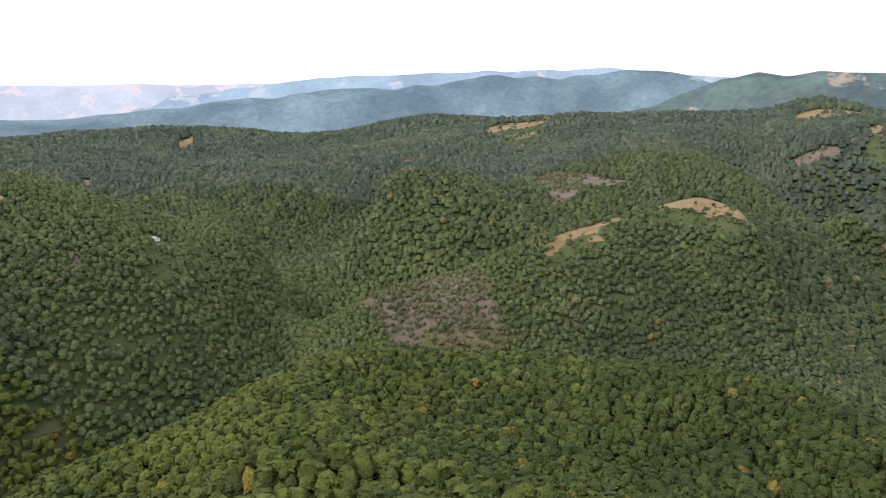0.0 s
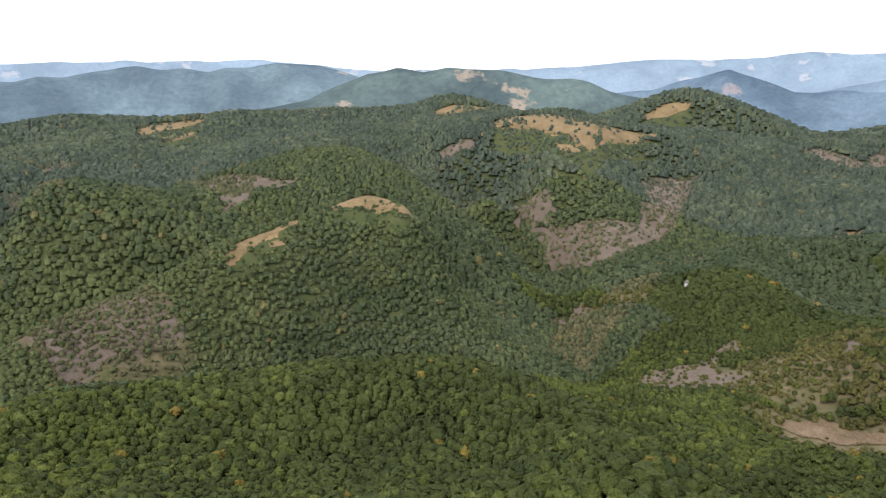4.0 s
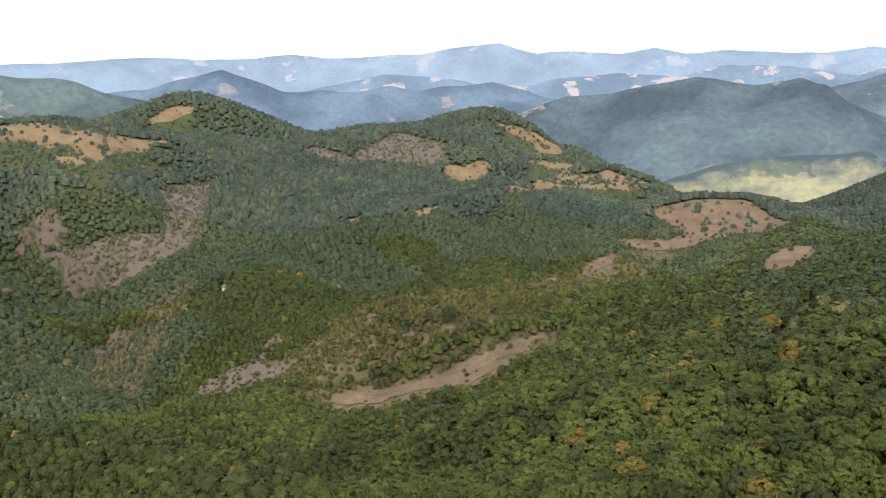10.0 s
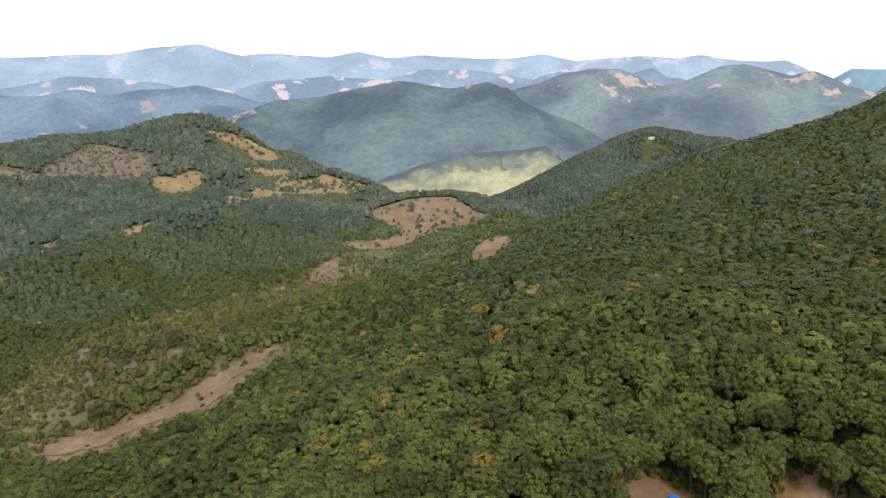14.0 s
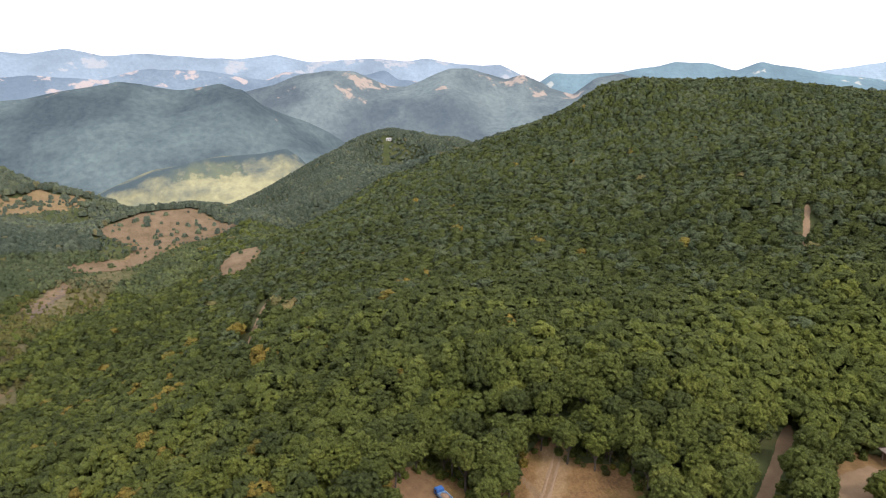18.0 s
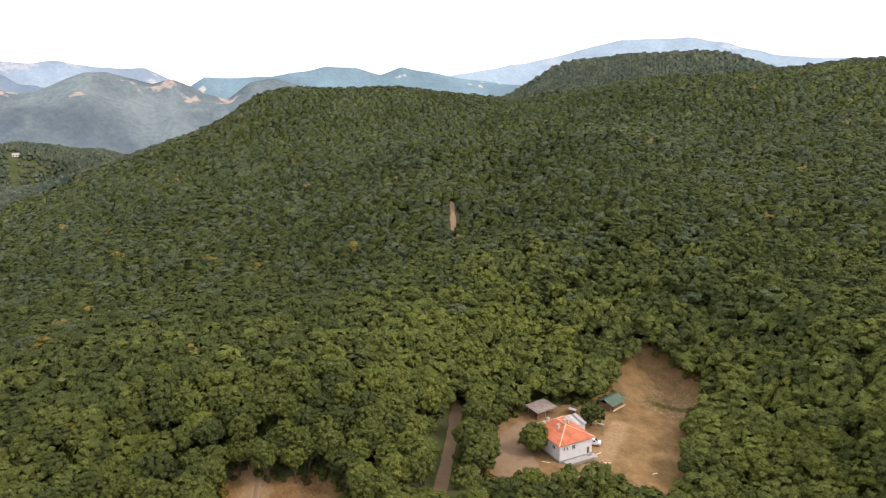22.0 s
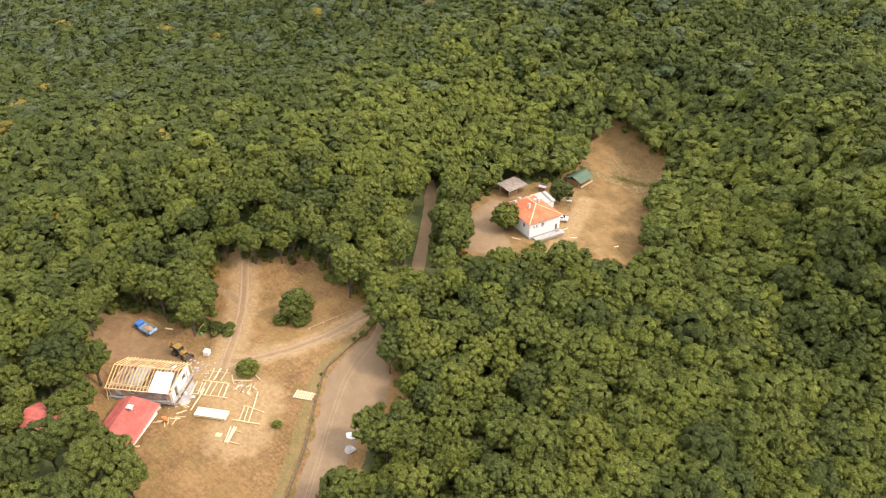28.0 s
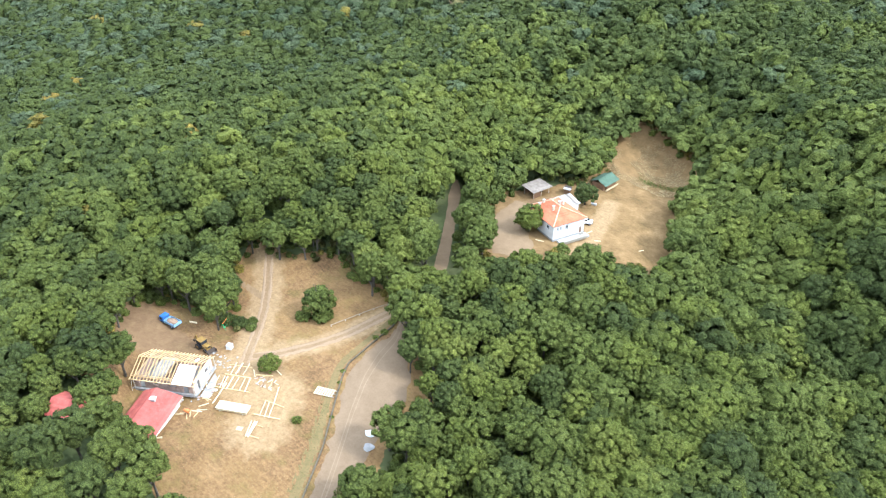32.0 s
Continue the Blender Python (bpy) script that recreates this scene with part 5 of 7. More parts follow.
TREE_LABELS = {"dark": "dark green leafy oak at the edge of the yards", "green": "green leafy oak at the edge of the yards",
               "light": "yellow-green leafy oak at the edge of the yards"}
OAKS = random.Random(5)


def oak(x, y, r, key, name="oak_tree", label="", group="oaks round the yards", tall=None):
    e = new(name)
    e.matrix_world = pose(x, y, float(height(x, y)), 0, 0, OAKS.uniform(0, 360))
    e.scale = (r, r, r * (tall or OAKS.uniform(0.95, 1.3)))
    tagged(e, label or TREE_LABELS[key], "tree", group)
    for nm, me in (("trunk", OAKS.choice(TRUNKS)), ("crown", OAKS.choice(CROWNS[key]))):
        ob = new(nm, me)
        ob.parent = e
    return e


for x, y, r in NEAR_TREES:
    oak(float(x), float(y), float(r), OAKS.choices(("dark", "green", "light"), (1.4, 5, 3.4))[0])


# ---- things: helpers ----
def part(name, bm, material, parent, label=""):
    """Links a bmesh as one mesh object under a thing or a part."""
    me = bpy.data.meshes.new(name)
    bm.to_mesh(me)
    bm.free()
    me.materials.append(material)
    ob = new(name, me)
    ob.parent = parent
    if label:
        ob["label"] = label
    return ob


def thing(name, label, category, m, group=""):
    e = new(name)
    e.matrix_world = m
    return tagged(e, label, category, group)


def box(bm, x0, x1, y0, y1, z0, z1, bevel=0.0):
    v = [bm.verts.new((x, y, z)) for x in (x0, x1) for y in (y0, y1) for z in (z0, z1)]
    faces = [bm.faces.new([v[i] for i in q]) for q in ((0, 1, 3, 2), (4, 6, 7, 5), (0, 4, 5, 1), (2, 3, 7, 6), (0, 2, 6, 4), (1, 5, 7, 3))]
    if bevel:
        edges = list({e for f in faces for e in f.edges})
        bmesh.ops.bevel(bm, geom=edges, offset=bevel, segments=1, affect="EDGES")
    return bm


def boxed(x0, x1, y0, y1, z0, z1, bevel=0.0):
    return box(bmesh.new(), x0, x1, y0, y1, z0, z1, bevel)


def beam(bm, a, b, w, h):
    """A squared timber from a to b."""
    a, b = Vector(a), Vector(b)
    d = (b - a).normalized()
    side = d.cross(Vector((0, 0, 1)))
    side = side.normalized() if side.length > 1e-4 else Vector((1, 0, 0))
    up = side.cross(d)
    rings = []
    for p in (a, b):
        rings.append([bm.verts.new(p + side * sx * w / 2 + up * sz * h / 2) for sx, sz in ((-1, -1), (1, -1), (1, 1), (-1, 1))])
    for k in range(4):
        n = (k + 1) % 4
        bm.faces.new((rings[0][k], rings[0][n], rings[1][n], rings[1][k]))
    bm.faces.new(rings[0][::-1])
    bm.faces.new(rings[1])
    return bm


def beamed(a, b, w, h):
    return beam(bmesh.new(), a, b, w, h)


def slab(points, thick):
    """A flat plate of that thickness below its outline."""
    bm = bmesh.new()
    top = [bm.verts.new(p) for p in points]
    low = [bm.verts.new(Vector(p) - Vector((0, 0, thick))) for p in points]
    bm.faces.new(top)
    bm.faces.new(low[::-1])
    n = len(points)
    for k in range(n):
        bm.faces.new((top[k], low[k], low[(k + 1) % n], top[(k + 1) % n]))
    bmesh.ops.recalc_face_normals(bm, faces=bm.faces)
    return bm


def tube(bm, a, b, r, sides=12, r2=None):
    """A closed round bar, drum or cone."""
    a, b = Vector(a), Vector(b)
    turn = (b - a).to_track_quat("Z", "Y")
    rings = []
    for p, q in ((a, r), (b, r if r2 is None else r2)):
        rings.append([bm.verts.new(p + turn @ Vector((math.cos(t) * q, math.sin(t) * q, 0))) for t in [2 * math.pi * k / sides for k in range(sides)]])
    for k in range(sides):
        n = (k + 1) % sides
        bm.faces.new((rings[0][k], rings[0][n], rings[1][n], rings[1][k]))
    bm.faces.new(rings[0][::-1])
    bm.faces.new(rings[1])
    return bm


def tubed(a, b, r, sides=12, r2=None):
    return tube(bmesh.new(), a, b, r, sides, r2)


def wall_with_holes(length, tall, thick, holes):
    """A wall along x from 0, outer face at y = 0, with openings (x0, x1, z0, z1) cut through it."""
    bm = bmesh.new()
    xs = sorted({0.0, length, *[h[0] for h in holes], *[h[1] for h in holes]})
    zs = sorted({0.0, tall, *[h[2] for h in holes], *[h[3] for h in holes]})
    for x0, x1 in zip(xs, xs[1:]):
        run = None
        for z0, z1 in zip(zs, zs[1:]):
            open_here = any(h[0] <= x0 and x1 <= h[1] and h[2] <= z0 and z1 <= h[3] for h in holes)
            if not open_here:
                if run:
                    run[1] = z1
                else:
                    run = [z0, z1]
            if open_here and run:
                box(bm, x0, x1, 0, thick, *run)
                run = None
        if run:
            box(bm, x0, x1, 0, thick, *run)
    bmesh.ops.remove_doubles(bm, verts=bm.verts, dist=0.001)
    return bm


def at(x, y, rz=0.0, dz=0.0):
    return pose(x, y, float(height(x, y)) + dz, 0, 0, rz)


def tile_material(name, a, b, pitch=2.9):
    m = Mat(name, 0.75, 0, 0.25)
    c = m.ramp(m.noise(1.3, 6, 0.7), [(0.3, a), (0.7, b)])
    stain = m.ramp(m.noise(0.35, 4, 0.6), [(0.35, (0.72, 0.72, 0.72)), (0.6, (1, 1, 1))])
    m.base(m.vary(m.mix(1.0, c, stain, "MULTIPLY"), 0.12))
    m.bump(m.noise(6, 3), 0.04)
    return m.m


def wood_material(name, a, b):
    m = Mat(name, 0.7, 0, 0.25)
    m.base(m.vary(m.ramp(m.noise(3.0, 5, 0.7), [(0.3, a), (0.7, b)]), 0.16))
    m.bump(m.noise(14, 3), 0.01)
    return m.m


RENDERED = plain("white_render", (0.66, 0.65, 0.63), 0.85, scale=0.8, amount=0.12, bump=0.01)
PLINTH = plain("grey_plinth", (0.30, 0.29, 0.28), 0.9, scale=1.5, amount=0.3, bump=0.02)
ROOF_ORANGE = tile_material("orange_roof_tiles", (0.50, 0.135, 0.065), (0.58, 0.19, 0.095))
ROOF_RED = tile_material("red_roof_sheet", (0.42, 0.095, 0.075), (0.50, 0.14, 0.11))
RIDGE_CAP = tile_material("pale_ridge_tiles", (0.72, 0.38, 0.22), (0.80, 0.52, 0.34))
GLASS_DARK = plain("window_glass", (0.03, 0.035, 0.045), 0.08, scale=1, amount=0.2, spec=0.6)
FRAME_WHITE = plain("window_frame_paint", (0.75, 0.74, 0.72), 0.5, amount=0.1)
CONCRETE = plain("concrete", (0.40, 0.385, 0.36), 0.9, scale=1.2, amount=0.3, bump=0.02)
ZINC = plain("corrugated_sheet", (0.46, 0.45, 0.44), 0.5, 0.3, scale=0.9, amount=0.3)
GREY_SHEET = plain("weathered_fibre_sheet", (0.23, 0.19, 0.155), 0.9, scale=0.8, amount=0.4, bump=0.02)
GREEN_SHEET = plain("green_roof_felt", (0.085, 0.135, 0.09), 0.8, scale=1.0, amount=0.25)
BROWN_WOOD = wood_material("brown_boards", (0.13, 0.075, 0.04), (0.24, 0.14, 0.08))
TIMBER = wood_material("fresh_timber", (0.527, 0.336, 0.150), (0.680, 0.496, 0.270))
PALE_TIMBER = wood_material("pale_sawn_timber", (0.561, 0.437, 0.258), (0.697, 0.583, 0.380))
GREY_TIMBER = wood_material("weathered_timber", (0.33, 0.28, 0.22), (0.52, 0.45, 0.36))
MEMBRANE = plain("white_membrane", (0.651, 0.644, 0.628), 0.55, scale=1.0, amount=0.06)
BLOCK = plain("pink_blocks", (0.46, 0.33, 0.27), 0.9, scale=1.4, amount=0.35, bump=0.02)
DUST = plain("grey_slab", (0.36, 0.34, 0.32), 0.95, scale=0.7, amount=0.3)
BLUE = plain("blue_paint", (0.03, 0.12, 0.36), 0.4, scale=1.5, amount=0.3)
PALE_BLUE = plain("faded_blue_paint", (0.25, 0.40, 0.58), 0.5, scale=2, amount=0.3)
YELLOW = plain("yellow_paint", (0.25, 0.15, 0.035), 0.55, scale=2, amount=0.3)
BLACK = plain("black_rubber", (0.025, 0.025, 0.028), 0.8, scale=4, amount=0.3)
RUST = plain("dark_steel", (0.11, 0.085, 0.07), 0.6, 0.4, scale=3, amount=0.4)
WHITE_PAINT = plain("white_paint", (0.80, 0.80, 0.80), 0.3, amount=0.08, spec=0.5)
ORANGE = plain("orange_paint", (0.68, 0.20, 0.06), 0.5, amount=0.3)
SOIL = plain("soil_load", (0.30, 0.20, 0.13), 0.95, scale=3, amount=0.4, bump=0.05)
PLAY_GREEN = plain("green_paint", (0.08, 0.42, 0.16), 0.5, amount=0.2)
DUSTY = plain("dusty_sheet", (0.364, 0.333, 0.290), 0.7, scale=0.9, amount=0.3)
COVER = plain("straw_cover", (0.70, 0.64, 0.44), 0.7, scale=0.8, amount=0.12)
OLD_WALL = plain("mossy_concrete", (0.13, 0.105, 0.070), 0.95, scale=1.5, amount=0.4, bump=0.03)
STONE = plain("lime_stone", (0.27, 0.24, 0.19), 0.9, scale=2, amount=0.3, bump=0.03)


def road_material(name, low, high, rut):
    m = Mat(name, 0.95, 0, 0.1)
    c = m.ramp(m.noise(0.35, 6, 0.7), [(0.3, low), (0.7, high)])
    c = m.mix(0.3, c, m.ramp(m.noise(2.5, 4, 0.7), [(0.35, rut), (0.65, high)]))
    m.base(c)
    m.bump(m.noise(2.0, 5, 0.7), 0.1, 0.6)
    return m.m


EARTH = road_material("pale_earth", (0.215, 0.143, 0.081), (0.288, 0.200, 0.120), (0.172, 0.115, 0.066))
GRAVEL = road_material("grey_gravel", (0.180, 0.124, 0.074), (0.243, 0.170, 0.108), (0.144, 0.099, 0.060))
PALE_GRAVEL = road_material("pale_gravel", (0.218, 0.155, 0.097), (0.285, 0.207, 0.135), (0.180, 0.126, 0.077))
RUT = road_material("rutted_earth", (0.265, 0.180, 0.108), (0.350, 0.245, 0.155), (0.215, 0.146, 0.088))
TRODDEN = road_material("trodden_earth", (0.205, 0.132, 0.070), (0.300, 0.203, 0.115), (0.150, 0.094, 0.049))
VERGE = road_material("weedy_grass", (0.125, 0.105, 0.042), (0.230, 0.155, 0.074), (0.085, 0.088, 0.032))


# ---- tracks and yards laid on the ground ----
def lane(name, label, line, width, material, lift=0.05, rag=0.25):
    """A strip along a line, following the ground, with ragged edges."""
    g = np.random.default_rng(len(name) + int(width * 100))
    p = np.array(line, float)
    seg = np.hypot(*np.diff(p, axis=0).T)
    s = np.concatenate([[0], np.cumsum(seg)])
    u = np.arange(0, s[-1], 0.8)
    x, y = np.interp(u, s, p[:, 0]), np.interp(u, s, p[:, 1])
    for _ in range(4):
        x[1:-1], y[1:-1] = (x[:-2] + 2 * x[1:-1] + x[2:]) / 4, (y[:-2] + 2 * y[1:-1] + y[2:]) / 4
    tx, ty = np.gradient(x), np.gradient(y)
    n = np.hypot(tx, ty)
    nx, ny = -ty / n, tx / n
    k = 7
    pts = []
    for j in range(k):
        f = (j / (k - 1) - 0.5) * width * np.clip(0.25 + np.minimum(u, u[-1] - u) / 5.0, 0, 1) * (0.85 + 0.3 * value_noise(x, y, 6, 2))
        w = g.uniform(-rag, rag, len(x)) if j in (0, k - 1) else 0
        px, py = x + nx * (f + w), y + ny * (f + w)
        dip = 0.03 if j in (1, 2, 4, 5) else 0.0
        pts.append(np.stack([px, py, height(px, py) + lift - dip - (0.08 if j in (0, k - 1) else 0)], -1))
    pts = np.stack(pts, 1)
    m = len(x)
    i, j = np.meshgrid(np.arange(m - 1), np.arange(k - 1), indexing="ij")
    f = np.stack([i * k + j, i * k + j + 1, (i + 1) * k + j + 1, (i + 1) * k + j], -1).reshape(-1, 4)
    return tagged(new(name, mesh_from(name, pts.reshape(-1, 3), f[:, ::-1], material, True)), label, "track", kind="structure")


def apron(name, label, outline, material, lift=0.05):
    """A yard surface within an outline, following the ground."""
    p = np.array(outline, float)
    lo, hi = p.min(0), p.max(0)
    xs, ys = np.arange(lo[0], hi[0] + 1, 0.6), np.arange(lo[1], hi[1] + 1, 0.6)
    x, y = np.meshgrid(xs, ys, indexing="ij")
    wob = (value_noise(x, y, 2.5, 0) - 0.5) * 1.6, (value_noise(x, y, 2.5, 1) - 0.5) * 1.6
    keep = inside(p, x + wob[0], y + wob[1])
    bm = bmesh.new()
    grid = {}
    cell = keep[:-1, :-1] & keep[1:, :-1] & keep[1:, 1:] & keep[:-1, 1:]
    z = height(x, y) + lift
    for i, j in zip(*np.nonzero(cell)):
        quad = []
        for a, b in ((i, j), (i + 1, j), (i + 1, j + 1), (i, j + 1)):
            if (a, b) not in grid:
                grid[a, b] = bm.verts.new((x[a, b], y[a, b], z[a, b]))
            quad.append(grid[a, b])
        bm.faces.new(quad)
    for _ in range(7):
        bmesh.ops.smooth_vert(bm, verts=[v for v in bm.verts if v.is_boundary], factor=0.5, use_axis_x=True, use_axis_y=True)
    me = bpy.data.meshes.new(name)
    bm.to_mesh(me)
    bm.free()
    me.materials.append(material)
    return tagged(new(name, me), label, "yard", kind="structure")


lane("road_1", "pale rutted earth track through the wood", [(102.2, -104), (103.5, -108.2), (110.6, -117.7), (118.7, -128.6), (126.5, -138.6), (131.5, -144.7)], 3.8, EARTH)
lane("road_2", "pale earth track climbing through the wood", [(234, -252), (242, -260), (248, -266), (258, -276)], 3.0, RUT)
lane("road_3", "narrow earth track on the wooded slope", [(280, -17), (299, -21), (312, -24), (330, -27), (355, -32)], 3.0, EARTH)
FORK = [(140.5, -82.0), (135.5, -78.0), (130.0, -73.6), (124.2, -68.8), (117.4, -62.2), (112.4, -57.0), (107.0, -51.6)]
GATE = [(100.2, -91.5), (100.2, -88.0), (100.8, -82.0), (101.8, -75.5), (104.3, -67.8), (107.3, -61.0), (111.0, -56.0)]


def beside(line, gap):
    """A line that runs that far beside another."""
    p = np.array(line, float)
    t = np.gradient(p, axis=0)
    n = np.hypot(t[:, 0], t[:, 1])
    return [(float(x), float(y)) for x, y in np.stack([p[:, 0] - t[:, 1] / n * gap, p[:, 1] + t[:, 0] / n * gap], 1)]


lane("road_4", "broad trodden earth way up to the wood", FORK, 3.4, TRODDEN, 0.035, 0.55)
lane("road_5", "trodden earth way branching off under the trees", [(127.0, -71.2), (132.0, -71.6), (137.0, -71.0), (141.5, -69.6)], 2.6, TRODDEN, 0.033, 0.5)
lane("road_6", "broad trodden earth way to the gate", GATE, 4.0, TRODDEN, 0.04, 0.55)
lane("road_7", "pale wheel rut in the trodden way", beside(FORK, 0.8), 0.75, RUT, 0.075, 0.25)
lane("road_8", "pale wheel rut in the trodden way", beside(FORK, -0.8), 0.75, RUT, 0.075, 0.25)
lane("road_11", "pale wheel rut in the way to the gate", beside(GATE, 0.95), 0.95, RUT, 0.08, 0.3)
lane("road_12", "pale wheel rut in the way to the gate", beside(GATE, -0.85), 0.95, RUT, 0.08, 0.3)
lane("verge", "weedy green grass verge along the low wall", [(99.4, -90.5), (97.6, -84.6), (96.6, -77.6), (95.2, -69.4), (93.2, -65.7), (90.3, -61.9), (81.3, -50.8), (74.0, -40.4), (66.5, -29.5)], 4.2, VERGE, 0.03, 0.9)
apron("pavement_1", "grey gravel parking strip beside the wall",
      [(98, -90), (95.8, -85), (94.6, -77.8), (93.2, -69.8), (90.8, -66), (88.4, -62.5), (80, -51.5), (72.5, -41), (64, -30), (60, -36), (68, -48), (73, -58), (77, -66), (78, -74), (84, -80), (92, -88)], GRAVEL, 0.06)
lane("road_9", "wheel rut on the gravel strip", [(97, -88.5), (93.5, -83), (91.5, -76), (88.5, -69.5), (83, -61), (75.5, -50.5), (67, -38.5)], 0.6, PALE_GRAVEL, 0.085, 0.2)
lane("road_10", "wheel rut on the gravel strip", [(95.6, -87.6), (92, -82.2), (90, -75.4), (87, -68.7), (81.6, -60.2), (74, -49.6), (65.5, -37.6)], 0.6, PALE_GRAVEL, 0.088, 0.2)
apron("pavement_2", "bare earth drive beside the white house",
      [(99, -122), (105, -128), (113, -141), (115, -152), (109, -156), (104, -150), (103, -143), (98, -139), (92, -134), (91, -127)], EARTH, 0.04)


# ---- the white house ----
HOUSE_LONG, HOUSE_DEEP, HOUSE_TALL = 10.4, 12.6, 4.9


def window(parent, x, z, w, h, y=0.0, panes=2):
    """A framed window in a wall that runs along x."""
    bm = bmesh.new()
    t = 0.07
    box(bm, x, x + w, y + 0.1, y + 0.18, z, z + t)
    box(bm, x, x + w, y + 0.1, y + 0.18, z + h - t, z + h)
    for k in range(panes + 1):
        c = x + (w - t) * k / panes
        box(bm, c, c + t, y + 0.1, y + 0.18, z + t, z + h - t)
    fr = part("window_frame", bm, FRAME_WHITE, parent)
    for k in range(panes):
        c = x + (w - t) * k / panes + t
        part("pane", boxed(c, c + (w - t) / panes - t, y + 0.13, y + 0.15, z + t, z + h - t), GLASS_DARK, fr)
    part("sill", boxed(x - 0.08, x + w + 0.08, y - 0.07, y + 0.1, z - 0.06, z), CONCRETE, fr)


CHIMNEY = plain("beige_render", (0.50, 0.43, 0.33), 0.9, scale=1.5, amount=0.3, bump=0.02)


def chimney(parent, x, y, z0, z1, w=0.62):
    c = part("chimney", boxed(x - w / 2, x + w / 2, y - w / 2, y + w / 2, z0, z1, 0.02), CHIMNEY, parent, "beige rendered chimney")
    part("cap", boxed(x - w / 2 - 0.1, x + w / 2 + 0.1, y - w / 2 - 0.1, y + w / 2 + 0.1, z1 + 0.003, z1 + 0.12, 0.02), CONCRETE, c)


def roof_rows(name, corners, rows, material, parent, lap=0.05):
    """A roof plane (eave left, eave right, top right, top left) laid in overlapping courses of tiles."""
    a, b, c, d = [Vector(p) for p in corners]
    n = (b - a).cross(d - a).normalized()
    slope = part(name, slab([q - n * 0.045 for q in (a, b, c, d)] if (c - d).length > 0.01 else [q - n * 0.045 for q in (a, b, c)], 0.03), material, parent)
    for k in range(rows):
        bm = bmesh.new()
        s0, s1 = k / rows, min((k + 1) / rows + 0.01, 1)
        p = [a.lerp(d, s0), b.lerp(c, s0), b.lerp(c, s1), a.lerp(d, s1)]
        lift = [n * lap, n * lap, n * 0.0, n * 0.0]
        top = [bm.verts.new(q + l) for q, l in zip(p, lift)]
        low = [bm.verts.new(q - n * 0.04) for q in p]
        bm.faces.new(top)
        bm.faces.new((top[1], top[0], low[0], low[1]))
        bm.faces.new((top[2], top[1], low[1], low[2]))
        bm.faces.new((top[0], top[3], low[3], low[0]))
        part("tile_course", bm, material, slope)
    return slope


house = thing("house", "two-storey white rendered house with an orange hipped roof", "house", at(91.2, -139.5, -108.3))
L, D, T = HOUSE_LONG, HOUSE_DEEP, HOUSE_TALL
front_holes = [(1.3, 1.75, 3.0, 3.9), (2.3, 2.75, 3.0, 3.9), (4.0, 4.9, 2.9, 4.0), (8.8, 9.6, 0.35, 2.3)]
w = part("wall", wall_with_holes(L, T, 0.35, front_holes), RENDERED, house)
for hole in front_holes[:3]:
    window(w, hole[0], hole[2], hole[1] - hole[0], hole[3] - hole[2], 0.0, 2 if hole[1] - hole[0] > 0.6 else 1)
door = part("door", boxed(8.8, 9.6, 0.12, 0.18, 0.35, 2.3), BROWN_WOOD, w, "brown wooden door")
part("handle", boxed(9.42, 9.52, 0.07, 0.12, 1.3, 1.36), RUST, door)
side_holes = [(1.5, 3.0, 2.6, 3.9), (5.4, 6.6, 2.8, 3.9), (9.0, 10.2, 2.8, 3.9)]
for flip in (0, 1):
    w = part("wall", wall_with_holes(D - 0.7, T, 0.35, side_holes), RENDERED, house)
    # the side walls run back from the front corners
    w.matrix_basis = pose(0, D - 0.35, 0, 0, 0, -90) if not flip else pose(L, 0.35, 0, 0, 0, 90)
    for hole in side_holes:
        window(w, hole[0], hole[2], hole[1] - hole[0], hole[3] - hole[2])
w = part("wall", boxed(0, L, D - 0.35, D, 0, T), RENDERED, house)
part("plinth", wall_with_holes(L + 0.12, 0.55, 0.08, [(8.7, 9.75, 0.3, 0.55)]), PLINTH, house).location = (-0.06, -0.085, 0)
part("plinth", boxed(-0.085, -0.005, 0, D, 0, 0.55), PLINTH, house)
part("floor", boxed(0.36, L - 0.36, 0.36, D - 0.36, 2.45, 2.6), CONCRETE, house)
o, ez, rz_, r0, r1 = 0.55, T + 0.02, 7.5, 4.6, 8.6
part("eaves", boxed(-o + 0.05, L + o - 0.05, -o + 0.05, D + o - 0.05, T - 0.12, T - 0.02), BROWN_WOOD, house, "dark boarded eaves")
mid = L / 2
roof_rows("roof_slope", ((-o, -o, ez), (L + o, -o, ez), (mid, r0, rz_), (mid, r0, rz_)), 16, ROOF_ORANGE, house)
roof_rows("roof_slope", ((L + o, -o, ez), (L + o, D + o, ez), (mid, r1, rz_), (mid, r0, rz_)), 16, ROOF_ORANGE, house)
roof_rows("roof_slope", ((L + o, D + o, ez), (-o, D + o, ez), (mid, r1, rz_), (mid, r1, rz_)), 16, ROOF_ORANGE, house)
roof_rows("roof_slope", ((-o, D + o, ez), (-o, -o, ez), (mid, r0, rz_), (mid, r1, rz_)), 16, ROOF_ORANGE, house)
for a, b in (((-o, -o, ez), (mid, r0, rz_)), ((L + o, -o, ez), (mid, r0, rz_)), ((L + o, D + o, ez), (mid, r1, rz_)), ((-o, D + o, ez), (mid, r1, rz_)), ((mid, r0, rz_), (mid, r1, rz_))):
    part("ridge_cap", beamed(Vector(a) + Vector((0, 0, 0.07)), Vector(b) + Vector((0, 0, 0.07)), 0.26, 0.12), RIDGE_CAP, house, "pale mortared ridge tiles")
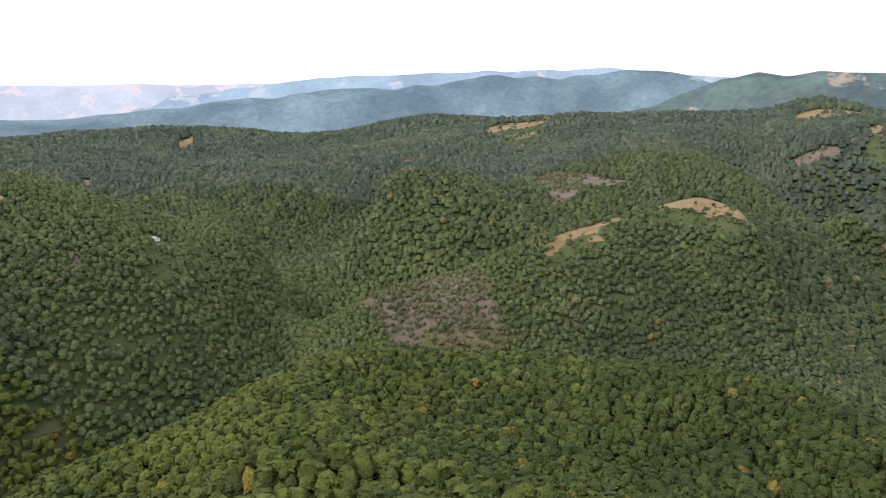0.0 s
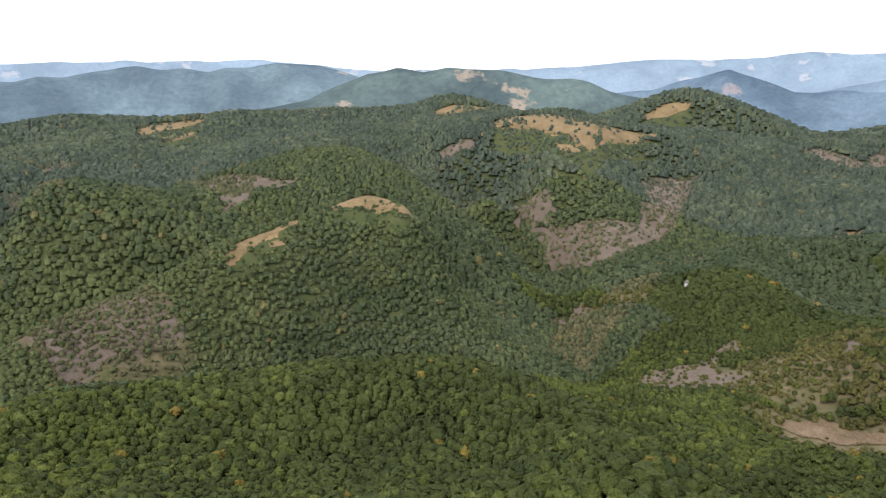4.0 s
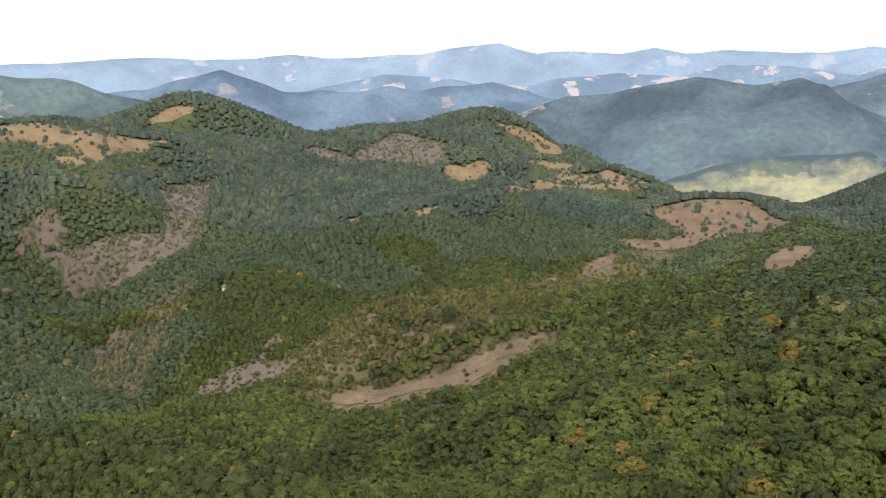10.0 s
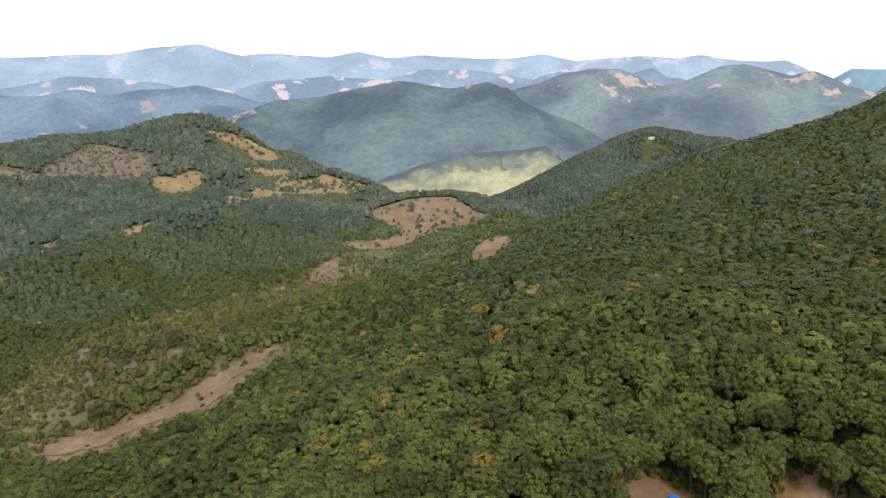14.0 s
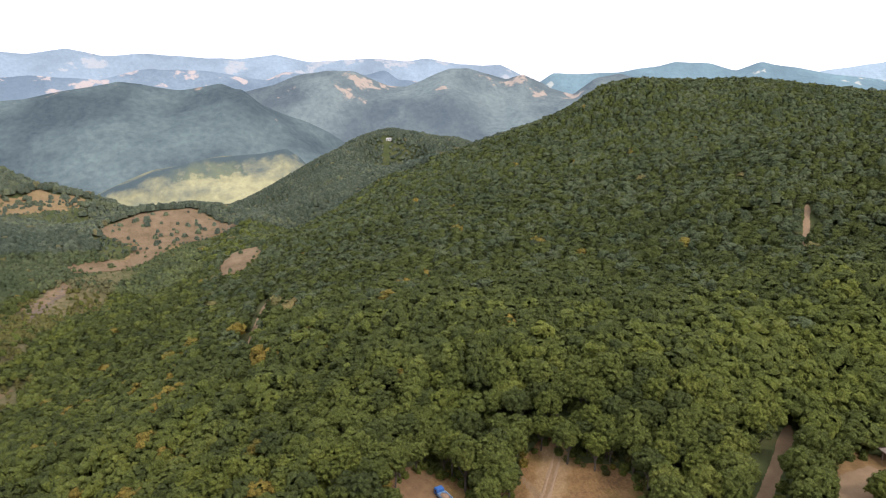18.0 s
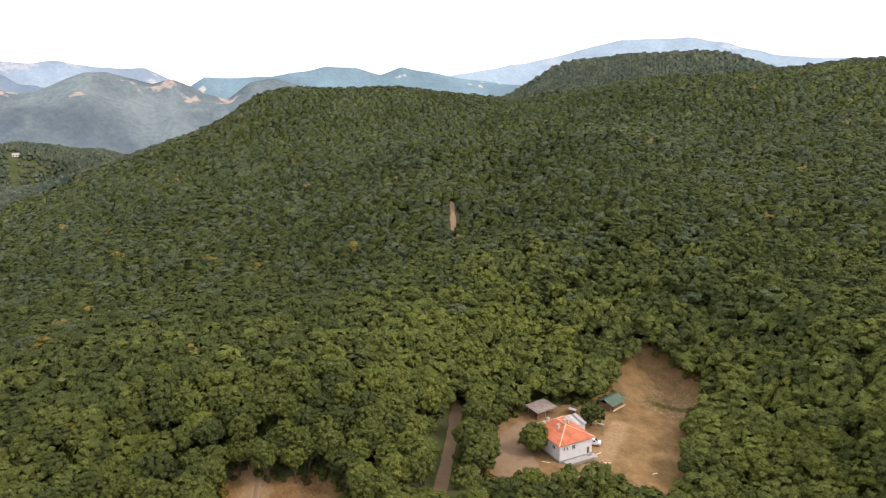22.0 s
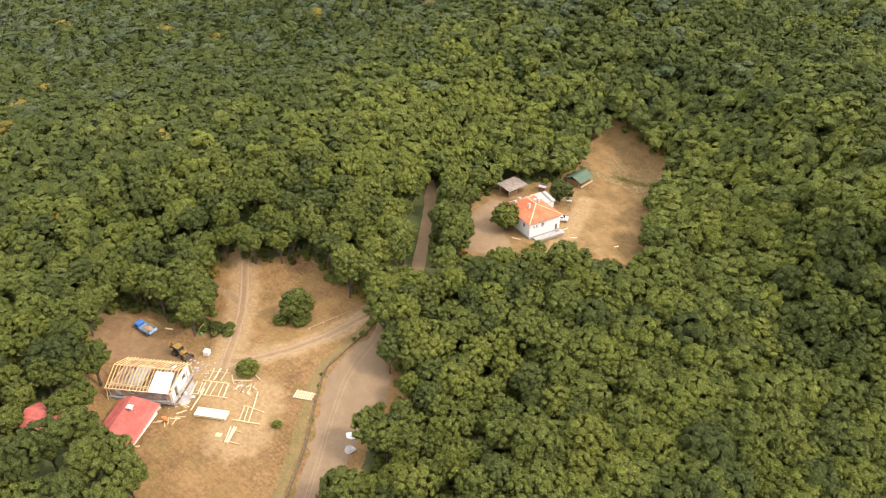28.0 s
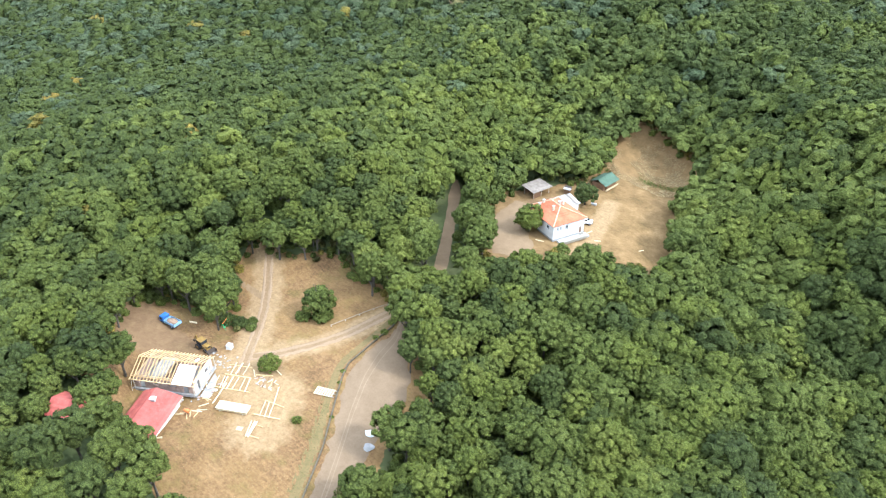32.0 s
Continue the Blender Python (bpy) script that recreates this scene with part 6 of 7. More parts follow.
for cx, cy, z0, z1 in ((3.2, 5.0, 5.8, 7.8), (1.6, 9.2, 5.4, 7.2), (5.9, 6.0, 6.6, 8.1), (7.6, 6.6, 6.0, 7.6), (3.4, 9.8, 6.0, 7.5)):
    chimney(house, cx, cy, z0, z1)
terrace = thing("terrace", "low concrete terrace with a kerb along the house", "terrace", at(91.2, -139.5, -108.3))
part("slab", boxed(1.2, 10.9, -2.2, -0.12, -0.35, 0.22, 0.03), CONCRETE, terrace)
part("kerb", boxed(1.2, 9.8, -2.42, -2.21, -0.35, 0.4, 0.02), STONE, terrace)
part("step", boxed(8.7, 9.9, -0.9, -0.125, 0.224, 0.36, 0.02), STONE, terrace)

annex = thing("annex", "low lean-to with a shiny corrugated metal roof behind the house", "shed", at(99.2, -153.6, -108.3))
part("wall", wall_with_holes(7.0, 2.3, 0.2, [(1.0, 1.9, 0.0, 1.9), (3.6, 4.8, 1.0, 1.8)]), RENDERED, annex)
part("wall", boxed(0, 0.2, 0.2, 4.4, 0, 2.6), RENDERED, annex)
part("wall", boxed(6.8, 7.0, 0.2, 4.4, 0, 2.6), RENDERED, annex)
part("wall", boxed(0.2, 6.8, 4.2, 4.4, 0, 3.0), RENDERED, annex)
for k in range(8):
    x0 = -0.3 + k * 0.95
    part("roof_sheet", slab([(x0, -0.5, 2.42 + 0.02 * (k % 2)), (x0 + 0.98, -0.5, 2.42 + 0.02 * (k % 2)), (x0 + 0.98, 4.8, 3.3 + 0.02 * (k % 2)), (x0, 4.8, 3.3 + 0.02 * (k % 2))], 0.03),
         (ZINC, GREY_SHEET, ZINC, ZINC, DUSTY, ZINC, GREY_SHEET, ZINC)[k], annex)

shed = thing("open_shed", "open wood shed with a weathered grey roof", "shed", at(110.6, -156.4, -100))
for px, py in ((0.2, 0.2), (3.4, 0.2), (6.6, 0.2), (0.2, 4.2), (3.4, 4.2), (6.6, 4.2)):
    part("post", beamed((px, py, -0.2), (px, py, 2.3 if py < 1 else 2.75), 0.16, 0.16), GREY_TIMBER, shed)
part("wall", boxed(0.0, 6.8, 4.3, 4.4, 0, 2.6), BROWN_WOOD, shed, "dark boarded back wall")
part("wall", boxed(0.0, 3.2, 0.12, 0.18, 0, 1.9), BROWN_WOOD, shed, "red-brown boarded front")
for k in range(5):
    y0 = -0.6 + k * 1.15
    z0 = 2.4 + (y0 + 0.6) * 0.1
    part("roof_sheet", slab([(-0.5, y0, z0), (7.4, y0, z0), (7.4, y0 + 1.2, z0 + 0.15), (-0.5, y0 + 1.2, z0 + 0.15)], 0.05), GREY_SHEET, shed)

cabin = thing("cabin", "small timber cabin with a green felt roof", "cabin", at(99.2, -177.6, -92))
part("wall", wall_with_holes(6.6, 2.1, 0.14, [(0.8, 1.7, 0.05, 1.9), (3.4, 4.6, 0.9, 1.6)]), BROWN_WOOD, cabin)
part("wall", boxed(0, 0.14, 0.14, 4.4, 0, 2.1), BROWN_WOOD, cabin)
part("wall", boxed(6.46, 6.6, 0.14, 4.4, 0, 2.1), BROWN_WOOD, cabin)
part("wall", boxed(0.14, 6.46, 4.26, 4.4, 0, 2.1), BROWN_WOOD, cabin)
part("beam", beamed((0, -0.9, 0.45), (6.6, -0.9, 0.45), 0.2, 0.5), PALE_TIMBER, cabin, "pale front rail")
roof_rows("roof_slope", ((-0.5, -1.0, 2.0), (7.1, -1.0, 2.0), (7.1, 2.2, 3.35), (-0.5, 2.2, 3.35)), 5, GREEN_SHEET, cabin, 0.03)
roof_rows("roof_slope", ((7.1, 5.0, 2.1), (-0.5, 5.0, 2.1), (-0.5, 2.2, 3.35), (7.1, 2.2, 3.35)), 5, GREEN_SHEET, cabin, 0.03)
part("ridge_cap", beamed((-0.55, 2.2, 3.38), (7.15, 2.2, 3.38), 0.3, 0.08), GREEN_SHEET, cabin)

lean_to = thing("hen_house", "small patched hen house with rusty sheet roof", "shed", at(104.5, -166.5, -70))
part("wall", boxed(0, 2.4, 0, 1.8, 0, 1.5), BROWN_WOOD, lean_to)
part("roof_sheet", slab([(-0.2, -0.2, 1.6), (1.3, -0.2, 1.6), (1.3, 2.0, 1.85), (-0.2, 2.0, 1.85)], 0.03), ZINC, lean_to)
part("roof_sheet", slab([(1.25, -0.2, 1.63), (2.6, -0.2, 1.63), (2.6, 2.0, 1.88), (1.25, 2.0, 1.88)], 0.03), RUST, lean_to)


def wheel(parent, x, y, r, w, hub):
    """A wheel on an axle along y."""
    t = part("wheel", tubed((x, y - w / 2, r), (x, y + w / 2, r), r, 16), BLACK, parent)
    part("rim", tubed((x, y - w / 2 - 0.01, r), (x, y + w / 2 + 0.01, r), r * 0.55, 12), hub, t)


car = thing("car", "white delivery van parked beside the white house", "car", at(91.6, -156.0, -150))
bm = boxed(-2.1, 2.1, -0.85, 0.85, 0.35, 1.15, 0.12)
part("body", bm, WHITE_PAINT, car)
bm = bmesh.new()
low = [bm.verts.new(p) for p in ((-2.05, -0.8, 1.152), (1.25, -0.8, 1.152), (1.25, 0.8, 1.152), (-2.05, 0.8, 1.152))]
top = [bm.verts.new(p) for p in ((-1.95, -0.7, 1.85), (0.45, -0.7, 1.85), (0.45, 0.7, 1.85), (-1.95, 0.7, 1.85))]
bm.faces.new(top)
for k in range(4):
    bm.faces.new((low[k], low[(k + 1) % 4], top[(k + 1) % 4], top[k]))
part("cabin", bm, WHITE_PAINT, car)
part("windscreen", slab([(1.22, -0.68, 1.21), (1.22, 0.68, 1.21), (0.53, 0.62, 1.81), (0.53, -0.62, 1.81)], 0.02), GLASS_DARK, car)
for sy in (-1, 1):
    part("side_window", boxed(-0.1, 0.55, sy * 0.785 - 0.01, sy * 0.785 + 0.01, 1.25, 1.65), GLASS_DARK, car)
    part("headlight", boxed(2.07, 2.13, sy * 0.6 - 0.15, sy * 0.6 + 0.15, 0.75, 0.95), ZINC, car)
    for x in (-1.35, 1.35):
        wheel(car, x, sy * 0.78, 0.32, 0.2, ZINC)
part("bumper", boxed(2.08, 2.2, -0.8, 0.8, 0.4, 0.6, 0.03), BLACK, car)

trough = thing("bath_trough", "pale metal trough lying in the dry grass", "trough", at(96.2, -167.6, 20))
part("tub", boxed(-0.8, 0.8, -0.35, 0.35, 0, 0.5, 0.1), ZINC, trough)
part("rim", boxed(-0.85, 0.85, -0.4, 0.4, 0.503, 0.56, 0.02), ZINC, trough)
for x, y, rz in ((84.0, -150.5, 40), (80.5, -143.0, 10), (88.0, -152.8, 80), (93.8, -137.2, 20), (74, -157, 60)):
    bb = thing("plank", "pale plank lying on the dry grass", "plank", at(x, y, rz), "loose planks in the meadow")
    part("board", boxed(-1.2, 1.2, -0.14, 0.14, 0.02, 0.09), PALE_TIMBER, bb)


# ---- bushes and garden trees ----
def bush(x, y, r, key, name, label, tall=0.9):
    """A dense bush with leaves to the ground."""
    e = new(name)
    e.matrix_world = pose(x, y, float(height(x, y)) - 0.66 * r, 0, 0, OAKS.uniform(0, 360))
    e.scale = (r, r, r * tall)
    tagged(e, label, "bush")
    for nm, me in (("stem", TRUNKS[0]), ("crown", OAKS.choice(CROWNS[key]))):
        ob = new(nm, me)
        ob.parent = e
        ob.location.z = -0.35 if nm == "crown" else 0.3
    return e


bush(99.2, -139.2, 4.8, "light", "garden_tree", "round leafy walnut tree beside the white house", 1.15)
bush(98.2, -165.4, 3.9, "dark", "ragged_tree", "grey-green ragged tree by the metal-roofed lean-to", 1.25)
bush(112.8, -76.7, 4.7, "green", "garden_tree", "leafy tree standing alone in the dry yard", 1.15)
bush(110.4, -75.6, 3.0, "green", "garden_tree", "small leafy tree beside the lone yard tree", 0.8)
bush(114.0, -73.0, 2.2, "green", "shrub", "low leafy bush under the lone yard tree", 0.8)
bush(104.6, -57.0, 2.9, "light", "round_bush", "round light-green bush beside the timber frames")
bush(88.3, -52.1, 1.2, "light", "shrub", "small green shrub in the dry grass", 0.7)
bush(85.0, -47.5, 1.2, "light", "shrub", "low sprawling shrub in the dry grass", 0.28)
bush(83.0, -49.5, 1.1, "light", "shrub", "low sprawling shrub in the dry grass", 0.28)
bush(88.0, -46.8, 0.8, "light", "shrub", "low sprawling shrub in the dry grass", 0.28)
for x, y, r in ((122.5, -61.5, 2.2), (119.6, -62.4, 1.6), (126.0, -59.8, 2.3), (129.5, -58.0, 2.0), (121.5, -64.0, 1.5)):
    bush(x, y, r, "dark" if r > 2.1 else "green", "bramble", "bramble thicket at the edge of the yard", 0.8)
for x, y, r in ((96, -82, 1.1), (95.8, -79.5, 0.9), (92.6, -67.2, 0.7), (97.2, -85.6, 1.2), (90.6, -64.5, 0.6), (84.5, -57.5, 0.6)):
    bush(x, y, r, "light", "weed_clump", "green weeds along the low wall", 0.6)
for x, y, r in ((106.4, -23.4, 4.2), (101.4, -24.7, 3.8), (95.4, -25.0, 3.9), (89.5, -24.3, 3.9), (95.6, -21.0, 4.3), (104.5, -18.4, 4.4), (93.8, -16.1, 4.4), (102.3, -12.7, 4.4), (87.8, -20.1, 4.3), (95.2, -11.5, 4.3), (121.7, -34.1, 4.2), (122.3, -30.0, 4.4), (127.1, -33.3, 4.2)):
    oak(x, y, r, "green" if r < 4.35 else "dark")
for x, y, r in ((107, -119, 2.2), (104, -115, 1.9), (110.5, -126, 2.6), (108.5, -130, 2.4), (105, -124, 2.0), (112.0, -131.5, 2.3)):
    oak(x, y, r, "light" if r < 2.1 else "green", "hedge_tree", "leafy tree in the hedge beside the lane", "hedge by the lane", 1.0)


# ---- the building site ----
site = thing("new_building", "half-built house with bare timber rafters and white roof sheeting", "house", at(118.3, -33.7, -146.2, 0.05))
SL, SD, SW, SR = 13.4, 9.5, 2.75, 4.75
part("slab", boxed(-0.2, SL + 0.2, 0.3, SD - 0.3, -0.4, 0.12), DUST, site)
part("wall", wall_with_holes(SL - 0.6, SW, 0.28, [(1.0, 2.2, 0.12, 2.1), (4.0, 5.4, 1.0, 2.1), (7.6, 9.0, 1.0, 2.1), (10.4, 11.6, 0.12, 2.1)]), BLOCK, site, "bare pinkish block wall").location = (0.3, 0.8, 0)
part("wall", boxed(0.3, SL - 0.3, SD - 0.9, SD - 0.62, 0, SW), BLOCK, site)
part("wall", boxed(0.3, 0.58, 1.09, SD - 0.91, 0, SW), BLOCK, site)
gable = part("wall", wall_with_holes(SD - 2.0, SW, 0.28, [(1.2, 2.4, 0.12, 2.1), (4.6, 6.0, 0.9, 2.1)]), RENDERED, site, "roughly plastered white end wall")
gable.matrix_basis = pose(SL - 0.3, 1.09, 0, 0, 0, 90)
part("wall", boxed(5.0, 5.2, 1.1, SD - 0.95, 0.13, SW), BLOCK, site)
part("wall", boxed(9.2, 9.4, 1.1, SD - 0.95, 0.13, SW), BLOCK, site)
part("ceiling_sheet", boxed(3.6, 6.4, 1.6, SD - 2.2, SW + 0.16, SW + 0.2), DUSTY, site, "white membrane over the ceiling joists")
part("ceiling_boards", boxed(7.6, 8.5, 1.2, SD - 1.2, SW + 0.16, SW + 0.21), BROWN_WOOD, site, "brown ceiling boards")
for y in (0.9, SD - 0.76):
    part("wall_plate", beamed((-0.3, y, SW + 0.08), (SL + 0.3, y, SW + 0.08), 0.16, 0.15), TIMBER, site)
part("ridge_beam", beamed((-0.3, SD / 2, SR), (SL + 0.3, SD / 2, SR), 0.14, 0.2), TIMBER, site)
n_raft = 20
for k in range(n_raft):
    x = -0.15 + (SL + 0.3) * k / (n_raft - 1)
    for y0 in (0.0, SD):
        part("rafter", beamed((x, y0, SW - 0.12), (x, SD / 2, SR + 0.14), 0.12, 0.17), TIMBER, site)
for k in range(7):
    x = 0.6 + k * 2.05
    part("joist", beamed((x, 0.95, SW + 0.1), (x, SD - 0.8, SW + 0.1), 0.1, 0.16), TIMBER, site)
part("batten", beamed((-0.3, 0.02, SW + 0.0), (SL + 0.3, 0.02, SW + 0.0), 0.2, 0.04), TIMBER, site)
part("batten", beamed((-0.3, 1.0, SW + 0.45), (SL * 0.66, 1.0, SW + 0.45), 0.16, 0.04), TIMBER, site)
part("roof_sheet", slab([(8.9, -0.05, SW + 0.13), (SL - 0.3, -0.05, SW + 0.13), (SL - 0.5, SD / 2 - 0.9, SR + 0.06), (9.2, SD / 2 - 0.9, SR + 0.06)], 0.03), MEMBRANE, site, "bright white roof sheeting")
part("roof_sheet", slab([(SL - 1.6, SD / 2 + 0.2, SR + 0.2), (SL - 0.9, SD / 2 + 0.2, SR + 0.2), (SL - 1.5, SD - 2.6, SW + 1.2), (SL - 2.1, SD - 2.6, SW + 1.2)], 0.03), MEMBRANE, site, "loose flap of white sheeting")
for x, y in ((0.4, 0.35), (SL - 0.2, 0.35), (SL + 0.15, 2.6), (SL + 0.15, 7.0), (SL + 0.15, SD - 0.5)):
    part("post", beamed((x, y, -0.3), (x, y, SW), 0.16, 0.16), GREY_TIMBER, site)
part("prop", beamed((0.2, -0.5, 0), (-0.1, 0.5, SW), 0.1, 0.1), GREY_TIMBER, site)
part("prop", beamed((SL + 0.9, 3.4, 0), (SL + 0.2, 4.2, SW + 0.9), 0.12, 0.12), TIMBER, site)

apron_slab = thing("concrete_apron", "fresh grey concrete apron beside the half-built house", "slab", at(107.1, -41.2, -146.2))
part("slab", boxed(0.2, 3.0, 1.2, 9.6, -0.3, 0.14, 0.02), DUST, apron_slab)

old = thing("old_building", "low old building with a faded red roof against the new one", "house", at(114.4, -34.6, -146.2))
OW, OL = 7.6, 11.6
part("wall", boxed(0.4, 0.7, -OL + 0.4, -0.3, -0.3, 2.2), RENDERED, old)
part("wall", boxed(OW - 0.7, OW - 0.4, -OL + 0.4, -0.3, -0.3, 2.0), RENDERED, old)
part("wall", boxed(0.7, OW - 0.7, -OL + 0.4, -OL + 0.7, -0.3, 2.1), RENDERED, old)
part("wall", boxed(0.7, OW - 0.7, -0.6, -0.3, -0.3, 2.1), RENDERED, old)
roof_rows("roof_slope", ((OW + 0.35, -OL, 2.15), (OW + 0.35, 0.2, 2.15), (2.6, 0.2, 3.6), (2.6, -OL + 2.4, 3.6)), 9, ROOF_RED, old, 0.03)
roof_rows("roof_slope", ((-0.3, 0.2, 2.3), (-0.3, -OL, 2.3), (2.6, -OL + 2.4, 3.6), (2.6, 0.2, 3.6)), 7, ROOF_RED, old, 0.03)
roof_rows("roof_slope", ((-0.3, -OL, 2.2), (OW + 0.35, -OL, 2.15), (2.6, -OL + 2.4, 3.6), (2.6, -OL + 2.4, 3.6)), 7, ROOF_RED, old, 0.03)
vent = part("chimney", boxed(3.4, 4.2, -3.4, -2.7, 3.0, 3.95, 0.03), CONCRETE, old, "squat pale chimney")
part("cap", boxed(3.2, 4.4, -3.55, -2.55, 3.953, 4.1, 0.04), RENDERED, vent)
part("gutter", beamed((OW + 0.45, -OL, 2.02), (OW + 0.45, 0.1, 2.02), 0.14, 0.12), GREY_TIMBER, old)
kerb = thing("kerb_beam", "long pale beam along the foot of the old building", "beam", at(102.2, -31.5, 55.4))
part("beam", beamed((0, 0, 0.12), (6.9, 0, 0.12), 0.3, 0.24), PALE_TIMBER, kerb)
slipped = random.Random(3)
for k in range(13):
    x, y = 3.9 + slipped.uniform(-0.2, 2.0), -3.0 + slipped.uniform(-2.2, 0.3)
    z = 2.15 + (OW + 0.35 - x) / (OW - 2.25) * 1.45 + 0.06
    t = thing("roof_tile", "loose red tile lying on the old roof", "tile", old.matrix_world @ pose(x, y, z, 0, 16, slipped.uniform(-20, 20)), "loose roof tiles")
    part("tile", boxed(-0.26, 0.26, -0.19, 0.19, 0.0, 0.07, 0.02), ROOF_RED, t)

third = thing("outbuilding", "red-roofed outbuilding half hidden by trees", "house", at(115.7, -17.4, -146.2, 0.9))
part("wall", boxed(0.3, 7.0, 0.3, 5.5, -0.4, 2.3), RENDERED, third)
roof_rows("roof_slope", ((-0.2, -0.2, 2.3), (7.5, -0.2, 2.3), (7.5, 2.9, 3.8), (-0.2, 2.9, 3.8)), 8, ROOF_RED, third, 0.03)
roof_rows("roof_slope", ((7.5, 6.0, 2.3), (-0.2, 6.0, 2.3), (-0.2, 2.9, 3.8), (7.5, 2.9, 3.8)), 8, ROOF_RED, third, 0.03)

# the tipper truck
truck = thing("tipper_truck", "old blue tipper truck with a load of soil", "truck", at(132.2, -49.6, 12))
part("chassis", boxed(-2.4, 2.5, -0.45, 0.45, 0.55, 0.8), RUST, truck)
cab = part("cab", boxed(1.15, 2.6, -0.95, 0.95, 0.7, 2.15, 0.12), BLUE, truck, "bright blue cab")
part("windscreen", boxed(2.585, 2.615, -0.8, 0.8, 1.45, 2.0), GLASS_DARK, cab)
part("roof", boxed(1.25, 2.5, -0.85, 0.85, 2.153, 2.22, 0.03), BLUE, cab)
for sy in (-1, 1):
    part("side_window", boxed(1.5, 2.3, sy * 0.955 - 0.01, sy * 0.955 + 0.01, 1.45, 1.95), GLASS_DARK, cab)
    part("headlight", tubed((2.59, sy * 0.7, 1.0), (2.64, sy * 0.7, 1.0), 0.12), ZINC, cab)
bed = part("tipping_bed", boxed(-2.5, 1.0, -1.05, 1.05, 0.95, 1.08), PALE_BLUE, truck)
for a in ((-2.5, 1.0, -1.05, -0.98), (-2.5, 1.0, 0.98, 1.05), (-2.5, -2.43, -0.98, 0.98), (0.93, 1.0, -0.98, 0.98)):
    part("side_board", boxed(*a, 1.083, 1.62), PALE_BLUE, bed)
bm = bmesh.new()
bmesh.ops.create_icosphere(bm, subdivisions=3, radius=1)
for v in bm.verts:
    n = noise.noise(v.co * 2.5)
    v.co = Vector((v.co.x * 1.55 - 0.75, v.co.y * 0.9, max(v.co.z, -0.2) * 0.55 + 1.3 + n * 0.12))
part("load", bm, SOIL, truck, "heap of brown soil")
for x in (1.75, -1.3):
    for sy in (-1, 1):
        wheel(truck, x, sy * 0.82, 0.46, 0.28, PALE_BLUE)
part("bumper", boxed(2.5, 2.68, -0.95, 0.95, 0.5, 0.72, 0.03), RUST, truck)
log = thing("log", "short pale log lying behind the truck", "log", at(130.6, -54.0, 30))
part("timber", tubed((-0.9, 0, 0.2), (0.9, 0, 0.22), 0.2), PALE_TIMBER, log)

# the backhoe loader
digger = thing("backhoe_loader", "yellow and black backhoe loader with its bucket on the ground", "digger", at(120.4, -50.8, 188))
part("chassis", boxed(-1.5, 1.9, -0.5, 0.5, 0.55, 1.05, 0.06), YELLOW, digger)
hood = part("hood", boxed(0.5, 2.0, -0.48, 0.48, 1.053, 1.6, 0.1), YELLOW, digger)
part("grille", boxed(2.0, 2.03, -0.35, 0.35, 1.1, 1.5), BLACK, hood)
part("exhaust", tubed((1.2, 0.3, 1.55), (1.2, 0.3, 2.2), 0.05, 8), RUST, hood)
dc = part("cab", boxed(-1.1, 0.45, -0.72, 0.72, 1.053, 2.3, 0.05), GLASS_DARK, digger, "dark glazed cab")
part("roof", boxed(-1.2, 0.55, -0.8, 0.8, 2.303, 2.42, 0.05), YELLOW, dc)
for sx in (-1.12, 0.45):
    for sy in (-0.74, 0.74):
        part("pillar", beamed((sx, sy, 1.05), (sx, sy, 2.3), 0.09, 0.09), BLACK, dc)
for sy in (-1, 1):
    wheel(digger, -0.75, sy * 0.85, 0.72, 0.42, YELLOW)
    wheel(digger, 1.45, sy * 0.8, 0.45, 0.34, YELLOW)
    arm = part("loader_arm", beamed((0.5, sy * 0.62, 1.6), (2.4, sy * 0.62, 0.95), 0.14, 0.2), YELLOW, digger)
    part("ram", tubed((0.7, sy * 0.62, 1.2), (2.0, sy * 0.62, 1.0), 0.05, 8), ZINC, arm)
bk = part("front_bucket", slab([(2.3, -1.1, 0.9), (2.3, 1.1, 0.9), (2.55, 1.1, 0.12), (2.55, -1.1, 0.12)], 0.05), RUST, digger)
part("bucket_floor", slab([(2.5, -1.1, 0.12), (2.5, 1.1, 0.12), (3.3, 1.1, 0.08), (3.3, -1.1, 0.08)], 0.05), RUST, bk)
for sy in (-1.1, 1.06):
    part("bucket_side", boxed(2.4, 3.1, sy, sy + 0.04, 0.1, 0.7), RUST, bk)
part("boom", beamed((-1.5, 0, 1.0), (-2.1, 0, 2.7), 0.25, 0.3), YELLOW, digger)
part("dipper", beamed((-2.05, 0, 2.7), (-2.9, 0, 1.2), 0.2, 0.24), YELLOW, digger)
part("digging_bucket", boxed(-3.2, -2.6, -0.3, 0.3, 0.75, 1.25, 0.08), RUST, digger)
for sy in (-1, 1):
    part("stabiliser", beamed((-1.45, sy * 0.5, 0.9), (-1.7, sy * 1.1, 0.1), 0.16, 0.16), RUST, digger)


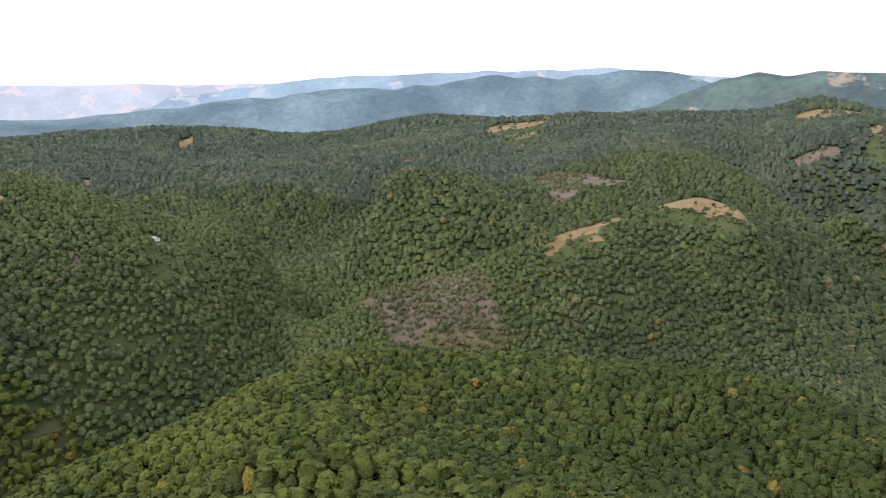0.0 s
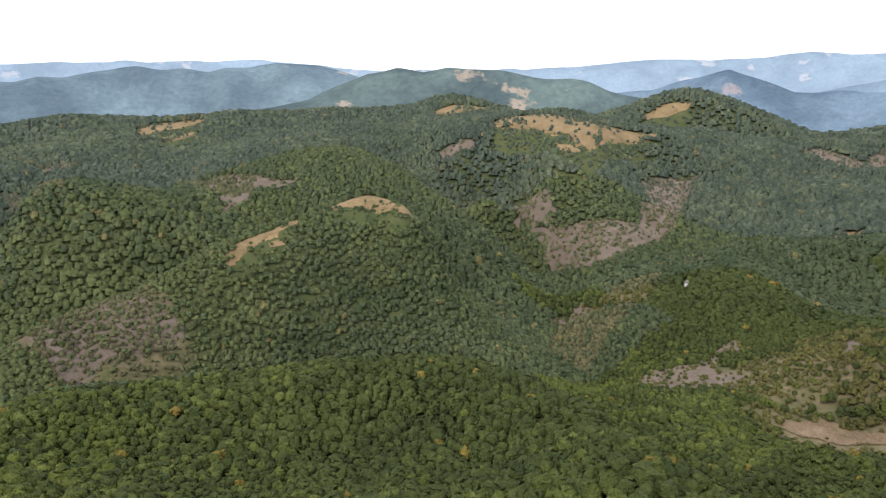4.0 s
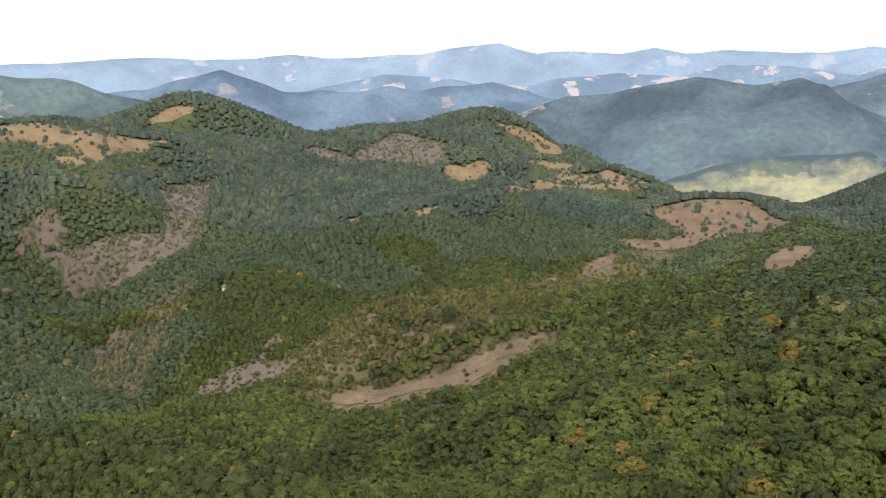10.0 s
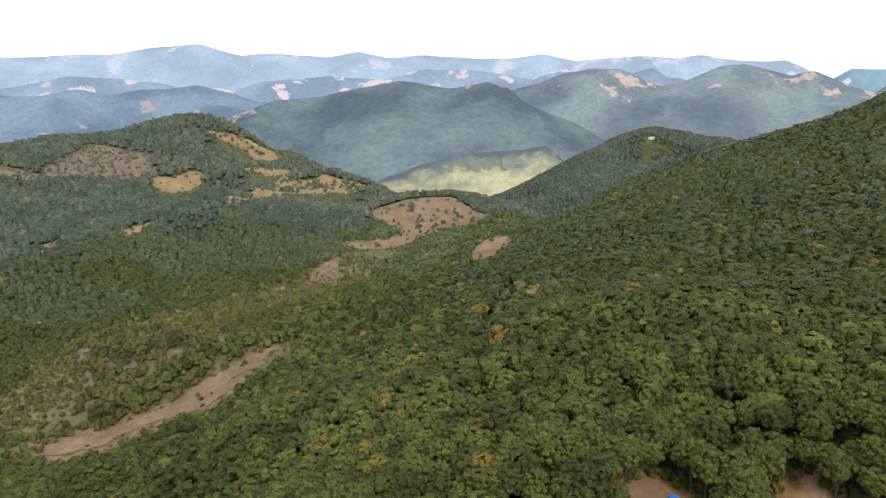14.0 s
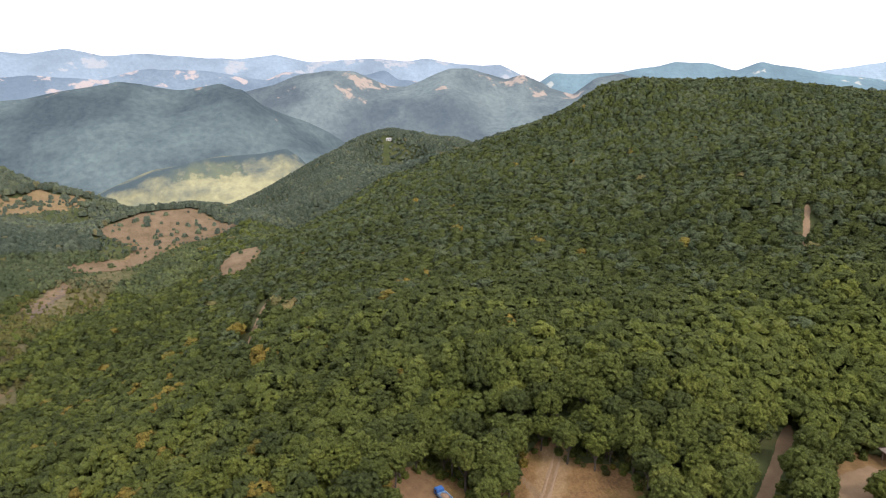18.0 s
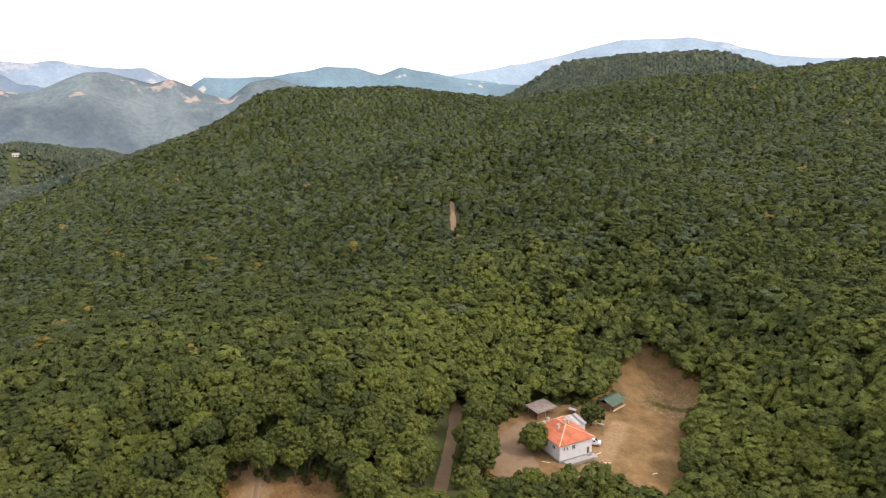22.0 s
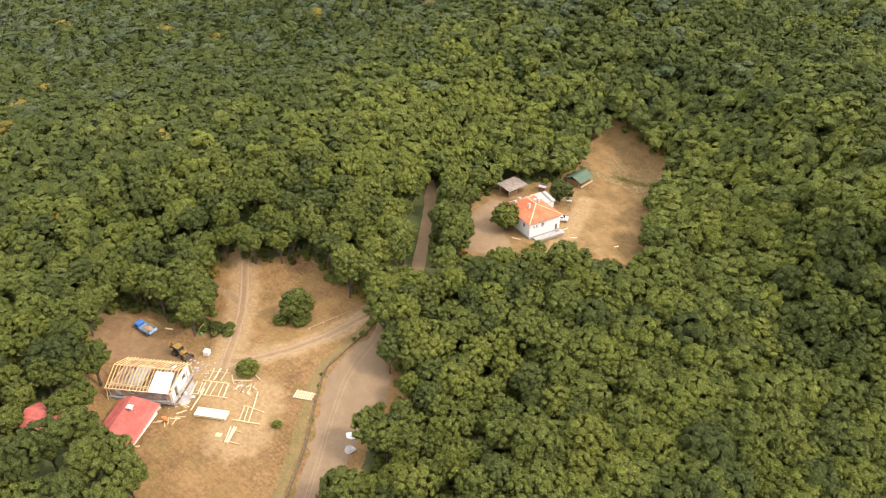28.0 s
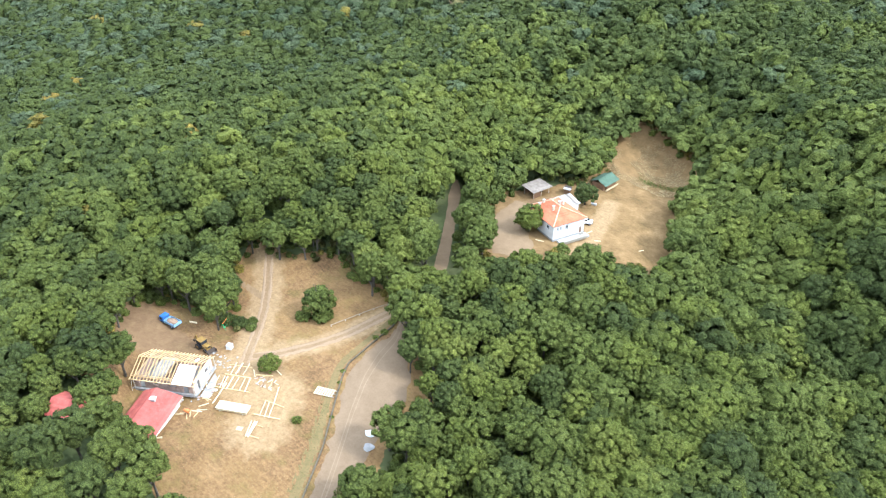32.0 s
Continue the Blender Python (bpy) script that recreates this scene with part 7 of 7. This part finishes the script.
# timber laid out on the ground
def timber_rack(label, bearers, boards, width=0.16):
    """Bearers on the ground with boards laid across them; plan ends given as x0, y0, x1, y1."""
    cx, cy = boards[0][0], boards[0][1]
    e = thing("timber_rack", label, "timber", at(cx, cy), "timber laid out on the ground")
    z = float(height(cx, cy))
    for ends, h, nm in ((bearers, 0.12, "bearer"), (boards, 0.28, "board")):
        for x0, y0, x1, y1 in ends:
            a = Vector((x0 - cx, y0 - cy, float(height(x0, y0)) - z + h))
            b = Vector((x1 - cx, y1 - cy, float(height(x1, y1)) - z + h))
            part(nm, beamed(a, b, width * (1.5 if (x0 * 7 + y0) % 3 < 0.8 else 1.0), 0.14), PALE_TIMBER if nm == "board" else TIMBER, e)


timber_rack("sawn beams laid across bearers beside the half-built house",
            [(109.6, -49.4, 104.5, -52.4), (111.4, -51.7, 107.2, -54.4), (108.1, -45.7, 101.1, -49.8)],
            [(110.8, -53.1, 108.5, -50.1), (109.7, -53.9, 107.7, -50.8), (108.5, -54.8, 106.4, -51.7), (109.9, -48.3, 107.6, -45.3), (108.9, -49.0, 106.6, -46.3),
             (108.4, -49.4, 106.4, -46.8), (107.5, -50.2, 105.2, -47.0), (106.4, -50.8, 104.3, -47.7), (105.2, -51.5, 102.9, -48.6), (104.4, -52.2, 101.8, -49.1), (106.8, -48.1, 103.6, -42.9)])
timber_rack("pale boards laid across two bearers on the dry yard", [(97.1, -50.7, 92.8, -52.3), (95.5, -47.0, 90.8, -49.9)],
            [(96.6, -50.6, 94.1, -47.4), (95.8, -50.9, 93.2, -47.9), (95.2, -51.7, 92.5, -48.4), (98.0, -54.8, 95.2, -51.7)])
timber_rack("three pale beams on short bearers", [(94.1, -45.2, 91.5, -46.3), (91.7, -43.1, 89.6, -44.2)], [(94.1, -45.7, 91.6, -42.6), (93.2, -46.3, 91.1, -42.8), (93.6, -46.1, 91.4, -42.9)])
timber_rack("low square of old boards round a heap of rubble", [(104.6, -53.7, 101.8, -56.0), (101.1, -55.5, 98.9, -53.0)], [(106.2, -54.2, 104.0, -53.1), (102.9, -57.5, 100.6, -57.3)])

stack = thing("board_stack", "long stack of boards under a pale cover", "timber", at(99.4, -45.0, -149))
part("bearer", beamed((-2.4, -1.1, 0.1), (-2.4, 1.1, 0.1), 0.2, 0.2), GREY_TIMBER, stack)
part("bearer", beamed((2.4, -1.1, 0.1), (2.4, 1.1, 0.1), 0.2, 0.2), GREY_TIMBER, stack)
for k in range(6):
    part("board", boxed(-3.2 + 0.05 * (k % 2), 3.2 - 0.05 * (k % 2), -1.0, 1.0, 0.203 + k * 0.085, 0.28 + k * 0.085), PALE_TIMBER, stack)
part("cover", slab([(-3.3, -1.06, 0.76), (3.3, -1.06, 0.76), (3.3, 1.06, 0.78), (-3.3, 1.06, 0.78)], 0.03), COVER, stack, "pale cover sheet")

crate = thing("block_pallet", "wrapped white cube of blocks on a pallet", "pallet", at(116.4, -54.8, 30))
part("pallet", boxed(-0.65, 0.65, -0.65, 0.65, 0, 0.14), GREY_TIMBER, crate)
part("blocks", boxed(-0.6, 0.6, -0.6, 0.6, 0.143, 1.15, 0.04), MEMBRANE, crate)
tile = thing("square_board", "small pale square board lying on the ground", "board", at(94.2, -43.0, 30))
part("board", boxed(-0.6, 0.6, -0.45, 0.45, 0.02, 0.1), PALE_TIMBER, tile)

pallet = thing("slatted_pallet", "row of pale slats leaning by the low wall", "pallet", at(90.6, -60.6, 207))
for k in range(8):
    part("slat", boxed(-1.9 + k * 0.52, -1.62 + k * 0.52, -1.1, 1.1, 0.18, 0.24), PALE_TIMBER, pallet)
for y in (-0.9, 0.0, 0.9):
    part("bearer", beamed((-2.0, y, 0.09), (2.4, y, 0.09), 0.12, 0.16), GREY_TIMBER, pallet)

mixer = thing("concrete_mixer", "orange concrete mixer beside the old building", "mixer", at(105.0, -38.2, 40))
part("drum", tubed((-0.1, 0, 0.75), (0.55, 0, 1.15), 0.45, 14, 0.25), ORANGE, mixer)
part("drum_base", tubed((-0.45, 0, 0.55), (-0.105, 0, 0.747), 0.28, 14, 0.45), ORANGE, mixer)
for sy in (-0.45, 0.45):
    part("leg", beamed((-0.3, sy, 0), (0, sy * 0.8, 0.9), 0.08, 0.08), RUST, mixer)
    part("leg", beamed((0.4, sy, 0), (0, sy * 0.8, 0.9), 0.08, 0.08), RUST, mixer)
part("shaft", beamed((0.6, 0.2, 0.1), (2.4, 0.4, 0.12), 0.14, 0.12), PALE_TIMBER, mixer)

swing = thing("swing", "small garden swing with a red bar and green seats", "swing", at(124.4, -58.6, 120))
part("top_bar", beamed((-1.1, 0, 1.9), (1.1, 0, 1.9), 0.1, 0.1), ORANGE, swing)
for sx in (-1, 1):
    for sy in (-0.7, 0.7):
        part("leg", beamed((sx * 1.1, sy, 0), (sx * 1.05, 0, 1.9), 0.08, 0.08), PLAY_GREEN, swing)
    part("seat", boxed(sx * 0.5 - 0.25, sx * 0.5 + 0.25, -0.2, 0.2, 0.45, 0.52), PLAY_GREEN, swing)
    part("chain", beamed((sx * 0.5, 0, 0.52), (sx * 0.5, 0, 1.86), 0.03, 0.03), RUST, swing)

# rubble, sheets and offcuts
scrap = random.Random(11)


def lump(r, seed, flat=0.5):
    bm = bmesh.new()
    bmesh.ops.create_icosphere(bm, subdivisions=1, radius=r)
    g = random.Random(seed)
    for v in bm.verts:
        v.co *= g.uniform(0.65, 1.2)
        v.co.z *= flat
    return bm


for k in range(34):
    x, y = scrap.gauss(112.6, 1.4), scrap.gauss(-51.3, 1.2)
    e = thing("rubble", "broken white plaster and block lying in a heap", "rubble", at(x, y, scrap.uniform(0, 360), 0.08), "rubble by the digger")
    part("chunk", lump(scrap.uniform(0.15, 0.4), k, 0.4), DUSTY if k % 3 else CONCRETE, e)
for k in range(30):
    x, y = scrap.uniform(98.8, 103.8), scrap.uniform(-55.2, -52.2)
    e = thing("offcut", "scrap of wood and rubble in the low frame", "rubble", at(x, y, scrap.uniform(0, 360)), "offcuts in the low frame")
    part("piece", boxed(-scrap.uniform(0.2, 0.7), 0.3, -0.08, 0.08, 0.0, 0.14), (PALE_TIMBER, DUST, BROWN_WOOD, BLOCK)[k % 4], e)
for k in range(26):
    x, y = scrap.gauss(108.8, 1.2), scrap.gauss(-44.4, 2.6)
    e = thing("rubble", "plaster dust and broken block by the end wall", "rubble", at(x, y, scrap.uniform(0, 360), 0.1), "rubble by the end wall")
    part("chunk", lump(scrap.uniform(0.15, 0.45), 90 + k, 0.4), (RENDERED, DUST, BLOCK)[k % 3], e)
for k in range(10):
    x, y = scrap.uniform(102.5, 107.5), scrap.uniform(-43.5, -37.5)
    e = thing("plank", "plank lying on the trodden earth", "plank", at(x, y, scrap.uniform(0, 360)), "planks on the building site")
    part("board", boxed(-1.0, 1.0, -0.1, 0.1, 0.0, 0.07), TIMBER if k % 2 else PALE_TIMBER, e)
heap = thing("lime_heap", "heap of white lime at the edge of the gravel", "heap", at(76.6, -60.6, 20))
part("heap", lump(1.2, 5, 0.35), MEMBRANE, heap)
spill = thing("lime_heap", "grey spilled sand at the edge of the gravel", "heap", at(74.4, -58.0, 60))
part("heap", lump(1.5, 8, 0.18), DUST, spill)


# ---- the low wall and the log rail ----
low_wall = thing("low_wall", "long low weathered concrete wall between yard and gravel strip", "wall", Matrix())
run = [(97.8, -90.0), (96.1, -84.7), (95.1, -77.8), (93.7, -69.6), (91.8, -66.5), (89.0, -62.9), (80.0, -51.8), (72.7, -41.2), (64.0, -29.5)]
for (x0, y0), (x1, y1) in zip(run, run[1:]):
    n = max(1, round(math.hypot(x1 - x0, y1 - y0) / 2.2))
    for k in range(n):
        a, b = (k + 0.02) / n, (k + 0.98) / n
        p0 = (x0 + (x1 - x0) * a, y0 + (y1 - y0) * a)
        p1 = (x0 + (x1 - x0) * b, y0 + (y1 - y0) * b)
        part("wall_segment", beamed((*p0, float(height(*p0)) + 0.08), (*p1, float(height(*p1)) + 0.08), 0.26, 0.5), OLD_WALL, low_wall)
PEELED = wood_material("weathered_log", (0.24, 0.19, 0.13), (0.36, 0.29, 0.21))
rail = thing("log_rail", "rail of weathered logs on short posts beside the wheel ruts", "fence", Matrix())
run = [(106.6, -75.2), (105.7, -78.7), (104.8, -82.2), (103.8, -85.8), (102.6, -89.2)]
for (x0, y0), (x1, y1) in zip(run, run[1:]):
    z0, z1 = float(height(x0, y0)), float(height(x1, y1))
    part("log", tubed((x0, y0, z0 + 0.45), (x1, y1, z1 + 0.47), 0.08, 8), PEELED, rail)
for x, y in run:
    z = float(height(x, y))
    part("post", tubed((x, y, z - 0.2), (x, y, z + 0.5), 0.11, 8), GREY_TIMBER, rail)


# ---- lonely huts on the far hills ----
def hut(x, y, rz, roof, label, size=0.75):
    e = thing("hut", label, "hut", at(x, y, rz))
    s = size
    part("wall", wall_with_holes(7 * s, 2.6 * s, 0.25, [(1.0 * s, 1.9 * s, 0, 2.0 * s), (3.6 * s, 4.8 * s, 0.9 * s, 1.9 * s)]), RENDERED, e)
    part("wall", boxed(0, 0.25, 0.25, 5 * s, -1.0, 2.6 * s), RENDERED, e)
    part("wall", boxed(7 * s - 0.25, 7 * s, 0.25, 5 * s, -1.0, 2.6 * s), RENDERED, e)
    part("wall", boxed(0.25, 7 * s - 0.25, 5 * s - 0.25, 5 * s, -1.0, 2.6 * s), RENDERED, e)
    roof_rows("roof_slope", ((-0.4, -0.5, 2.5 * s), (7 * s + 0.4, -0.5, 2.5 * s), (7 * s + 0.4, 2.5 * s, 4.0 * s), (-0.4, 2.5 * s, 4.0 * s)), 5, roof, e, 0.03)
    roof_rows("roof_slope", ((7 * s + 0.4, 5 * s + 0.5, 2.5 * s), (-0.4, 5 * s + 0.5, 2.5 * s), (-0.4, 2.5 * s, 4.0 * s), (7 * s + 0.4, 2.5 * s, 4.0 * s)), 5, roof, e, 0.03)


hut(388, 335, -140, GREY_SHEET, "lonely white hut with a weathered roof on a wooded ridge")
hut(-126, 392, 160, ZINC, "lonely hut with a pale roof among trees")
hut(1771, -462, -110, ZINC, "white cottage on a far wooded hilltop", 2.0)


COVER_GRASS = plain("bleached_grass", (0.38, 0.28, 0.14), 0.9, scale=0.6, amount=0.4)

# ---- long grass at the far end of the house meadow, with a green strip across it ----
mx, my = rng.uniform(62, 118, 22000), rng.uniform(-218, -160, 22000)
strip = np.abs(my + 197.5 - 0.13 * (mx - 96)) + 1.2 * (value_noise(mx, my, 5, 2) - 0.5)
far_end = inside(CLEAR[1], mx, my) & ((my < -188 - 8 * value_noise(mx, my, 12, 2)))
rank = far_end & (strip < 2.6 * rng.random(mx.size)) & (mx < 98) | inside(CLEAR[1], mx, my) & (np.hypot((mx - 107) / 5, (my + 189) / 3) < 1)
long_grass = far_end & ~rank & (value_noise(mx, my, 4, 3) > 0.42)
tufts("long pale dry grass at the end of the meadow", mx[long_grass], my[long_grass], rng.uniform(0.12, 0.22, int(long_grass.sum())), COVER_GRASS, 6.0)
tufts("strip of green weeds across the dry meadow", mx[rank], my[rank], rng.uniform(0.15, 0.32, int(rank.sum())), LEAF["light"], 5.0)
